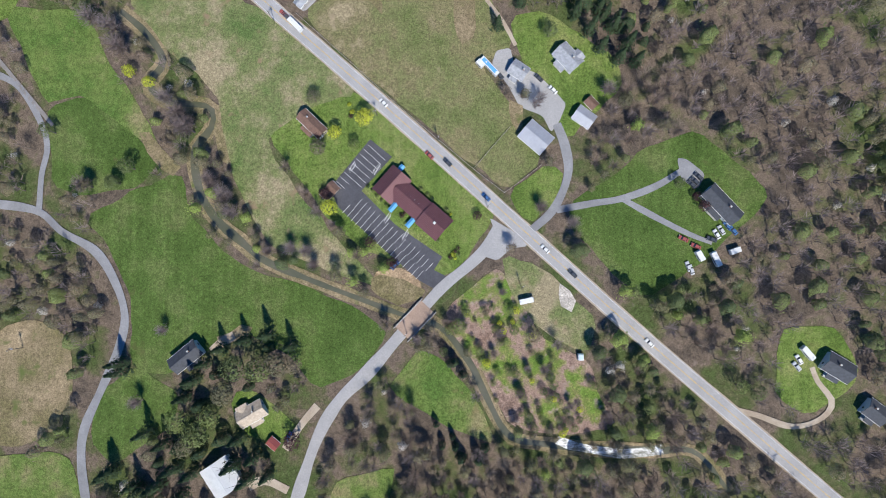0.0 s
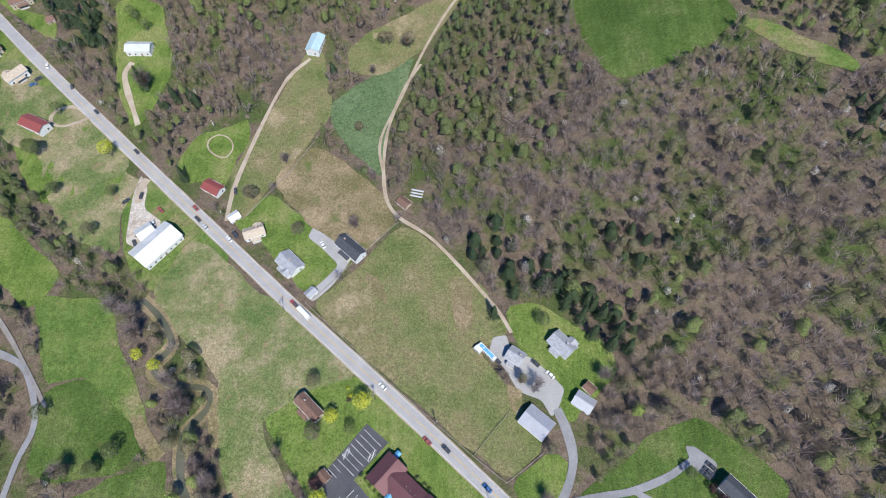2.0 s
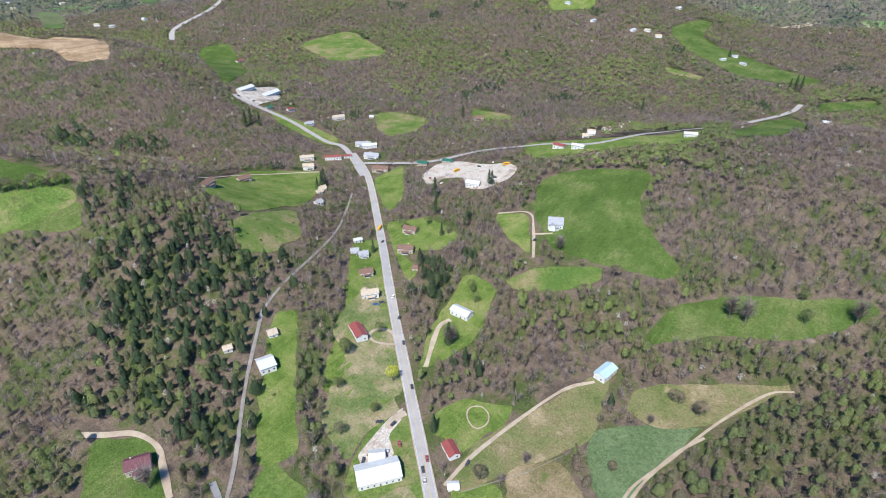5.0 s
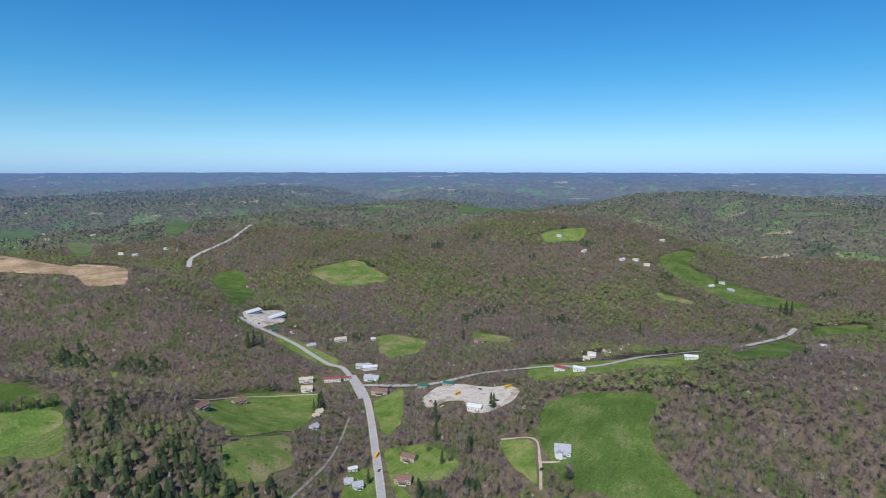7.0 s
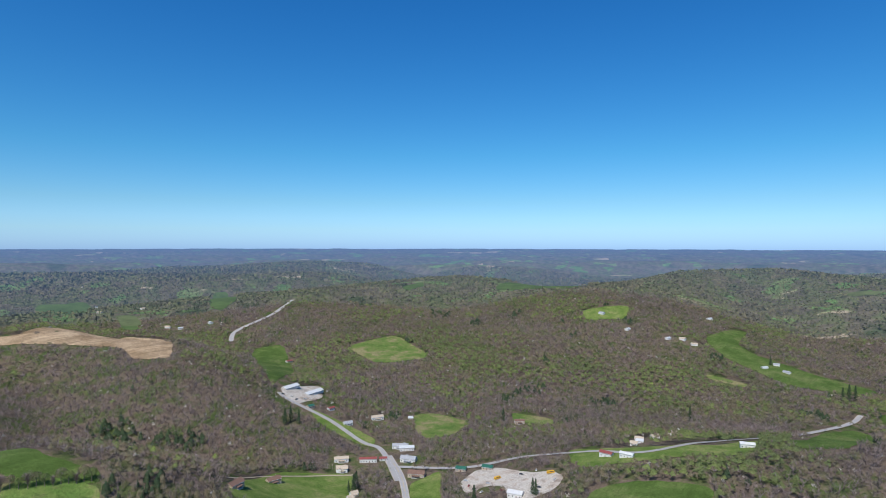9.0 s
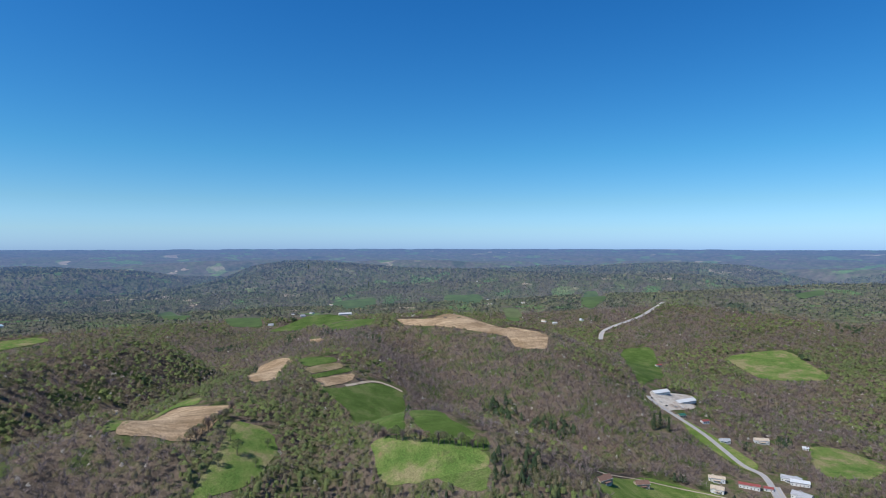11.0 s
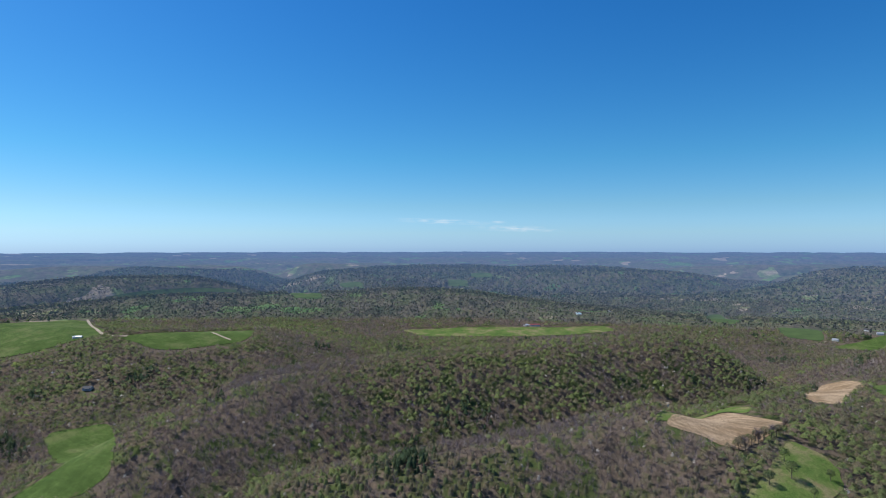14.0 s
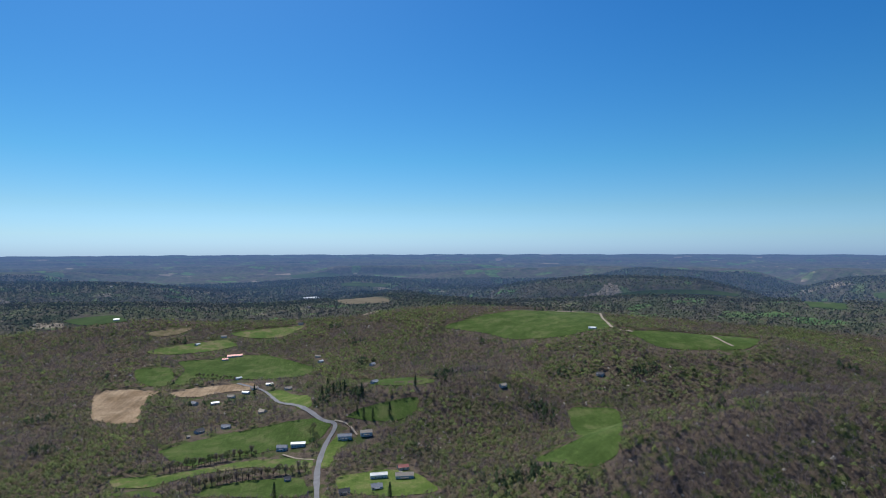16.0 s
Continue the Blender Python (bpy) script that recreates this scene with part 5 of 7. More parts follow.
house(201.1, -921.4, 41, 179.7, 8, "grey")
house(-25.9, -1298.4, 17.7, -179.7, 9, "white")
house(-231.3, -938.0, 16.7, -165.5, 7, "white")
house(-507.7, -1230.7, 24.2, 152.9, 9, "white")
house(237.6, -2875.8, 78.2, -144.9, 26, "white")
house(299.5, -1362.5, 26.6, -144.6, 10, "red")
house(284.4, -1389.9, 33.2, -159.4, 12, "red")
house(284.4, -1061.2, 15.6, -177.1, 8, "white")
house(249.8, -1059.2, 28, -155.3, 8, "pale")
house(231.1, -1099.8, 21.2, -162.4, 8, "tan")
house(209.9, -1123.4, 20, -164.6, 8, "white")
house(156.4, -976.5, 19.8, 160.8, 9, "white")
house(-22.1, -967.9, 18.8, -170.5, 7, "grey")
house(84.6, -700.6, 7.1, -162.1, 7, "dark")
house(18.1, -654.8, 11.3, -167.7, 8, "dark")
house(199.5, -1150.1, 20.5, -165.9, 8, "tan")
house(174.2, -1171.6, 16, -169.5, 8, "white")
house(135.8, -1140.6, 20.9, -174, 8, "tan")
house(97.5, -1382.5, 19.8, -173.6, 8, "white")
house(88.5, -1341.1, 19.1, -173.1, 8, "pale")
house(386.9, -1471.7, 23.8, -157.8, 8, "white")
house(341.9, -1542.0, 19.2, -141.3, 8, "tan")
house(163.3, -1660.4, 25.7, -166.5, 8, "dark")
house(243.9, -1226.2, 14.3, -169.1, 7, "pale")
house(245.6, -885.8, 4.5, -155.1, 5, "white")
house(997.3, -2536.8, 42.2, 174.6, 10, "white")
house(621.5, -1609.6, 15.8, -161.6, 9, "white")
house(162.7, -1900.1, 28.6, -143.5, 9, "tan")
house(-606.5, -3687.5, 46, 178.8, 10, "white")


# ---- the long restaurant with its awnings ----
def restaurant(x, y, turn):
    root = new("restaurant")
    root.matrix_basis = Matrix.Translation(Vector(spot(x, y))) @ pose(0, 0, 0, 0, 0, turn)
    tagged(root, "long low tan restaurant with a maroon standing-seam metal roof", "restaurant")
    roof = plain("maroon_standing_seam", (0.15, 0.068, 0.07), 0.42, 0.25, 0.12, 4)
    walls = plain("tan_stucco", (0.42, 0.36, 0.29), 0.9, 0, 0.1)
    blocks = ((pose(-13.4, 0, 0, 0, 0, 90), 13.5, 10.4, 3.0, 2.7), (pose(-1.0, 0.3, 0), 19.0, 10.0, 3.0, 2.4), (pose(12.6, 0, 0), 11.6, 11.4, 3.3, 3.0))
    for m, length, width, wall, rise in blocks:
        bm = bmesh.new()
        gable_walls(bm, length, width, wall, rise, m)
        link_bm("wall", bm, walls, root)
        for side in (-1, 1):
            bm = bmesh.new()
            roof_slope(bm, length, width, wall, rise, side, 0.6, 0.2, 0.6, m)
            link_bm("roof", bm, roof, root)
        bm = bmesh.new()
        box(bm, -length / 2 - 0.6, length / 2 + 0.6, -0.2, 0.2, wall + rise + 0.16, wall + rise + 0.32, m)
        link_bm("ridge_cap", bm, roof, root)
    for k in range(6):
        window(root, -8.0 + k * 2.9, -4.7, 0.9, 1.4, 1.3, 0, paint("white"))
        window(root, -8.0 + k * 2.9, 5.3, 0.9, 1.4, 1.3, 180, paint("white"))
    for ax, ay, long in ((-6.2, -7.4, 5.0), (4.6, -7.4, 5.2), (-15.4, 8.6, 3.2)):
        bm = bmesh.new()
        rise = 0.7
        for side in (-1, 1):
            q = [(ax + side * 1.2, ay - long / 2, 2.5), (ax, ay - long / 2, 2.5 + rise), (ax, ay + long / 2, 2.5 + rise), (ax + side * 1.2, ay + long / 2, 2.5)]
            lo, hi = [bm.verts.new(p) for p in q], [bm.verts.new((p[0], p[1], p[2] + 0.05)) for p in q]
            bm.faces.new(lo)
            bm.faces.new(hi[::-1])
            for i in range(4):
                bm.faces.new([lo[i], lo[(i + 1) % 4], hi[(i + 1) % 4], hi[i]])
        aw = link_bm("awning", bm, paint("sky"), root, "bright blue canvas entrance awning")
        for px in (-1.1, 1.1):
            for py in (-long / 2 + 0.1, long / 2 - 0.1):
                bm = bmesh.new()
                box(bm, ax + px - 0.05, ax + px + 0.05, ay + py - 0.05, ay + py + 0.05, -0.2, 2.5)
                link_bm("post", bm, paint("white"), aw)
    door(root, -6.2, -4.72, 1.8, 2.1, 0, paint("brown"))
    door(root, 4.6, -4.72, 1.8, 2.1, 0, paint("brown"))
    bm = bmesh.new()
    box(bm, 13.0, 13.9, -0.9, 0.0, 5.4, 7.3)
    ch = link_bm("chimney", bm, paint("brick"), root, "brick chimney with a pale cap")
    bm = bmesh.new()
    box(bm, 12.9, 14.0, -1.0, 0.1, 7.3, 7.5)
    link_bm("chimney_cap", bm, paint("white"), ch)
    for k in range(3):
        bm = bmesh.new()
        bmesh.ops.create_cone(bm, cap_ends=True, segments=10, radius1=0.14, radius2=0.14, depth=0.8, matrix=Matrix.Translation((-3 + k * 2.5, 1.6, 5.0)))
        link_bm("vent_pipe", bm, paint("white"), root)
    CLEARINGS.append((x, y, 26))
    return root


restaurant(*RESTAURANT)


# ---- car park ----
drape("road_apron", rounded([(13.4, 26.2), (15.4, 21), (13.8, 14.5), (9.2, 8.8), (16.9, 6.2), (23.4, 11.9), (31.2, 12.9), (25.3, 19.1)]), PALE_ASPHALT, 0.24, "pale asphalt apron where the roads meet", "road")
drape("parking_lot", np.asarray(PARKING), NEW_ASPHALT, 0.2, "dark sealed asphalt car park with white stall lines", "car park")
drape("farm_yard", rounded(FARM_YARD), PALE_ASPHALT, 0.2, "pale grey gravel farm yard", "yard")
drape("hill_yard", rounded(HILL_YARD), GREY_ASPHALT, 0.2, "grey gravel parking spot by the hill house", "yard")
drape("shop_yard", rounded(SHOP_YARD), COVER["gravel"], 0.2, "pale tan gravel yard beside the shop", "yard")
drape("house_yard", rounded(HOUSE_YARD), PALE_ASPHALT, 0.2, "pale asphalt driveway by the houses", "yard")
STALL = plain("white_stall_paint", (0.6, 0.6, 0.58), 0.8, 0, 0.2)


def stalls(ax, ay, bx, by, long, turn):
    """A row of painted lines from a to b, each as long as given, at that turn."""
    count = round(math.hypot(bx - ax, by - ay) / 2.75)
    for k in range(count + 1):
        x, y = ax + (bx - ax) * k / count, ay + (by - ay) * k / count
        bm = bmesh.new()
        box(bm, 0, long, -0.08, 0.08, 0, 0.012)
        ob = link_bm("stall_line", bm, STALL)
        z = float(spot(x, y, 0.21 + math.hypot(x, y) * 0.0006)[2])
        ob.matrix_basis = pose(x, y, z, 0, 0, turn)
        tagged(ob, "white painted stall line on dark asphalt", "stall line", "stall lines of the car park", "structure")


for row in STALL_ROWS:
    stalls(*row)
for hx, hy in HATCHED:  # hatched no-parking zones beside the entrances
    for k in range(6):
        bm = bmesh.new()
        box(bm, -1.2, 1.2, -0.1, 0.1, 0, 0.012)
        ob = link_bm("stall_line", bm, STALL)
        x, y = hx + (k - 2.5) * 0.52, hy + (k - 2.5) * 0.58
        ob.matrix_basis = pose(x, y, float(spot(x, y, 0.215 + math.hypot(x, y) * 0.0006)[2]), 0, 0, -75)
        tagged(ob, "white hatching stripe on dark asphalt", "stall line", "hatched zones of the car park", "structure")


# ---- bridge ----
def bridge(ax, ay, bx, by):
    root = new("bridge")
    length, turn = math.hypot(bx - ax, by - ay), math.degrees(math.atan2(by - ay, bx - ax))
    root.matrix_basis = pose((ax + bx) / 2, (ay + by) / 2, 0.55, 0, 0, turn)
    tagged(root, "concrete road bridge with a rusty brown deck", "bridge")
    bm = bmesh.new()
    box(bm, -length / 2, length / 2, -4.4, 4.4, -0.9, 0.02)
    link_bm("deck", bm, road_surface("rusty_deck", (0.34, 0.25, 0.19), (0.24, 0.17, 0.13)), root)
    for side in (-1, 1):
        bm = bmesh.new()
        box(bm, -length / 2 - 1, length / 2 + 1, side * 4.45 - 0.2, side * 4.45 + 0.2, -2.2, 0.85)
        wall = link_bm("parapet", bm, CONCRETE, root)
        for k in range(9):
            bm = bmesh.new()
            px = -length / 2 + length * k / 8
            box(bm, px - 0.1, px + 0.1, side * 4.45 - 0.08, side * 4.45 + 0.08, 0.85, 1.35)
            link_bm("rail_post", bm, paint("dark"), wall)
        bm = bmesh.new()
        box(bm, -length / 2 - 1, length / 2 + 1, side * 4.45 - 0.06, side * 4.45 + 0.06, 1.25, 1.4)
        link_bm("rail", bm, paint("dark"), wall)


bridge(*BRIDGE)


# ---- vehicles ----
def wheel(root, x, y, r=0.33):
    bm = bmesh.new()
    bmesh.ops.create_cone(bm, cap_ends=True, segments=14, radius1=r, radius2=r, depth=0.22, matrix=pose(x, y, r, 90))
    ty = link_bm("tyre", bm, RUBBER, root)
    bm = bmesh.new()
    bmesh.ops.create_cone(bm, cap_ends=True, segments=10, radius1=r * 0.6, radius2=r * 0.6, depth=0.24, matrix=pose(x, y, r, 90))
    link_bm("rim", bm, paint("silver", "steel"), ty)


def profile(bm, pts, half, tuck=0.0):
    """A side outline drawn out across the width, narrower towards the top by the tuck."""
    top = max(p[1] for p in pts)
    low = min(p[1] for p in pts)
    left, right = [[bm.verts.new((x, s * (half - tuck * (z - low) / (top - low)), z)) for x, z in pts] for s in (-1, 1)]
    n = len(pts)
    bm.faces.new(left)
    bm.faces.new(right[::-1])
    for i in range(n):
        bm.faces.new([left[i], right[i], right[(i + 1) % n], left[(i + 1) % n]])


def vehicle(name, colour, label, pickup=False, bus=False):
    root = new(name)
    tagged(root, label, "car" if not bus else "bus", "vehicles of the valley")
    long = 2.9 if pickup else 2.35
    bm = bmesh.new()
    if bus:
        long = 4.5
        profile(bm, [(-4.5, 0.5), (4.5, 0.5), (4.5, 1.4), (3.4, 1.6), (3.2, 2.9), (-4.4, 2.9)], 1.2, 0.1)
    else:
        profile(bm, [(-long, 0.3), (long, 0.3), (long, 0.7), (long - 0.3, 0.92), (1.0, 1.0), (-long + 0.2, 1.0), (-long, 0.8)], 0.92, 0.06)
    bmesh.ops.bevel(bm, geom=bm.edges[:], offset=0.05, segments=1, affect="EDGES")
    body = link_bm("body", bm, paint(colour, "gloss"), root)
    if not bus:
        back = -0.3 if pickup else -1.7
        bm = bmesh.new()
        profile(bm, [(back, 0.98), (1.15, 0.98), (0.45, 1.45), (back + 0.45, 1.45)], 0.84, 0.16)
        link_bm("window_glass", bm, GLASS, root)
        bm = bmesh.new()
        profile(bm, [(back + 0.42, 1.42), (0.5, 1.42), (0.4, 1.5), (back + 0.5, 1.5)], 0.71, 0.04)
        link_bm("car_roof", bm, paint(colour, "gloss"), root)
        if pickup:
            bm = bmesh.new()
            box(bm, -long + 0.15, -0.45, -0.75, 0.75, 1.0, 1.02)
            link_bm("load_bed", bm, paint("dark"), root)
    else:
        for side in (-1, 1):
            bm = bmesh.new()
            box(bm, -4.0, 3.0, side * 1.14 - 0.05, side * 1.14 + 0.05, 1.8, 2.5)
            link_bm("window_glass", bm, GLASS, root)
    half = 1.1 if bus else 0.82
    for x in (-long * 0.6, long * 0.62):
        for side in (-1, 1):
            wheel(root, x, side * half, 0.48 if bus else 0.33)
    for side in (-1, 1):
        bm = bmesh.new()
        box(bm, long - 0.08, long + 0.03, side * 0.65 - 0.17, side * 0.65 + 0.17, 0.6, 0.74)
        link_bm("headlight", bm, paint("white", "gloss"), body)
        bm = bmesh.new()
        box(bm, -long - 0.03, -long + 0.05, side * 0.7 - 0.14, side * 0.7 + 0.14, 0.65, 0.8)
        link_bm("tail_light", bm, paint("red", "gloss"), body)
    return root


def park(ob, first, x, y, turn):
    near = min(((float(away_from(np.array([x]), np.array([y]), line)[0]) - wide / 2, nm) for nm, (wide, line) in LINES.items()))
    up = 0.27 if near[0] < 0.5 else 0.22
    m = Matrix.Translation(Vector(spot(x, y, up + math.hypot(x, y) * 0.0009))) @ pose(0, 0, 0, 0, 0, turn)
    if first:
        ob.matrix_basis = m
        return ob
    return copy_thing(ob, m)


CARS = {}


def car(x, y, turn, colour):
    words = {"dark": "dark grey car", "white": "white car", "red": "red car", "blue": "dark blue car", "silver": "silver car", "yellow": "yellow school bus"}[colour]
    first = colour not in CARS
    if first:
        CARS[colour] = vehicle("bus" if colour == "yellow" else "car", colour, words + " on the asphalt", bus=colour == "yellow")
    park(CARS[colour], first, x, y, turn)
    CLEARINGS.append((x, y, 5))


def pickup_truck(x, y, turn, colour):
    park(vehicle("pickup_truck", colour, "red pickup truck towing a white caravan", pickup=True), True, x, y, turn)


car(-222.0, 251.5, 135, "dark")
car(-189.2, 220.8, 135, "dark")
car(-145.7, 180.9, 135, "red")
car(-143.0, 173.7, 135, "dark")
car(-123.1, 160.8, 135, "white")
car(-120.4, 163.2, 135, "dark")
car(-35.7, 79.8, 135, "white")
car(-14.3, 55.1, 135, "red")
car(-5.9, 51.7, 135, "dark")
car(11.8, 35.5, 135, "blue")
car(38.7, 11.5, 135, "white")
car(51.0, 0.3, 135, "dark")
car(85.0, -30.9, 135, "white")
car(36.1, 90.3, 135, "dark")
car(42.5, 84.6, 135, "white")
car(18.2, 92.0, 130, "dark")
car(104.0, 40.4, 135, "dark")
car(105.4, 41.9, 135, "dark")
car(106.9, 43.9, 135, "dark")
car(100.3, 16.0, 155, "red")
car(105.7, 12.6, 155, "red")
car(112.5, 15.7, 160, "dark")
car(114.7, 17.9, 120, "white")
car(116.7, 19.7, 120, "silver")
car(102.4, 3.5, 110, "silver")
car(103.7, 2.0, 110, "silver")
car(149.2, -37.6, 120, "white")
car(148.3, -40.6, 130, "silver")
car(119.3, 21.7, 130, "blue")
car(121.8, 19.6, 130, "blue")
car(-78.5, -74.1, 60, "blue")
car(-30.0, 4.1, 45, "blue")
car(-178.4, 189.6, 90, "dark")
car(-165.4, 180.0, 135, "red")
car(-167.2, 171.5, 120, "silver")
car(-174.2, 158.6, 120, "dark")
car(-174.2, 164.7, 100, "dark")
car(-186.1, 185.8, 45, "dark")
car(-71.9, 156.6, 120, "white")
car(-125.2, 192.1, 100, "dark")
car(-137.6, 168.3, 135, "silver")
car(-120.5, 163.9, 135, "dark")
car(-267.3, 272.2, 30, "blue")
car(-265.8, 277.5, 45, "dark")
car(-350.3, 369.5, 113, "yellow")
car(-329.7, 350.5, 113, "dark")
car(-264.3, 289.3, 113, "white")
car(-243.2, 271.9, 113, "dark")
car(-204.1, 410.3, 90, "dark")
car(-394.1, 500.5, 20, "silver")
car(-382.0, 490.7, 110, "red")
car(-371.5, 486.3, 40, "dark")
car(-359.1, 481.8, 100, "white")
car(-365.4, 502.7, 30, "silver")
car(-363.2, 516.6, 80, "yellow")
car(-343.2, 532.3, 10, "dark")
car(-332.6, 545.6, 120, "white")
car(-310.3, 537.9, 60, "yellow")
car(-296.9, 522.4, 100, "silver")
car(-303.8, 503.8, 30, "dark")
car(-340.3, 492.0, 50, "red")
car(-750.5, 525.1, 20, "white")
car(-739.9, 527.4, 100, "dark")
car(-740.2, 542.8, 60, "silver")
car(-741.2, 553.9, 20, "white")
car(-758.9, 516.3, 90, "dark")
pickup_truck(-82.8, 122.4, 135, "red")


def caravan(x, y, turn, long, colour):
    root = new("caravan")
    tagged(root, {"white": "white box-shaped trailer parked on the ground", "blue": "long blue and white motor home by the farm yard", "teal": "small pale teal cargo box on bare ground"}[colour], "trailer")
    root.matrix_basis = Matrix.Translation(Vector(spot(x, y, 0.2))) @ pose(0, 0, 0, 0, 0, turn)
    a = long / 2
    bm = bmesh.new()
    profile(bm, [(-a, 0.5), (a, 0.5), (a + 0.15, 1.6), (a - 0.3, 2.9), (-a, 2.9)], 1.25, 0.06)
    bmesh.ops.bevel(bm, geom=bm.edges[:], offset=0.1, segments=2, affect="EDGES")
    body = link_bm("body", bm, paint("white", "gloss"), root)
    if colour != "white":
        bm = bmesh.new()
        box(bm, -a * 0.8, a * 0.8, -0.85, 0.85, 2.88, 2.96)
        link_bm("roof_panel", bm, paint("sky" if colour == "blue" else "teal"), root)
    for k in (-0.4, 0.2):
        bm = bmesh.new()
        box(bm, k * long - 0.35, k * long + 0.35, -0.35, 0.35, 2.88, 3.02)
        link_bm("roof_vent", bm, paint("pale"), body)
    for side in (-1, 1):
        bm = bmesh.new()
        box(bm, -a * 0.6, a * 0.4, side * 1.24 - 0.03, side * 1.24 + 0.03, 1.5, 2.1)
        link_bm("window_glass", bm, GLASS, root)
        for x2 in (-0.45, 0.45):
            wheel(root, x2 - a * 0.2, side * 1.1, 0.34)
    bm = bmesh.new()
    box(bm, a, a + 1.0, -0.06, 0.06, 0.4, 0.55)
    link_bm("tow_bar", bm, paint("dark"), root)
    CLEARINGS.append((x, y, long / 2 + 3))


caravan(-77.4, 117.1, 135, 8.5, "white")
caravan(13.5, 95.8, 133, 11, "blue")
caravan(107.1, 8.3, 120, 5, "white")
caravan(114, 6.8, 115, 7, "white")
caravan(30, -12, 12, 6.5, "white")
caravan(54.1, -37.2, 90, 3, "teal")
caravan(152.3, -34.5, 130, 7, "white")
caravan(9.3, 97.2, 133, 4, "white")
caravan(122.2, 10.5, 20, 5, "white")


def drain_pipe(x, y, turn):
    """An open steel pipe lying on the ground."""
    bm = bmesh.new()
    rings = []
    for px, r in ((-3.5, 0.5), (3.5, 0.5), (3.5, 0.44), (-3.5, 0.44)):
        rings.append([bm.verts.new((px, r * math.cos(k), 0.5 + r * math.sin(k))) for k in np.arange(14) * math.pi / 7])
    for a, b in zip(rings, rings[1:] + rings[:1]):
        for k in range(14):
            bm.faces.new([a[k], a[(k + 1) % 14], b[(k + 1) % 14], b[k]])
    ob = link_bm("drain_pipe", bm, paint("silver", "steel"))
    ob.matrix_basis = Matrix.Translation(Vector(spot(x, y, 0.05))) @ pose(0, 0, 0, 0, 0, turn)
    tagged(ob, "long silver steel pipe lying on bare ground", "pipe", "steel pipes by the shed")
    CLEARINGS.append((x, y, 6))


for k in (-1, 0, 1):
    drain_pipe(-22.4 + k * 0.45, 188.3 + k * 1.85, -13.6)


# ---- poles and fences ----
def pole():
    root = new("utility_pole")
    tagged(root, "grey wooden utility pole with a crossarm", "utility pole", "utility poles along the road")
    bm = bmesh.new()
    bmesh.ops.create_cone(bm, cap_ends=True, segments=8, radius1=0.17, radius2=0.11, depth=11.5, matrix=Matrix.Translation((0, 0, 5.0)))
    link_bm("shaft", bm, BARK, root)
    for z in (9.7, 8.7):
        bm = bmesh.new()
        box(bm, -1.2, 1.2, -0.06, 0.06, z, z + 0.12)
        arm = link_bm("crossarm", bm, BARK, root)
        for k in (-1.05, -0.5, 0.5, 1.05):
            bm = bmesh.new()
            bmesh.ops.create_cone(bm, cap_ends=True, segments=6, radius1=0.06, radius2=0.04, depth=0.16, matrix=Matrix.Translation((k, 0, z + 0.2)))
            link_bm("insulator", bm, paint("silver"), arm)
    bm = bmesh.new()
    bmesh.ops.create_cone(bm, cap_ends=True, segments=10, radius1=0.24, radius2=0.24, depth=0.9, matrix=Matrix.Translation((0.36, 0, 7.8)))
    link_bm("transformer", bm, paint("silver", "steel"), root)
    return root


POLES = []


def utility_pole(x, y, turn):
    m = Matrix.Translation(Vector(spot(x, y))) @ pose(0, 0, 0, 0, 0, 45)
    if not POLES:
        POLES.append(pole())
        POLES[0].matrix_basis = m
    else:
        POLES.append(copy_thing(POLES[0], m))


utility_pole(12.6, 30.6, 0)
utility_pole(-10.1, 61.8, 0)
utility_pole(-38.7, 74, 0)
utility_pole(-203.6, -34.1, 0)
utility_pole(-93.3, -45.4, 0)
utility_pole(-24.6, -27.1, 0)
utility_pole(27.7, -5.8, 0)
utility_pole(-87.8, 119.7, 0)
utility_pole(-128.2, 173.3, 0)
utility_pole(-209.9, 249.2, 0)
utility_pole(-253.4, 294.2, 0)

FENCE_WOOD = plain("weathered_fence_board", (0.34, 0.31, 0.26), 0.9, 0, 0.2)
POST = bpy.data.meshes.new("fence_post")
pb = bmesh.new()
box(pb, -0.08, 0.08, -0.08, 0.08, -0.4, 1.35)
pb.to_mesh(POST)
pb.free()
POST.materials.append(FENCE_WOOD)
for pts in FENCE_LINES:
    line = stretch_out(np.asarray(pts, float), 3.4)
    root = new("fence")
    root.matrix_basis = Matrix.Translation(Vector(spot(*line[0])))
    tagged(root, "weathered wooden rail fence round the pasture", "fence")
    at = spot(line[:, 0], line[:, 1], 0.15)
    for p in at:
        ob = new("fence_post", POST)
        ob.parent = root
        ob.location = Vector(p) - root.location
    for up in (0.55, 1.1):
        bm = bmesh.new()
        for a, b in zip(at[:-1], at[1:]):
            d = Vector(b) - Vector(a)
            m = Matrix.Translation(Vector(a) + Vector((0, 0, up)) - root.location) @ d.to_track_quat("X", "Z").to_matrix().to_4x4()
            box(bm, 0, d.length, -0.03, 0.03, -0.07, 0.07, m)
        link_bm("rail", bm, FENCE_WOOD, root)


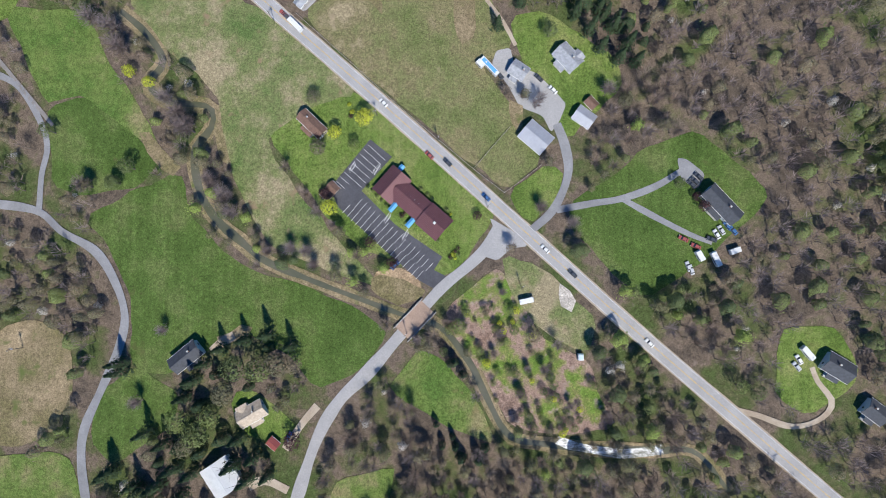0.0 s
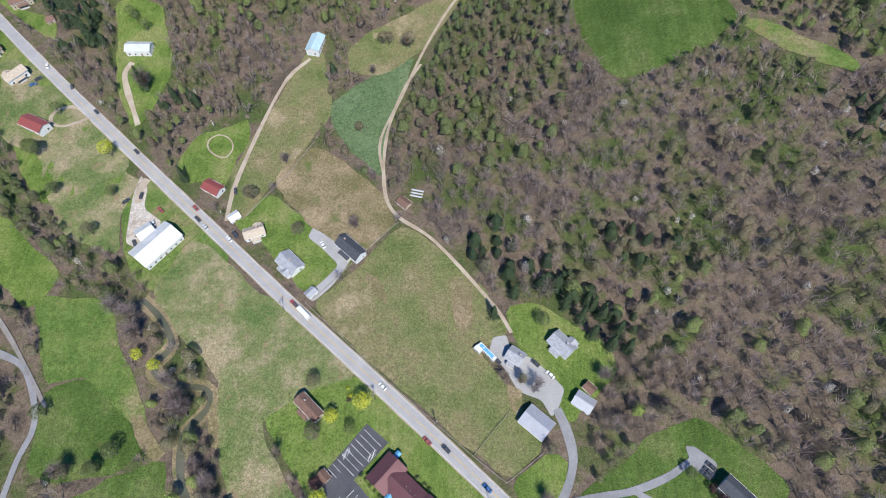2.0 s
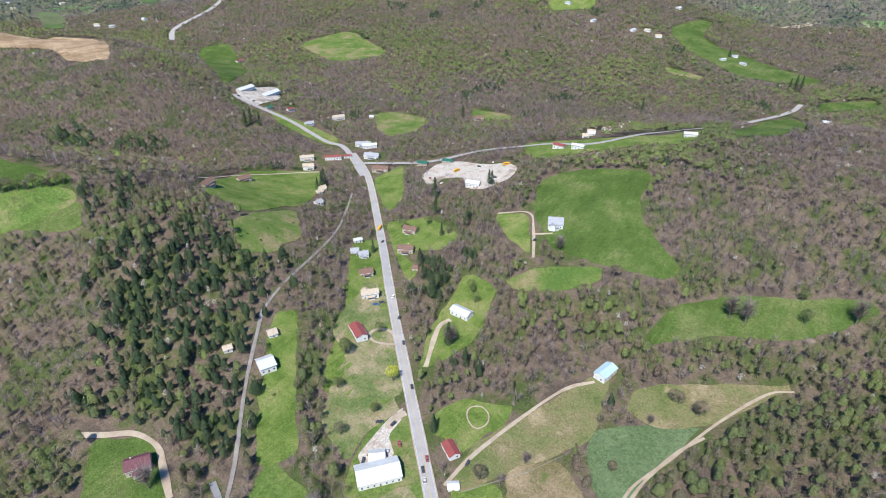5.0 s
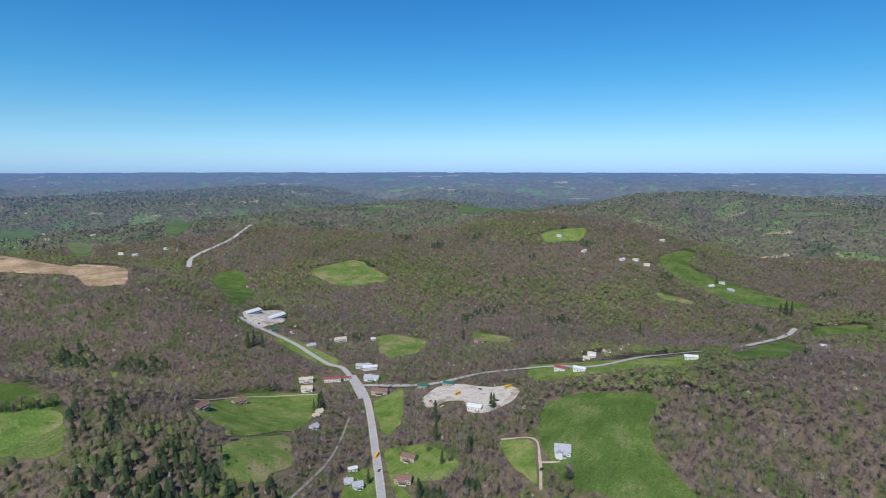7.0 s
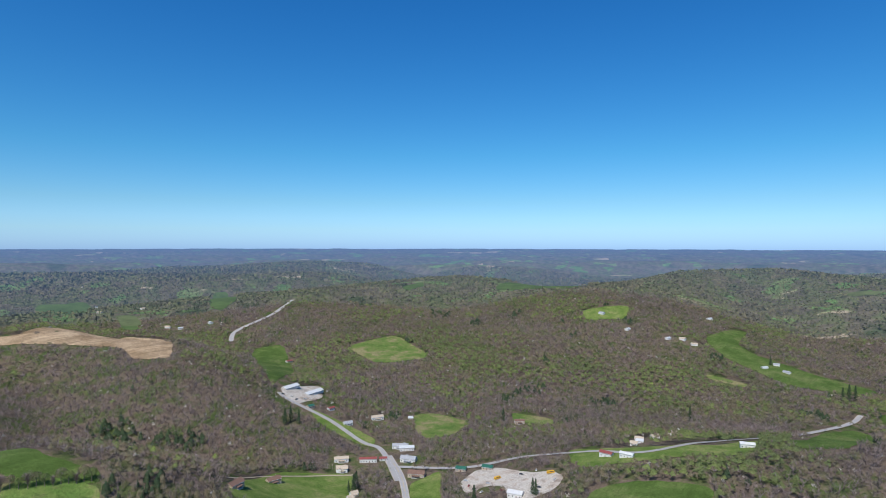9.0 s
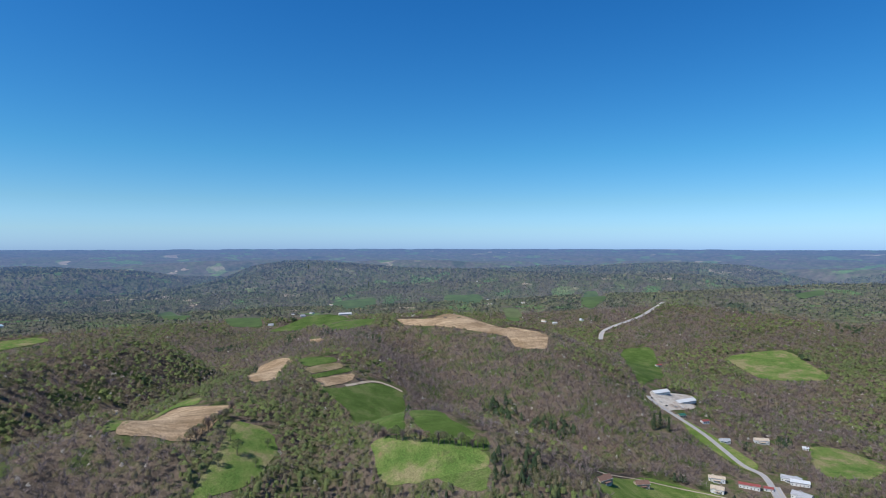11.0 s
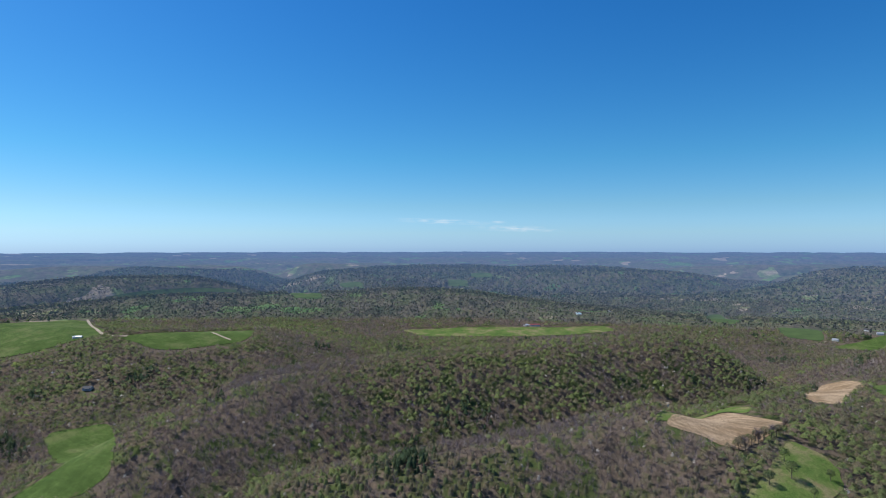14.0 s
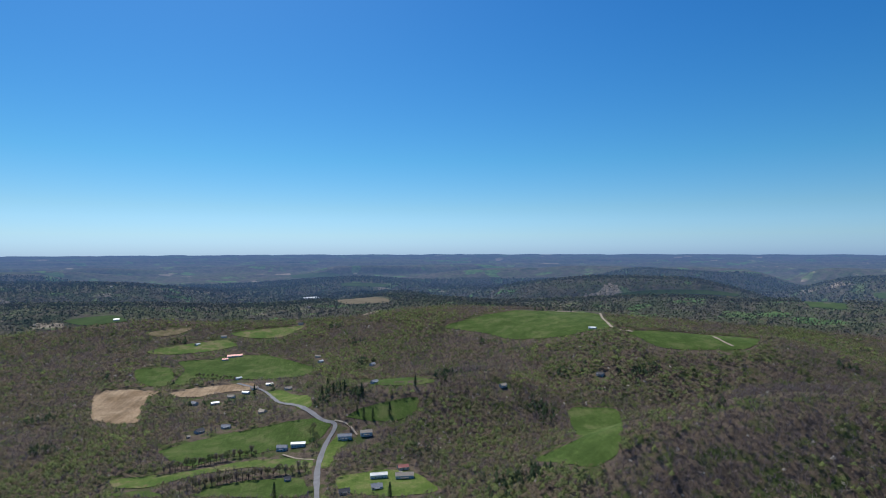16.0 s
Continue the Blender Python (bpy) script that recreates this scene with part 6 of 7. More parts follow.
# ---- single trees ----
def tree_mesh(kind, tall, wide, seed):
    """Leaves and twigs of one crown, as loose sprays over lumpy boughs."""
    g = np.random.default_rng(seed)
    per = {"pine": 620, "bare": 120, "purple": 420}.get(kind, 620)
    lobes = 7
    lo = g.normal(0, 1, (lobes, 3))
    lo /= np.linalg.norm(lo, axis=1, keepdims=True)
    lo[:, 2] = np.abs(lo[:, 2])
    if kind == "pine":
        z = g.uniform(0.08, 1, per)
        ang = g.uniform(0, 6.283, per)
        tier = 0.75 + 0.25 * np.sin(z * 40)
        rad = wide * (1.04 - z) * g.uniform(0.45, 1, per) * tier
        c = np.stack([rad * np.cos(ang), rad * np.sin(ang), z * tall], 1)
        out = np.stack([np.cos(ang), np.sin(ang), np.full(per, 0.6)], 1)
        size = wide * 0.15
    else:
        d = g.normal(0, 1, (per, 3))
        d /= np.linalg.norm(d, axis=1, keepdims=True)
        d[:, 2] = np.where(d[:, 2] < -0.45, -d[:, 2], d[:, 2])
        bulge = 0.72 + 0.33 * np.max(d @ lo.T, axis=1) ** 2
        r = g.uniform(0.5, 1.0, per) ** 0.6 * bulge
        c = np.stack([d[:, 0] * r * wide, d[:, 1] * r * wide, tall * 0.6 + d[:, 2] * r * tall * 0.4], 1)
        out = d
        size = wide * (0.12 if kind != "bare" else 0.08)
    t = g.normal(0, 1, (per, 3, 3))
    t -= 0.75 * np.sum(t * out[:, None, :], -1, keepdims=True) * out[:, None, :]
    t /= np.linalg.norm(t, axis=-1, keepdims=True)
    v = (c[:, None, :] + t * size).reshape(-1, 3)
    if kind in ("bare", "purple"):
        n = 240 if kind == "bare" else 40
        ang = g.uniform(0, 6.283, n)
        low = g.uniform(0.25, 0.8, n) * tall
        rad = wide * g.uniform(0.5, 1.1, n)
        a = np.stack([0.15 * rad * np.cos(ang), 0.15 * rad * np.sin(ang), low], 1)
        a2 = ang + g.normal(0, 0.35, n)
        e = np.stack([rad * np.cos(a2), rad * np.sin(a2), np.minimum(low + g.uniform(0.1, 0.4, n) * tall, tall)], 1)
        w = np.stack([-np.sin(ang), np.cos(ang), g.normal(0, 0.5, n)], 1) * g.uniform(0.04, 0.12, (n, 1)) * wide / 4
        v = np.concatenate([v, np.stack([a - w, a + w, e], 1).reshape(-1, 3)])
    tone = np.full(len(v), g.uniform(0.2, 0.9))
    return mesh_from("crown", v, np.arange(len(v)).reshape(-1, 3), LEAF[kind], tone)


def trunk_mesh(tall, girth):
    bm = bmesh.new()
    rings = []
    for z, r in ((-0.3, 1.3), (0.5, 1.0), (tall * 0.45, 0.75), (tall * 0.8, 0.25)):
        rings.append([bm.verts.new((girth * r * math.cos(k), girth * r * math.sin(k), z)) for k in np.arange(6) * math.pi / 3])
    for a, b in zip(rings, rings[1:]):
        for k in range(6):
            bm.faces.new([a[k], a[(k + 1) % 6], b[(k + 1) % 6], b[k]])
    for k in range(6):
        ang, z = k * 1.9, tall * (0.32 + 0.06 * k)
        tip = Vector((math.cos(ang) * tall * 0.28, math.sin(ang) * tall * 0.28, z + tall * 0.25))
        s = [bm.verts.new((math.cos(ang + d) * girth * 0.5, math.sin(ang + d) * girth * 0.5, z + u)) for d, u in ((-1, 0), (1, 0), (0, girth))]
        e = bm.verts.new(tip)
        for i in range(3):
            bm.faces.new([s[i], s[(i + 1) % 3], e])
    me = bpy.data.meshes.new("trunk")
    bm.to_mesh(me)
    bm.free()
    me.materials.append(BARK)
    return me


TREE_WORDS = {"fresh": "bright green leafing tree on grass", "bud": "olive budding tree standing in the open", "yellow": "yellow-green spring tree on grass", "purple": "dark purple-leaved ornamental tree",
              "pine": "tall dark evergreen tree", "bare": "bare grey tree with spreading twigs", "bloom": "pale blossoming tree"}
MODELS = {}


def tree(x, y, kind, wide):
    CLEARINGS.append((x, y, wide * 0.9))
    key = (kind, int(abs(x) + abs(y)) % 4)
    variant = key[1]
    m = Matrix.Translation(Vector(spot(x, y))) @ pose(0, 0, 0, 0, 0, (x * 37 + y * 91) % 360) @ Matrix.Scale(wide / 4.0 * float(drawn_in(math.hypot(x, y))), 4)
    if key not in MODELS:
        tall = {"pine": 13.0, "purple": 7.5, "bloom": 6.5}.get(kind, 10.5)
        root = new("evergreen_tree" if kind == "pine" else "tree")
        tagged(root, TREE_WORDS[kind], "tree", "single trees")
        for nm, me in (("trunk", trunk_mesh(tall, 0.28)), ("crown", tree_mesh(kind, tall, 4.0, variant * 13 + len(kind)))):
            part = new(nm, me)
            part.parent = root
        MODELS[key] = root
        root.matrix_basis = m
        return
    made = copy_thing(MODELS[key], Matrix())
    made.matrix_basis = m


tree(-43.4, 71.1, "yellow", 4.6)
tree(-57.2, 64.9, "yellow", 3.6)
tree(-64.6, 57.5, "bud", 4.4)
tree(-48.7, 59.2, "fresh", 3.2)
tree(-67.5, 81.3, "bud", 3.6)
tree(-59.3, 30.4, "yellow", 4.4)
tree(-41.3, 14.6, "purple", 3.2)
tree(-31.0, 4.9, "purple", 3.4)
tree(7.9, 26.7, "purple", 2.6)
tree(-64.9, 64.1, "purple", 3)
tree(-62.3, 37.0, "purple", 3.4)
tree(17.2, 113.6, "pine", 4.5)
tree(40.5, 109.5, "fresh", 4)
tree(-154.6, -44.3, "pine", 5.5)
tree(-158.1, -89.7, "pine", 5.5)
tree(-191.4, 66.8, "fresh", 4)
tree(-154.0, 94.0, "yellow", 3.6)
tree(-144.4, 89.3, "yellow", 3.4)
tree(-172.9, 40.9, "bud", 4)
tree(-159.9, 42.5, "fresh", 4)
tree(-75.9, -74.9, "purple", 5)
tree(-146.8, -58.0, "bare", 4)
tree(-136.0, -25.3, "bare", 3.4)
tree(97.1, 41.0, "fresh", 3)
tree(108.1, 30.7, "purple", 3.4)
tree(105.2, 35.0, "purple", 2.6)
tree(36.4, 30.0, "bare", 4)
tree(50.5, 23.4, "bare", 4)
tree(68.4, 110.9, "pine", 5)
tree(64.7, 116.2, "pine", 5)
tree(-77.4, 12.0, "bare", 4)
tree(-70.0, 10.7, "bare", 4)
tree(-88.0, 10.7, "bare", 3.6)
tree(-66.8, 4.1, "bare", 4)
tree(-0.8, -23.1, "fresh", 4)
tree(-3.9, -24.4, "fresh", 3.5)
tree(32.2, -26.9, "bud", 4.5)
tree(-113.8, 41.2, "bare", 4)
tree(-107.0, 35.9, "bare", 4)
tree(-125.1, 70.8, "bare", 4)
tree(-129.1, 69.4, "bare", 4)
tree(73.5, 77.4, "bud", 4)
tree(66.0, 82.7, "bare", 4.5)
tree(122.3, -49.0, "fresh", 4)
tree(129.6, -51.4, "fresh", 4)
tree(-19.4, -29.6, "bare", 3.5)
tree(-7.8, -34.7, "fresh", 2.5)
tree(-203.0, 217.7, "yellow", 5)
tree(-194.5, 189.6, "fresh", 2.8)
tree(-115.7, 187.4, "bare", 4)
tree(-55.1, 166.9, "bare", 4)
tree(-98.8, 211.5, "bare", 3.5)
tree(-57.9, 235.0, "bud", 3)
tree(-193.3, 269.1, "bare", 7)
tree(-155.3, 199.4, "pine", 4)
tree(-245.8, 217.2, "fresh", 5)
tree(-226.2, 192.7, "fresh", 3)
tree(-43.1, 304.6, "bud", 4)
tree(-32.0, 302.1, "bare", 4)
tree(-240.9, 311.0, "pine", 6)
tree(-213.8, 327.9, "fresh", 3)
tree(-318.6, 417.7, "pine", 6)
tree(-288.1, 386.3, "pine", 4)
tree(-275.3, 409.0, "pine", 5)
tree(-330.8, 381.6, "fresh", 4.5)
tree(-194.4, 269.2, "bare", 6)
tree(-305.8, 260.5, "pine", 4)
tree(-322.3, 329.5, "pine", 4)
tree(-484.7, 421.3, "pine", 5)
tree(-477.0, 405.4, "pine", 4)
tree(-243.0, 249.3, "fresh", 4)
tree(-249.1, 219.6, "fresh", 4)
tree(-52.3, 279.6, "bare", 3)
tree(-57.5, 234.5, "bud", 3)
tree(-46.9, 304.8, "bud", 4)
tree(-29.9, 301.8, "bud", 5)
tree(-39.3, 399.4, "bare", 8)
tree(-28.6, 400.5, "bare", 8)
tree(34.7, 436.4, "bare", 8)
tree(6.0, 420.9, "fresh", 5)
tree(-216.7, 330.3, "fresh", 4)
tree(-238.3, 308.0, "pine", 7)
tree(-253.4, 75.4, "bare", 7)
tree(-0.1, 442.3, "fresh", 4)
tree(-178.4, 405.7, "bare", 6)
tree(-313.3, 398.0, "fresh", 4)
tree(-283.8, 390.9, "bud", 3.5)
tree(-587.4, -55.9, "fresh", 5)
tree(-564.3, -48.2, "fresh", 6)
tree(-588.3, -22.1, "fresh", 4)
tree(-551.6, -31.2, "fresh", 3.5)
tree(-554.4, -13.0, "bud", 4)
tree(-544.5, -62.4, "fresh", 5)
tree(-3289.8, 91.6, "pine", 8)
tree(-2767.7, 354.0, "pine", 9)
tree(-4.8, -863.3, "pine", 5)
tree(-17.8, -860.6, "pine", 5)
tree(5.1, -876.6, "pine", 4)
tree(93.8, -660.0, "pine", 5)
tree(-31.3, -637.2, "pine", 5)
tree(68.6, -831.3, "fresh", 6)
tree(59.5, -813.3, "fresh", 5)
tree(65.7, -845.1, "bud", 5)
tree(14.4, -840.2, "fresh", 4)
tree(42.2, -934.6, "pine", 6)
tree(59.8, -938.4, "pine", 6)
tree(24.7, -933.8, "pine", 6)
tree(-42.9, -868.6, "pine", 6)
tree(-87.4, -940.4, "pine", 6)
tree(53.4, -981.7, "pine", 6)
tree(-1.7, -917.9, "pine", 6)
tree(192.8, -1111.3, "pine", 6)
tree(167.3, -1142.4, "fresh", 5)
tree(-344.2, 450.3, "pine", 7)
tree(-481.0, 419.9, "pine", 6)
tree(-472.9, 408.8, "pine", 6)
tree(-685.4, 478.6, "pine", 7)
tree(-681.2, 466.6, "pine", 7)
tree(-676.1, 485.5, "pine", 6)
tree(-507.3, 736.2, "pine", 6)
tree(-288.1, 911.8, "pine", 7)
tree(-118.5, 1196.9, "pine", 8)
tree(-109.7, 1196.0, "pine", 8)
tree(-125.8, 1183.0, "pine", 7)
tree(-261.7, 1321.3, "pine", 6)
tree(-298.7, 489.0, "pine", 5)
tree(-303.1, 490.8, "pine", 5)
tree(235.1, -746.7, "bare", 3.6)
tree(229.5, -749.6, "bud", 5.1)
tree(223.1, -749.7, "fresh", 4.5)
tree(217.9, -756.6, "bare", 3.9)
tree(211.9, -758.9, "bud", 5.4)
tree(205.6, -760.1, "fresh", 4.8)
tree(200.0, -766.9, "bare", 4.2)
tree(193.5, -768.0, "bud", 3.6)
tree(187.5, -771.3, "fresh", 5.1)
tree(181.8, -778.6, "bare", 4.5)
tree(175.1, -779.6, "bud", 3.9)
tree(168.4, -780.4, "fresh", 5.4)
tree(162.7, -790.0, "bare", 4.8)
tree(155.7, -790.2, "bud", 4.2)
tree(148.8, -791.0, "fresh", 3.6)
tree(142.1, -797.6, "bare", 5.1)
tree(193.5, -690.5, "bare", 3.6)
tree(187.0, -691.2, "bud", 5.1)
tree(180.4, -691.9, "bare", 4.5)
tree(175.1, -697.0, "bud", 3.9)
tree(168.6, -698.1, "bare", 5.4)
tree(161.6, -697.0, "bud", 4.8)
tree(156.0, -702.6, "bare", 4.2)
tree(149.2, -703.0, "bud", 3.6)
tree(142.5, -703.9, "bare", 5.1)
tree(136.6, -709.3, "bud", 4.5)
tree(129.5, -708.5, "bare", 3.9)
tree(122.6, -709.2, "bud", 5.4)
tree(116.4, -714.5, "bare", 4.8)
tree(109.5, -715.6, "bud", 4.2)
tree(102.5, -716.1, "bare", 3.6)
tree(95.8, -720.3, "bud", 5.1)
tree(88.6, -720.6, "bare", 4.5)
tree(81.5, -721.5, "bud", 3.9)
tree(74.8, -727.0, "bare", 5.4)
tree(66.6, -726.2, "bud", 4.8)
tree(-578.5, 76.7, "bud", 3.6)
tree(-572.7, 82.1, "fresh", 5.1)
tree(-566.8, 87.2, "bare", 4.5)
tree(-563.7, 93.3, "bud", 3.9)
tree(-559.9, 98.5, "fresh", 5.4)
tree(-556.4, 103.8, "bare", 4.8)
tree(-554.8, 109.8, "bud", 4.2)
tree(-551.3, 114.9, "fresh", 3.6)
tree(-547.7, 119.9, "bare", 5.1)
tree(-546.0, 125.6, "bud", 4.5)
tree(-541.9, 130.2, "fresh", 3.9)
tree(-538.6, 135.4, "bare", 5.4)
tree(-536.8, 140.5, "bud", 4.8)
tree(-533.1, 145.0, "fresh", 4.2)
tree(-529.3, 149.8, "bare", 3.6)
tree(-527.9, 154.7, "bud", 5.1)
tree(-524.1, 158.9, "fresh", 4.5)
tree(-520.2, 163.3, "bare", 3.9)
tree(-519.1, 168.2, "bud", 5.4)
tree(-515.6, 172.6, "fresh", 4.8)
tree(-566.7, -92.9, "bare", 4)
tree(-574.1, -89.5, "bud", 5.7)
tree(-581.6, -85.5, "bare", 5)
tree(-594.4, -82.1, "bud", 4.3)
tree(-604.3, -78.1, "bare", 6)
tree(-616.1, -74.2, "bud", 5.3)
tree(-631.3, -70.5, "bare", 4.7)
tree(-642.1, -66.1, "bud", 4)
tree(-653.1, -61.5, "bare", 5.7)
tree(-670.5, -57.3, "bud", 5)
tree(11.8, -39.8, "yellow", 2.5)
tree(30.1, -42.5, "bare", 2.5)
tree(29.7, -61.6, "fresh", 1.8)
tree(53.4, -60.4, "yellow", 1.9)
tree(48.5, -64.7, "bud", 2.3)
tree(26.4, -53.5, "bare", 3.1)
tree(65.0, -64.6, "fresh", 1.3)
tree(45.0, -57.2, "fresh", 1.6)
tree(32.7, -27.6, "yellow", 1.9)
tree(25.1, -16.1, "yellow", 2.2)
tree(64.5, -62.8, "bare", 3.4)
tree(37.2, -52.4, "fresh", 2.1)
tree(3.1, -35.2, "bud", 2.6)
tree(16.2, -56.6, "fresh", 1.4)
tree(39.9, -55.9, "fresh", 2.2)
tree(24.9, -44.8, "fresh", 2.2)
tree(60.1, -49.7, "fresh", 2.1)
tree(26.7, -53.0, "fresh", 2.5)
tree(16.8, -24.1, "fresh", 1.8)
tree(40.8, -46.2, "fresh", 2.1)
tree(19.1, -25.4, "yellow", 2.1)
tree(15.0, -35.7, "bare", 2.6)
tree(45.2, -71.1, "yellow", 2.1)
tree(16.5, -44.1, "fresh", 1.7)
tree(17.6, -26.4, "bare", 2.8)
tree(32.1, -47.8, "yellow", 1.5)
tree(8.0, -31.6, "bud", 1.3)
tree(39.6, -69.9, "bud", 2.4)
tree(27.1, -63.1, "fresh", 1.3)
tree(41.1, -42.9, "fresh", 1.6)
tree(20.1, -30.0, "fresh", 2)
tree(8.8, -34.7, "fresh", 2.4)
tree(66.2, -68.1, "fresh", 1.2)
tree(28.7, -55.5, "bud", 1.9)
tree(15.8, -24.4, "fresh", 2.4)
tree(2.6, -17.2, "fresh", 2.5)
tree(46.7, -68.0, "fresh", 2)
tree(6.7, -21.3, "bud", 1.2)
tree(35.1, -59.8, "fresh", 1.7)
tree(8.8, -39.0, "fresh", 1.4)
tree(11.9, -19.2, "fresh", 1.4)
tree(41.1, -37.8, "fresh", 1.9)
tree(17.8, -22.3, "yellow", 1.7)
tree(23.5, -21.5, "yellow", 1.5)
tree(18.9, -7.8, "bare", 2.5)
tree(48.8, -58.4, "bare", 2.7)
tree(22.1, -44.3, "fresh", 2)
tree(41.7, -55.9, "yellow", 1.8)
tree(12.4, -39.3, "bud", 2)
tree(36.3, -64.1, "fresh", 1.8)
tree(44.2, -65.3, "fresh", 1.7)
tree(1.8, -22.6, "bare", 2.6)
tree(58.3, -49.2, "fresh", 2.2)
tree(15.5, -21.3, "fresh", 1.3)
tree(50.8, -68.7, "fresh", 2)
tree(47.2, -69.5, "yellow", 1.7)
tree(24.0, -25.1, "fresh", 2.6)
tree(22.5, -16.4, "fresh", 2.4)
tree(37.2, -42.4, "bare", 3.4)
tree(5.4, -29.0, "fresh", 1.4)
tree(31.9, -35.1, "bud", 1.9)
tree(27.4, -53.0, "fresh", 1.4)
tree(33.0, -68.9, "fresh", 2.2)
tree(14.2, -15.1, "fresh", 1.6)
tree(30.5, -63.6, "fresh", 2.6)
tree(30.3, -43.8, "fresh", 2)
tree(53.3, -64.9, "fresh", 1.9)
tree(11.1, -16.4, "bud", 2.3)
tree(41.3, -49.6, "fresh", 2.5)
tree(17.8, -30.5, "bud", 2.3)
tree(2.6, -18.5, "yellow", 1.3)
tree(28.2, -54.0, "yellow", 1.2)
tree(19.3, -31.5, "fresh", 1.3)
tree(43.0, -54.4, "fresh", 1.7)
tree(14.6, -49.0, "fresh", 1.8)

tree(-154.9, -40.5, "pine", 5.5)
tree(-121, -47.6, "pine", 5.5)
tree(-125.2, -55.9, "pine", 5)
tree(-115.9, -40.4, "pine", 5)
tree(-108.5, -33.8, "pine", 5)
tree(-98.1, -29.9, "pine", 5)
tree(-87.6, -27.3, "pine", 5.5)
tree(-77, -32.4, "pine", 5)
tree(-141.9, -71.3, "pine", 5.5)
tree(-133.9, -76.5, "pine", 5)
tree(-156.9, -87.9, "pine", 5.5)
tree(-146.3, -94.2, "pine", 5)
tree(-135.9, -94.2, "pine", 6)
tree(-125.5, -99.3, "pine", 5.5)
tree(-120.5, -89.1, "pine", 5.5)
tree(-128.4, -86.6, "pine", 6)
tree(-100, -73.8, "pine", 5.5)
tree(-102.4, -85.3, "pine", 6)
tree(-92.1, -81.4, "pine", 6)
tree(-95.8, -91.6, "pine", 6)
tree(-86.7, -90.3, "pine", 5)
tree(-100.5, -41.6, "fresh", 6.5)
tree(-89.9, -42.8, "fresh", 6.5)
tree(-105.6, -53.2, "bud", 6)
tree(-82.1, -40.2, "bud", 6)
tree(-126.3, -64.9, "fresh", 6)
tree(-117.1, -71.3, "fresh", 6.5)
tree(-122.2, -76.4, "bud", 5.5)
tree(-111.9, -63.5, "fresh", 5.5)
tree(-75.6, -40.2, "bud", 5)
tree(58.4, 110.2, "pine", 5.5)
tree(68.5, 112.3, "pine", 5.5)
tree(63.5, 102.2, "pine", 5)
tree(74.8, 103, "pine", 5.5)
tree(78.6, 95.2, "pine", 5)
tree(71, 96.7, "pine", 5)
tree(52.1, 118.2, "pine", 5)
tree(62.2, 118.9, "pine", 5)
tree(27.7, 123.9, "pine", 5)
tree(-176.5, 125.6, "fresh", 4.5)
tree(-171.1, 118.8, "bare", 6)
tree(-161.4, 114.6, "bare", 6)
tree(-157.1, 105, "bare", 6)
tree(-129.3, 73.5, "bare", 6)
tree(-125.1, 66.8, "bare", 6.5)
tree(-136.2, 81.7, "bare", 5)
tree(-153.2, 49.5, "fresh", 4.5)
tree(-173.3, 41.5, "bare", 5)
tree(-159.8, 42.8, "fresh", 3.5)
tree(-108.5, 37.2, "bare", 5)
tree(-104.2, 27.9, "bare", 5)
tree(-115.2, 43.9, "bare", 4.5)
tree(-194.9, 269.3, "pine", 6)
tree(-114.1, 186.8, "bud", 4.5)
tree(-239, 307.4, "pine", 6.5)
tree(-156.2, 201.1, "pine", 4)
tree(-194.5, 190.9, "fresh", 3)
tree(-244.7, 217.2, "fresh", 5)
tree(-198.3, 164.3, "bud", 4)
tree(-172.5, 257.9, "pine", 5)
tree(-275.2, 337.5, "pine", 5.5)
tree(-260.7, 323.3, "pine", 5)
tree(-256.5, 334.4, "pine", 5.5)
tree(-242.3, 321.8, "pine", 5)
tree(-204.8, 318.9, "fresh", 4)
tree(-227.1, 190.7, "fresh", 3.5)
tree(-85.3, 163.7, "bud", 4)


def hedgerow(ax, ay, bx, by, count):
    """A row of budding trees between two fields."""
    for k in range(count):
        x, y = ax + (bx - ax) * (k + 0.5) / count, ay + (by - ay) * (k + 0.5) / count
        tree(x + math.sin(k * 7.1) * 2, y + math.cos(k * 5.3) * 2, "bud" if k % 3 else "fresh", 3.2 + (k * 37 % 10) * 0.12)


hedgerow(240.5, -753.3, 134.4, -793.8, 14)
hedgerow(206.2, -673, 137.5, -716.7, 10)
hedgerow(137.5, -716.7, 60.7, -718.2, 9)
hedgerow(330.5, -1239, 243.6, -1215.4, 11)
hedgerow(-575.4, -97.1, -649.9, -58.3, 10)


def shrub(x, y, kind):
    """A low round bush, leaves only."""
    m = Matrix.Translation(Vector(spot(x, y))) @ pose(0, 0, 0, 0, 0, (x * 53 + y * 17) % 360) @ Matrix.Scale(0.8 + (x * 7 + y * 3) % 0.5, 4)
    if ("shrub", kind) not in MODELS:
        root = new("shrub")
        tagged(root, {"yellow": "yellow-green rounded garden shrub", "purple": "dark purple rounded garden shrub", "pine": "dark clipped evergreen shrub"}.get(kind, "green rounded garden shrub") + " in a planting bed", "shrub", "garden shrubs")
        for nm, me in (("stem", trunk_mesh(1.2, 0.07)), ("leaves", tree_mesh(kind if kind != "pine" else "fresh", 1.7, 1.15, 3))):
            part = new(nm, me)
            part.parent = root
        if kind == "pine":
            part.data.materials[0] = LEAF["pine"]
        MODELS[("shrub", kind)] = root
        root.matrix_basis = m
        return
    copy_thing(MODELS[("shrub", kind)], Matrix()).matrix_basis = m


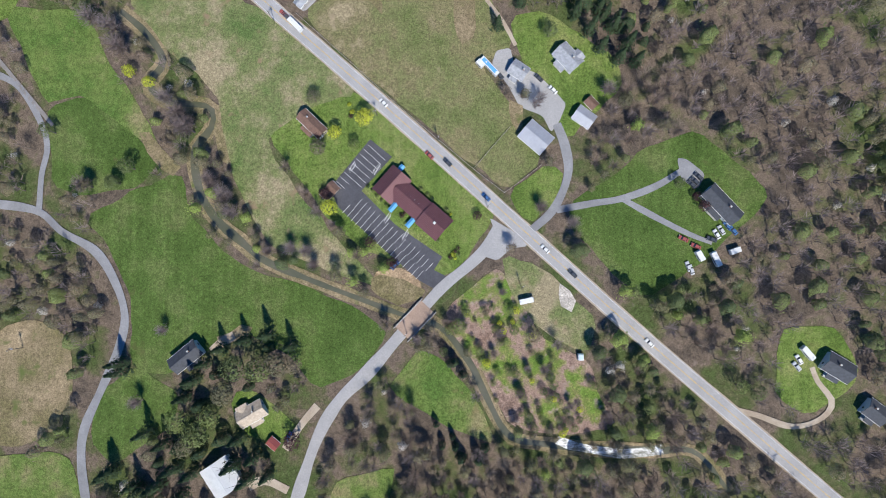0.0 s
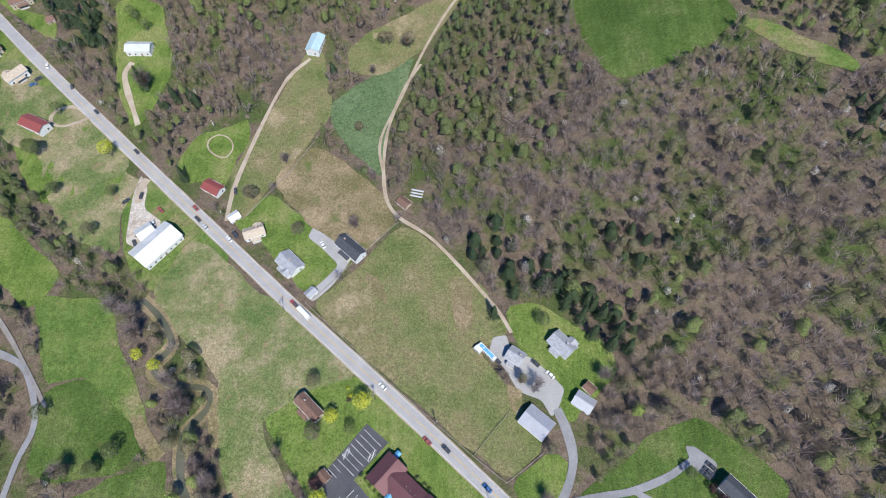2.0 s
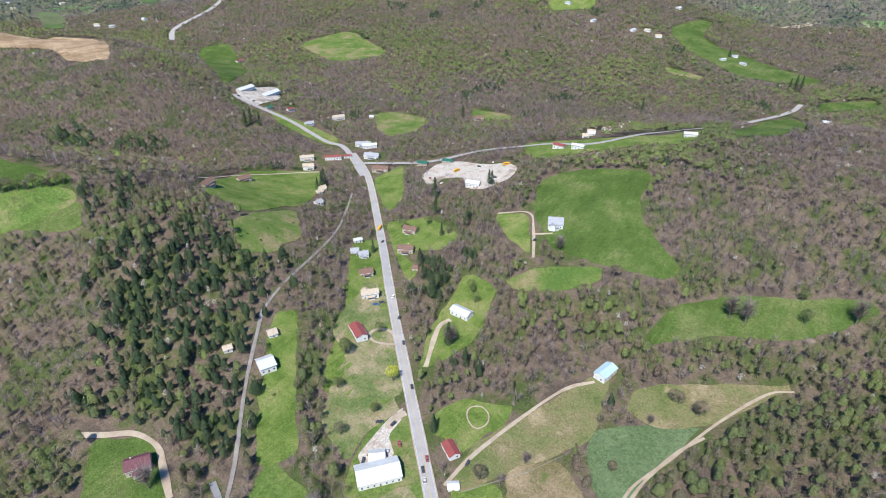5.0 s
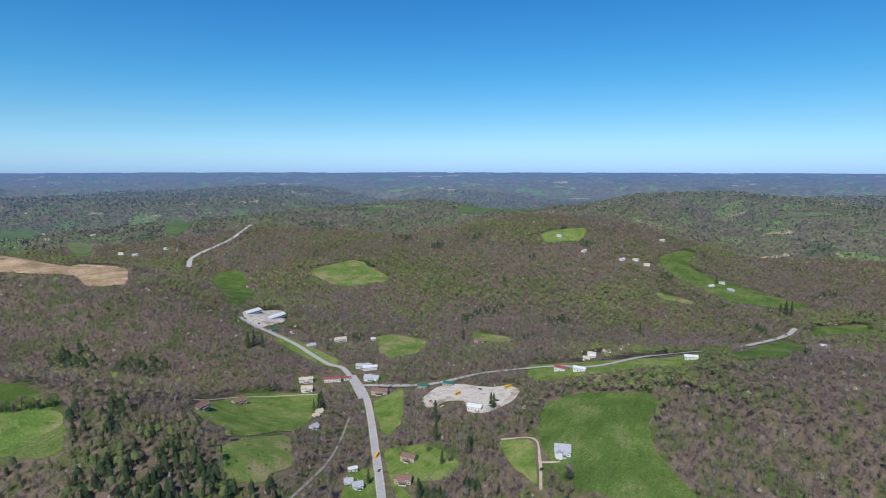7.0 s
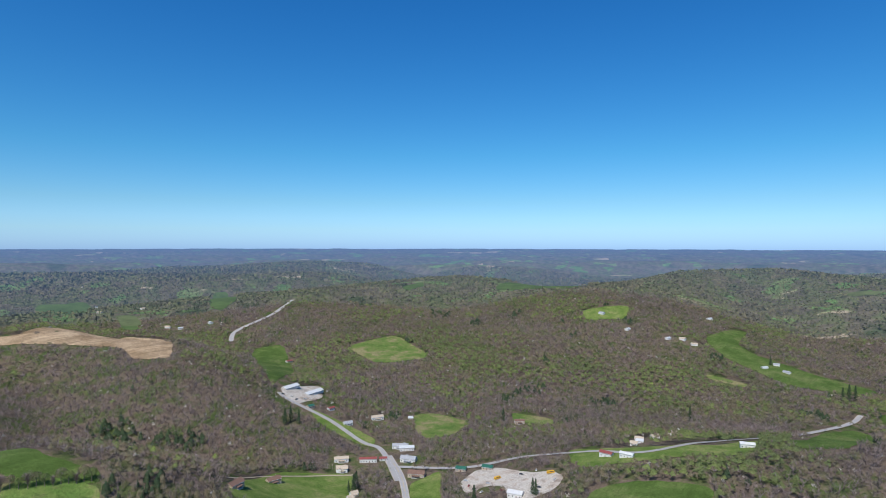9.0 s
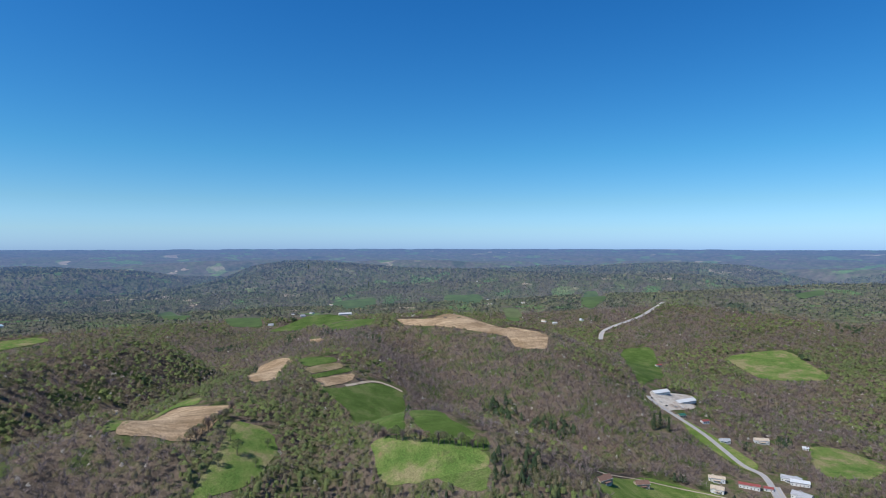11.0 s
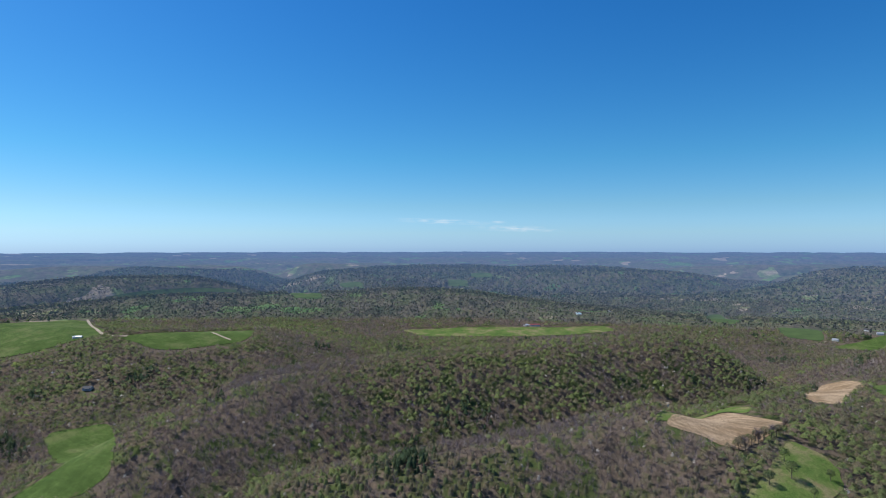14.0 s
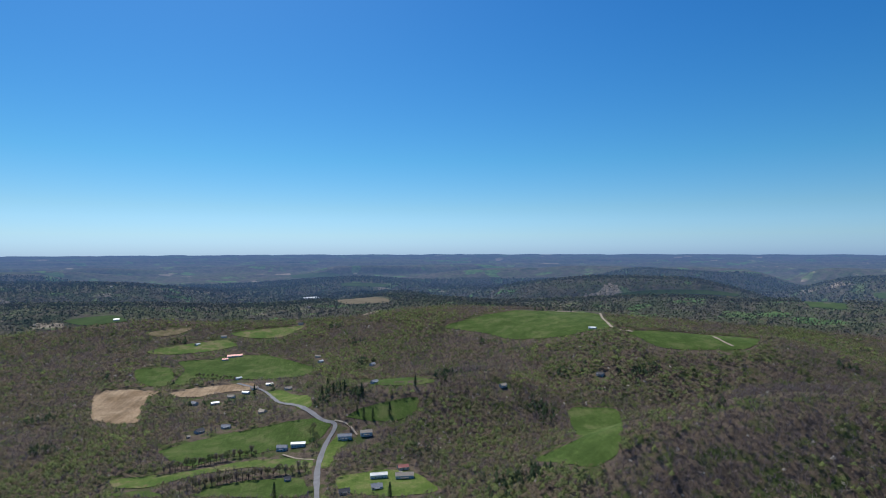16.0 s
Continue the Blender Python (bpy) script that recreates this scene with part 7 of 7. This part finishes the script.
shrub(-3.3, 9.0, "yellow")
shrub(-4.6, 7.7, "purple")
shrub(-2.3, 10.6, "purple")
shrub(-1.0, 11.9, "purple")
shrub(-0.7, 9.3, "fresh")
shrub(-2.3, 7.2, "yellow")
shrub(-51.7, 79.2, "yellow")
shrub(-50.9, 73.6, "purple")
shrub(-50.3, 75.5, "yellow")
shrub(-26.9, 26.9, "purple")
shrub(-25.8, 28.2, "purple")
shrub(-27.9, 27.6, "fresh")
shrub(-42.7, 40.9, "pine")
shrub(-40.6, 38.8, "fresh")
shrub(-38.5, 36.4, "fresh")
shrub(-36.4, 34.3, "fresh")
shrub(-34.3, 32.4, "pine")
shrub(-18.2, 39.4, "fresh")
shrub(-15.1, 36.8, "fresh")
shrub(-13.0, 34.9, "pine")
shrub(-6.4, 29.7, "fresh")
shrub(-4.4, 27.6, "yellow")
shrub(-10.4, 15.8, "fresh")
shrub(-18.2, 22.4, "fresh")
shrub(-16.4, 20.3, "pine")
shrub(-20.8, 25.0, "fresh")
shrub(111.3, 28.9, "fresh")
shrub(113.3, 26.8, "fresh")
shrub(-252.9, 159.9, "fresh")
shrub(-446.5, 673.9, "pine")
shrub(-394.0, 302.3, "fresh")
shrub(-390.3, 271.9, "fresh")
shrub(-377.0, 269.4, "fresh")
shrub(-405.6, 273.3, "bud")
shrub(-376.6, 253.5, "fresh")
shrub(-365.3, 265.5, "bud")
shrub(-387.7, 249.4, "fresh")
shrub(-80.6, 231.2, "bud")
shrub(-81.4, 239.8, "bud")
# ---- woods ----
rng = np.random.default_rng(7)


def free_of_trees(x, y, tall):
    """Where woods may stand: off fields, roads, water and yards, set back to fit the camera's view so that trees don't
    hide fields, roads or houses from it.
    """
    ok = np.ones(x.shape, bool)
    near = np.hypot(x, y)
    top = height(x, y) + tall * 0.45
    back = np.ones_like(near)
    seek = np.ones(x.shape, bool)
    # follow the camera's sight line past each tree to the ground it hides
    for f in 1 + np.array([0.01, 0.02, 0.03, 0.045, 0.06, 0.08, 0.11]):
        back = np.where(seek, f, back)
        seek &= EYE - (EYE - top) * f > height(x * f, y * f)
    # the same sight-line reach for roads, taken over level ground
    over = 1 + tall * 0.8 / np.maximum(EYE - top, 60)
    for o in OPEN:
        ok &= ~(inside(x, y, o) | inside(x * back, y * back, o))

    def off(line, gap, f=1.0):
        lo, hi = line.min(0) - gap, line.max(0) + gap
        k = np.nonzero(ok & (x * f > lo[0]) & (x * f < hi[0]) & (y * f > lo[1]) & (y * f < hi[1]))[0]
        f = f[k] if isinstance(f, np.ndarray) else f
        ok[k] &= away_from(x[k] * f, y[k] * f, line) > gap

    for nm, (wide, line) in LINES.items():
        if nm in ("rail_bed", "creek_rail", "track"):  # overgrown: trees stand close by
            off(line, wide / 2 + 2.2)
            continue
        off(line, wide / 2 + 4.5)
        off(line, wide / 2 + 2, over)
    off(CREEK_LINE, 2.6)
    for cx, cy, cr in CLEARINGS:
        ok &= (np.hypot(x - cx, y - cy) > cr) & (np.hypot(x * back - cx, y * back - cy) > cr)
    return ok


def scatter(cell, r0, r1, east=0):
    n = int(r1 / cell) + 1
    gx, gy = np.meshgrid(np.arange(-n, n + 1), np.arange(-n, n + 1))
    x = (gx.ravel() + rng.uniform(-0.48, 0.48, gx.size)) * cell
    y = (gy.ravel() + rng.uniform(-0.48, 0.48, gx.size)) * cell
    r = np.hypot(x, y)
    k = (r >= r0) & (r < r1)
    if east:  # only the sector from that far east of north, round by west to south
        a = (np.degrees(np.arctan2(-x, y)) + east) % 360
        k &= a < 222 + east
    return x[k], y[k]


def species(x, y):
    """Which kind of tree grows where: bare and budding woods in patches, evergreens in a few stands."""
    a = waves(x, y, 170, 11) * 0.6 + waves(x, y, 60, 12) * 0.4 + rng.uniform(-0.26, 0.26, x.size)
    kind = np.where(a < 0.46, "bare", np.where(a < 0.68, "bud", "fresh"))
    ever = waves(x, y, 70, 13) + rng.uniform(-0.1, 0.1, x.size) > 0.93
    for stand, name in ((GREENS, "fresh"), (BARES, "bare")):
        for cx, cy, cr in stand:
            mine = (np.hypot(x - cx, y - cy) < cr * rng.uniform(0.4, 1.2, x.size)) & (rng.uniform(0, 1, x.size) < (0.52 if name == "fresh" else 0.72))
            kind = np.where(mine, np.where((name == "fresh") & (rng.uniform(0, 1, x.size) < 0.45), "bud", name), kind)
    for cx, cy, cr in PINES:
        ever |= (np.hypot(x - cx, y - cy) < cr * rng.uniform(0.5, 1.15, x.size)) & (rng.uniform(0, 1, x.size) < (0.7 if cr < 30 else 0.5))
    kind = np.where(ever, "pine", kind)
    return np.where(rng.uniform(0, 1, x.size) < 0.02, "bloom", kind)


def sprays(x, y, tall, wide, per, size, conical):
    """Crowns of small loose triangles, a number of them to each tree."""
    n = len(x)
    s = drawn_in(np.hypot(x, y))
    base = spot(x, y)
    u = rng.uniform(0, 1, (n, per))
    ang = rng.uniform(0, 2 * np.pi, (n, per))
    lump = 1 + 0.35 * np.sin(ang * 3 + rng.uniform(0, 6, (n, 1))) * rng.uniform(0.2, 1, (n, 1))
    if conical:
        zz = 0.12 + 0.88 * u
        rad = wide[:, None] * (1.05 - zz) * rng.uniform(0.55, 1, (n, per))
    else:
        zz = 0.38 + 0.62 * u ** 0.7
        rad = wide[:, None] * np.sqrt(np.clip(1 - ((zz - 0.62) / 0.42) ** 2, 0.02, 1)) * np.sqrt(rng.uniform(0.05, 1, (n, per))) * lump
    c = np.stack([rad * np.cos(ang), rad * np.sin(ang), zz * tall[:, None]], -1)
    out = np.stack([rad * np.cos(ang), rad * np.sin(ang), (zz - (0.3 if conical else 0.52)) * tall[:, None]], -1)
    out /= np.linalg.norm(out, axis=-1, keepdims=True) + 1e-6
    t = rng.normal(0, 1, (n, per, 3, 3))
    t -= 0.8 * np.sum(t * out[:, :, None, :], -1, keepdims=True) * out[:, :, None, :]
    t /= np.linalg.norm(t, axis=-1, keepdims=True)
    v = c[:, :, None, :] + t * (size * wide)[:, None, None, None]
    v[..., 2] = np.maximum(v[..., 2], 0.3)
    v = base[:, None, None, :] + v * s[:, None, None, None]
    return v.reshape(-1, 3)


def domes(x, y, tall, wide, around, rows, conical, deep=0.55):
    """Lumpy crowns: a top, bulging rows and a ragged hem, no two alike."""
    n = len(x)
    s = drawn_in(np.hypot(x, y))
    ang = np.arange(around) * 2 * np.pi / around + rng.uniform(0, 6, (n, 1, 1)) + rng.uniform(-0.3, 0.3, (n, 1, around))
    t = (np.arange(rows) + 1.0) / rows
    if conical:
        up, out = 1 - t ** 1.2 * 0.8, t ** 0.62
    else:
        up, out = 1 - deep * (1 - np.cos(t * 1.5)), np.sin(t * 1.62)
    lump = rng.uniform(0.68, 1.22, (n, 1, around)) * rng.uniform(0.85, 1.15, (n, rows, around))
    r = wide[:, None, None] * out[None, :, None] * lump
    z = up[None, :, None] + rng.uniform(-0.07, 0.07, (n, rows, around))
    turn = ang + t[None, :, None] * 0.4
    v = np.zeros((n, 1 + rows * around, 3))
    v[:, 0, :2] = rng.normal(0, 0.15, (n, 2)) * wide[:, None]
    v[:, 0, 2] = rng.uniform(0.92, 1.0, n)
    v[:, 1:, 0], v[:, 1:, 1] = (r * np.cos(turn)).reshape(n, -1), (r * np.sin(turn)).reshape(n, -1)
    v[:, 1:, 2] = z.reshape(n, -1)
    v[..., 2] *= tall[:, None]
    v = spot(x, y)[:, None, :] + v * s[:, None, None]
    k = np.arange(around)
    j = (k + 1) % around
    f = [np.stack([k * 0, 1 + k, 1 + j], 1)]
    for row in range(rows - 1):
        a, c = 1 + row * around, 1 + (row + 1) * around
        f += [np.stack([a + k, c + k, c + j], 1), np.stack([a + k, c + j, a + j], 1)]
    f = np.concatenate(f)
    return v.reshape(-1, 3), (np.arange(n)[:, None, None] * (1 + rows * around) + f).reshape(-1, 3)


def stems(x, y, tall):
    """Thin trunks under the crowns."""
    base = spot(x, y)
    n = len(x)
    lean = rng.normal(0, 0.06, (n, 2)) * tall[:, None]
    v = np.zeros((n, 4, 3))
    for k in range(3):
        v[:, k, 0], v[:, k, 1] = 0.26 * math.cos(k * 2.1), 0.26 * math.sin(k * 2.1)
        v[:, k, 2] = -0.4
    v[:, 3, :2], v[:, 3, 2] = lean, tall * 0.85
    v += base[:, None, :]
    q = np.array([(0, 1, 3), (1, 2, 3), (2, 0, 3)])
    return v.reshape(-1, 3), (np.arange(n)[:, None, None] * 4 + q).reshape(-1, 3)


def branches(x, y, tall, wide, per, thick=(0.05, 0.16)):
    """Bare limbs and twigs: long slivers that spread from the trunk."""
    n = len(x)
    base = spot(x, y)
    ang = rng.uniform(0, 2 * np.pi, (n, per))
    low = rng.uniform(0.3, 0.8, (n, per)) * tall[:, None]
    rad = wide[:, None] * rng.uniform(0.5, 1.1, (n, per))
    start = np.stack([0.25 * rad * np.cos(ang), 0.25 * rad * np.sin(ang), low], -1)
    ang2 = ang + rng.normal(0, 0.5, (n, per))
    end = np.stack([rad * np.cos(ang2), rad * np.sin(ang2), low + rng.uniform(0.1, 0.35, (n, per)) * tall[:, None]], -1)
    end[..., 2] = np.minimum(end[..., 2], tall[:, None])
    w = np.stack([-np.sin(ang), np.cos(ang), rng.normal(0, 0.6, (n, per))], -1) * rng.uniform(*thick, (n, per, 1))
    v = base[:, None, None, :] + np.stack([start - w, start + w, end], 2) * drawn_in(np.hypot(x, y))[:, None, None, None]
    return v.reshape(-1, 3)


WOODS = {"bare": "grey-brown bare spring trees of the woods", "bud": "olive budding trees of the woods", "fresh": "fresh green leafing trees of the woods",
         "pine": "dark evergreen trees in the woods", "bloom": "pale blossoming trees in the woods"}


SINGLE = 320
GROWN = {}


def wood_tree(x, y, kind, tall, zone):
    """One tree of the wood with trunk, crown, outer sprays and twigs."""
    key = (kind, int(abs(x * 3) + abs(y)) % 4)
    m = Matrix.Translation(Vector(spot(x, y))) @ pose(0, 0, 0, 0, 0, (x * 41 + y * 67) % 360) @ Matrix.Scale(tall / 13, 4)
    if key in GROWN:
        copy_thing(GROWN[key], Matrix()).matrix_basis = m
        return
    o, h = np.zeros(1), np.array([13.0 * (1.0 if kind == "pine" else 0.6 if kind == "bloom" else 1)])
    wide = h * (0.31 if kind != "pine" else 0.25)
    tone = float(rng.uniform(0, 1))
    root = new("evergreen_tree" if kind == "pine" else "woodland_tree")
    tagged(root, {"bare": "bare grey-brown woodland tree with fine twigs", "bud": "olive budding woodland tree", "fresh": "fresh green leafing woodland tree", "pine": "dark evergreen tree among bare woods", "bloom": "small pale blossoming tree"}[kind], "tree", "trees of the near woods")
    parts = [("trunk", trunk_mesh(float(h[0]), 0.24))]
    if kind != "bare":
        v, t = domes(o, o, h, wide * (0.72 if kind == "bud" else 0.9), *zone["crown"], kind == "pine")
        crown = mesh_from("crown", v, t, GAPPY[kind], np.full(len(v), tone))
        crown.polygons.foreach_set("use_smooth", np.ones(len(crown.polygons), bool))
        parts.append(("crown", crown))
    v = sprays(o, o, h, wide * 1.08, {"bare": 34, "bud": 90}.get(kind, 130), {"bare": 0.06, "bud": 0.095}.get(kind, 0.115), kind == "pine")
    parts.append(("outer_leaves", mesh_from("outer_leaves", v, np.arange(len(v)).reshape(-1, 3), LEAF[kind], np.full(len(v), tone))))
    if kind in ("bare", "bud"):
        v = branches(o, o, h, wide * 1.1, 110 if kind == "bare" else 50)
        parts.append(("bare_limb", mesh_from("bare_limb", v, np.arange(len(v)).reshape(-1, 3), LEAF["bare"], np.full(len(v), tone))))
    for nm, me in parts:
        new(nm, me).parent = root
    root.matrix_basis = m
    GROWN[key] = root


def plant(x, y, zone):
    tall = rng.uniform(*zone["tall"], x.size)
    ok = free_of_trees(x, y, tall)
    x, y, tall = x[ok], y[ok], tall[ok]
    kind = species(x, y)
    if "near" in zone and "later" not in zone:  # the nearest ones stand as trees of their own
        order = np.argsort(np.hypot(x, y))
        for i in order[:SINGLE]:
            wood_tree(float(x[i]), float(y[i]), str(kind[i]), float(tall[i]), zone)
        x, y, tall, kind = x[order[SINGLE:]], y[order[SINGLE:]], tall[order[SINGLE:]], kind[order[SINGLE:]]
    for name, label in WOODS.items():
        k = kind == name
        if not k.any():
            continue
        h = tall[k] * (1.0 if name == "pine" else 0.6 if name == "bloom" else 1)
        wide = h * (rng.uniform(0.25, 0.37, h.size) if name != "pine" else rng.uniform(0.28, 0.4, h.size)) * zone["grow"]
        around, rows = zone["crown"]
        tone = np.clip(0.5 * waves(x[k], y[k], 80, 31) + 0.5 * rng.uniform(0, 1, h.size), 0, 1)
        # far crowns carry the haze glow in their material
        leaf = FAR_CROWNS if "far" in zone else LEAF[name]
        core = zone["core"] * (0.9 if name == "bud" else 1)
        if name != "bare" and "far" not in zone:
            v, t = domes(x[k], y[k], h * 0.94, wide * core, around, rows, name == "pine", 0.55 if rows > 1 else 0.42)
            me = mesh_from("woodland", v, t, GAPPY[name], np.repeat(tone, 1 + rows * around))
            me.polygons.foreach_set("use_smooth", np.ones(len(me.polygons), bool))
            tagged(new("woodland", me), label, "woods", kind="stuff")
        per, twigs = zone["sprays"], zone.get("twigs", 0)
        per, size, twigs = {"bare": (per // 3, 0.55, twigs), "bud": (per, 0.85, twigs // 3)}.get(name, (int(per * 1.25), 1.0, 0))
        if "far" in zone:
            per, size, twigs = zone["sprays"], 1.0, 0
        v = sprays(x[k], y[k], h, wide * 1.1, per, size * zone["leaf"], name == "pine")
        tones = np.repeat(tone, per * 3)
        if twigs:
            v, tones = np.concatenate([v, branches(x[k], y[k], h, wide * 1.1, twigs, zone["thick"])]), np.concatenate([tones, np.repeat(tone, twigs * 3)])
        tagged(new("woodland_sprays", mesh_from("woodland_sprays", v, np.arange(len(v)).reshape(-1, 3), leaf, tones)), "loose outer " + label.replace("trees", "sprays"), "woods", kind="stuff")
        if "near" in zone:
            v, q = stems(x[k], y[k], h)
            tagged(new("tree_trunks", mesh_from("tree_trunks", v, q, BARK)), "slim grey trunks of the woodland trees", "trunks", kind="stuff")


NEAR = {"crown": (5, 2), "core": 0.9, "grow": 1.05, "tall": (7.5, 14.5), "sprays": 24, "leaf": 0.15, "twigs": 48, "thick": (0.05, 0.17), "near": True}
plant(*scatter(6.4, 0, 250), NEAR)
plant(*scatter(6.3, 250, 540, 85), {**NEAR, "core": 0.68, "sprays": 22, "leaf": 0.165, "twigs": 30, "thick": (0.08, 0.24), "later": True})
plant(*scatter(6.3, 540, 1000, 40), {"crown": (4, 1), "core": 0.9, "grow": 1.15, "tall": (8.5, 14), "sprays": 13, "leaf": 0.25, "twigs": 20, "thick": (0.13, 0.38)})
plant(*scatter(7.6, 1000, 1700, 22), {"crown": (4, 1), "core": 1.0, "grow": 1.3, "tall": (9, 14), "sprays": 6, "leaf": 0.38, "twigs": 10, "thick": (0.28, 0.7)})
plant(*scatter(10.5, 1700, 2700, 22), {"crown": (4, 1), "core": 1.0, "grow": 1.7, "tall": (9, 14), "sprays": 4, "leaf": 0.6, "far": True})
plant(*scatter(19.0, 2700, 4300, 22), {"crown": (4, 1), "core": 1.0, "grow": 2.8, "tall": (9, 14), "sprays": 4, "leaf": 0.6, "far": True})


# ---- thin cloud streaks low in the west ----
def cloud(bearing, up, long, high):
    """A wisp of high cloud far off, facing the valley."""
    m, n, l, b = material("thin_cloud", 1.0, 0.0)
    g = n.new("ShaderNodeTexCoord")
    sep = n.new("ShaderNodeSeparateXYZ")
    l.new(g.outputs["Generated"], sep.inputs[0])
    body = None
    for axis in ("X", "Z"):
        edge = ramp(n, l, sep.outputs[axis], [(0, (0,) * 3), (0.5, (1,) * 3), (1, (0,) * 3)])
        body = edge if body is None else blend(n, l, 1.0, body, edge, "MULTIPLY")
    body = blend(n, l, 1.0, body, ramp(n, l, grain(n, l, 90, 5, 0.6, (1, 1, 6)), [(0.38, (0,) * 3), (0.7, (0.7,) * 3)]), "MULTIPLY")
    e = n.new("ShaderNodeEmission")
    e.inputs["Color"].default_value = (0.78, 0.84, 0.92, 1)
    mix = n.new("ShaderNodeMixShader")
    l.new(body, mix.inputs[0])
    l.new(n.new("ShaderNodeBsdfTransparent").outputs[0], mix.inputs[1])
    l.new(e.outputs[0], mix.inputs[2])
    l.new(mix.outputs[0], n["Material Output"].inputs["Surface"])
    bm = bmesh.new()
    pts = [(-long / 2, -high * 0.3), (-long / 6, -high / 2), (long / 2, -high * 0.2), (long / 2, high * 0.2), (long / 6, high / 2), (-long / 2, high * 0.3)]
    bm.faces.new([bm.verts.new((x, 0, z)) for x, z in pts])
    ob = link_bm("cloud_backdrop", bm, m)
    a = radians(bearing)
    ob.matrix_basis = pose(-4700 * math.sin(a), 4700 * math.cos(a), EYE + 4700 * math.tan(radians(up)), 0, 2.5, bearing)
    tagged(ob, "thin white wisp of cloud above the horizon", "cloud", kind="structure")


cloud(125.6, 2.43, 861, 54)
cloud(118.5, 1.71, 770, 63)
cloud(120.2, 2.36, 136, 27)
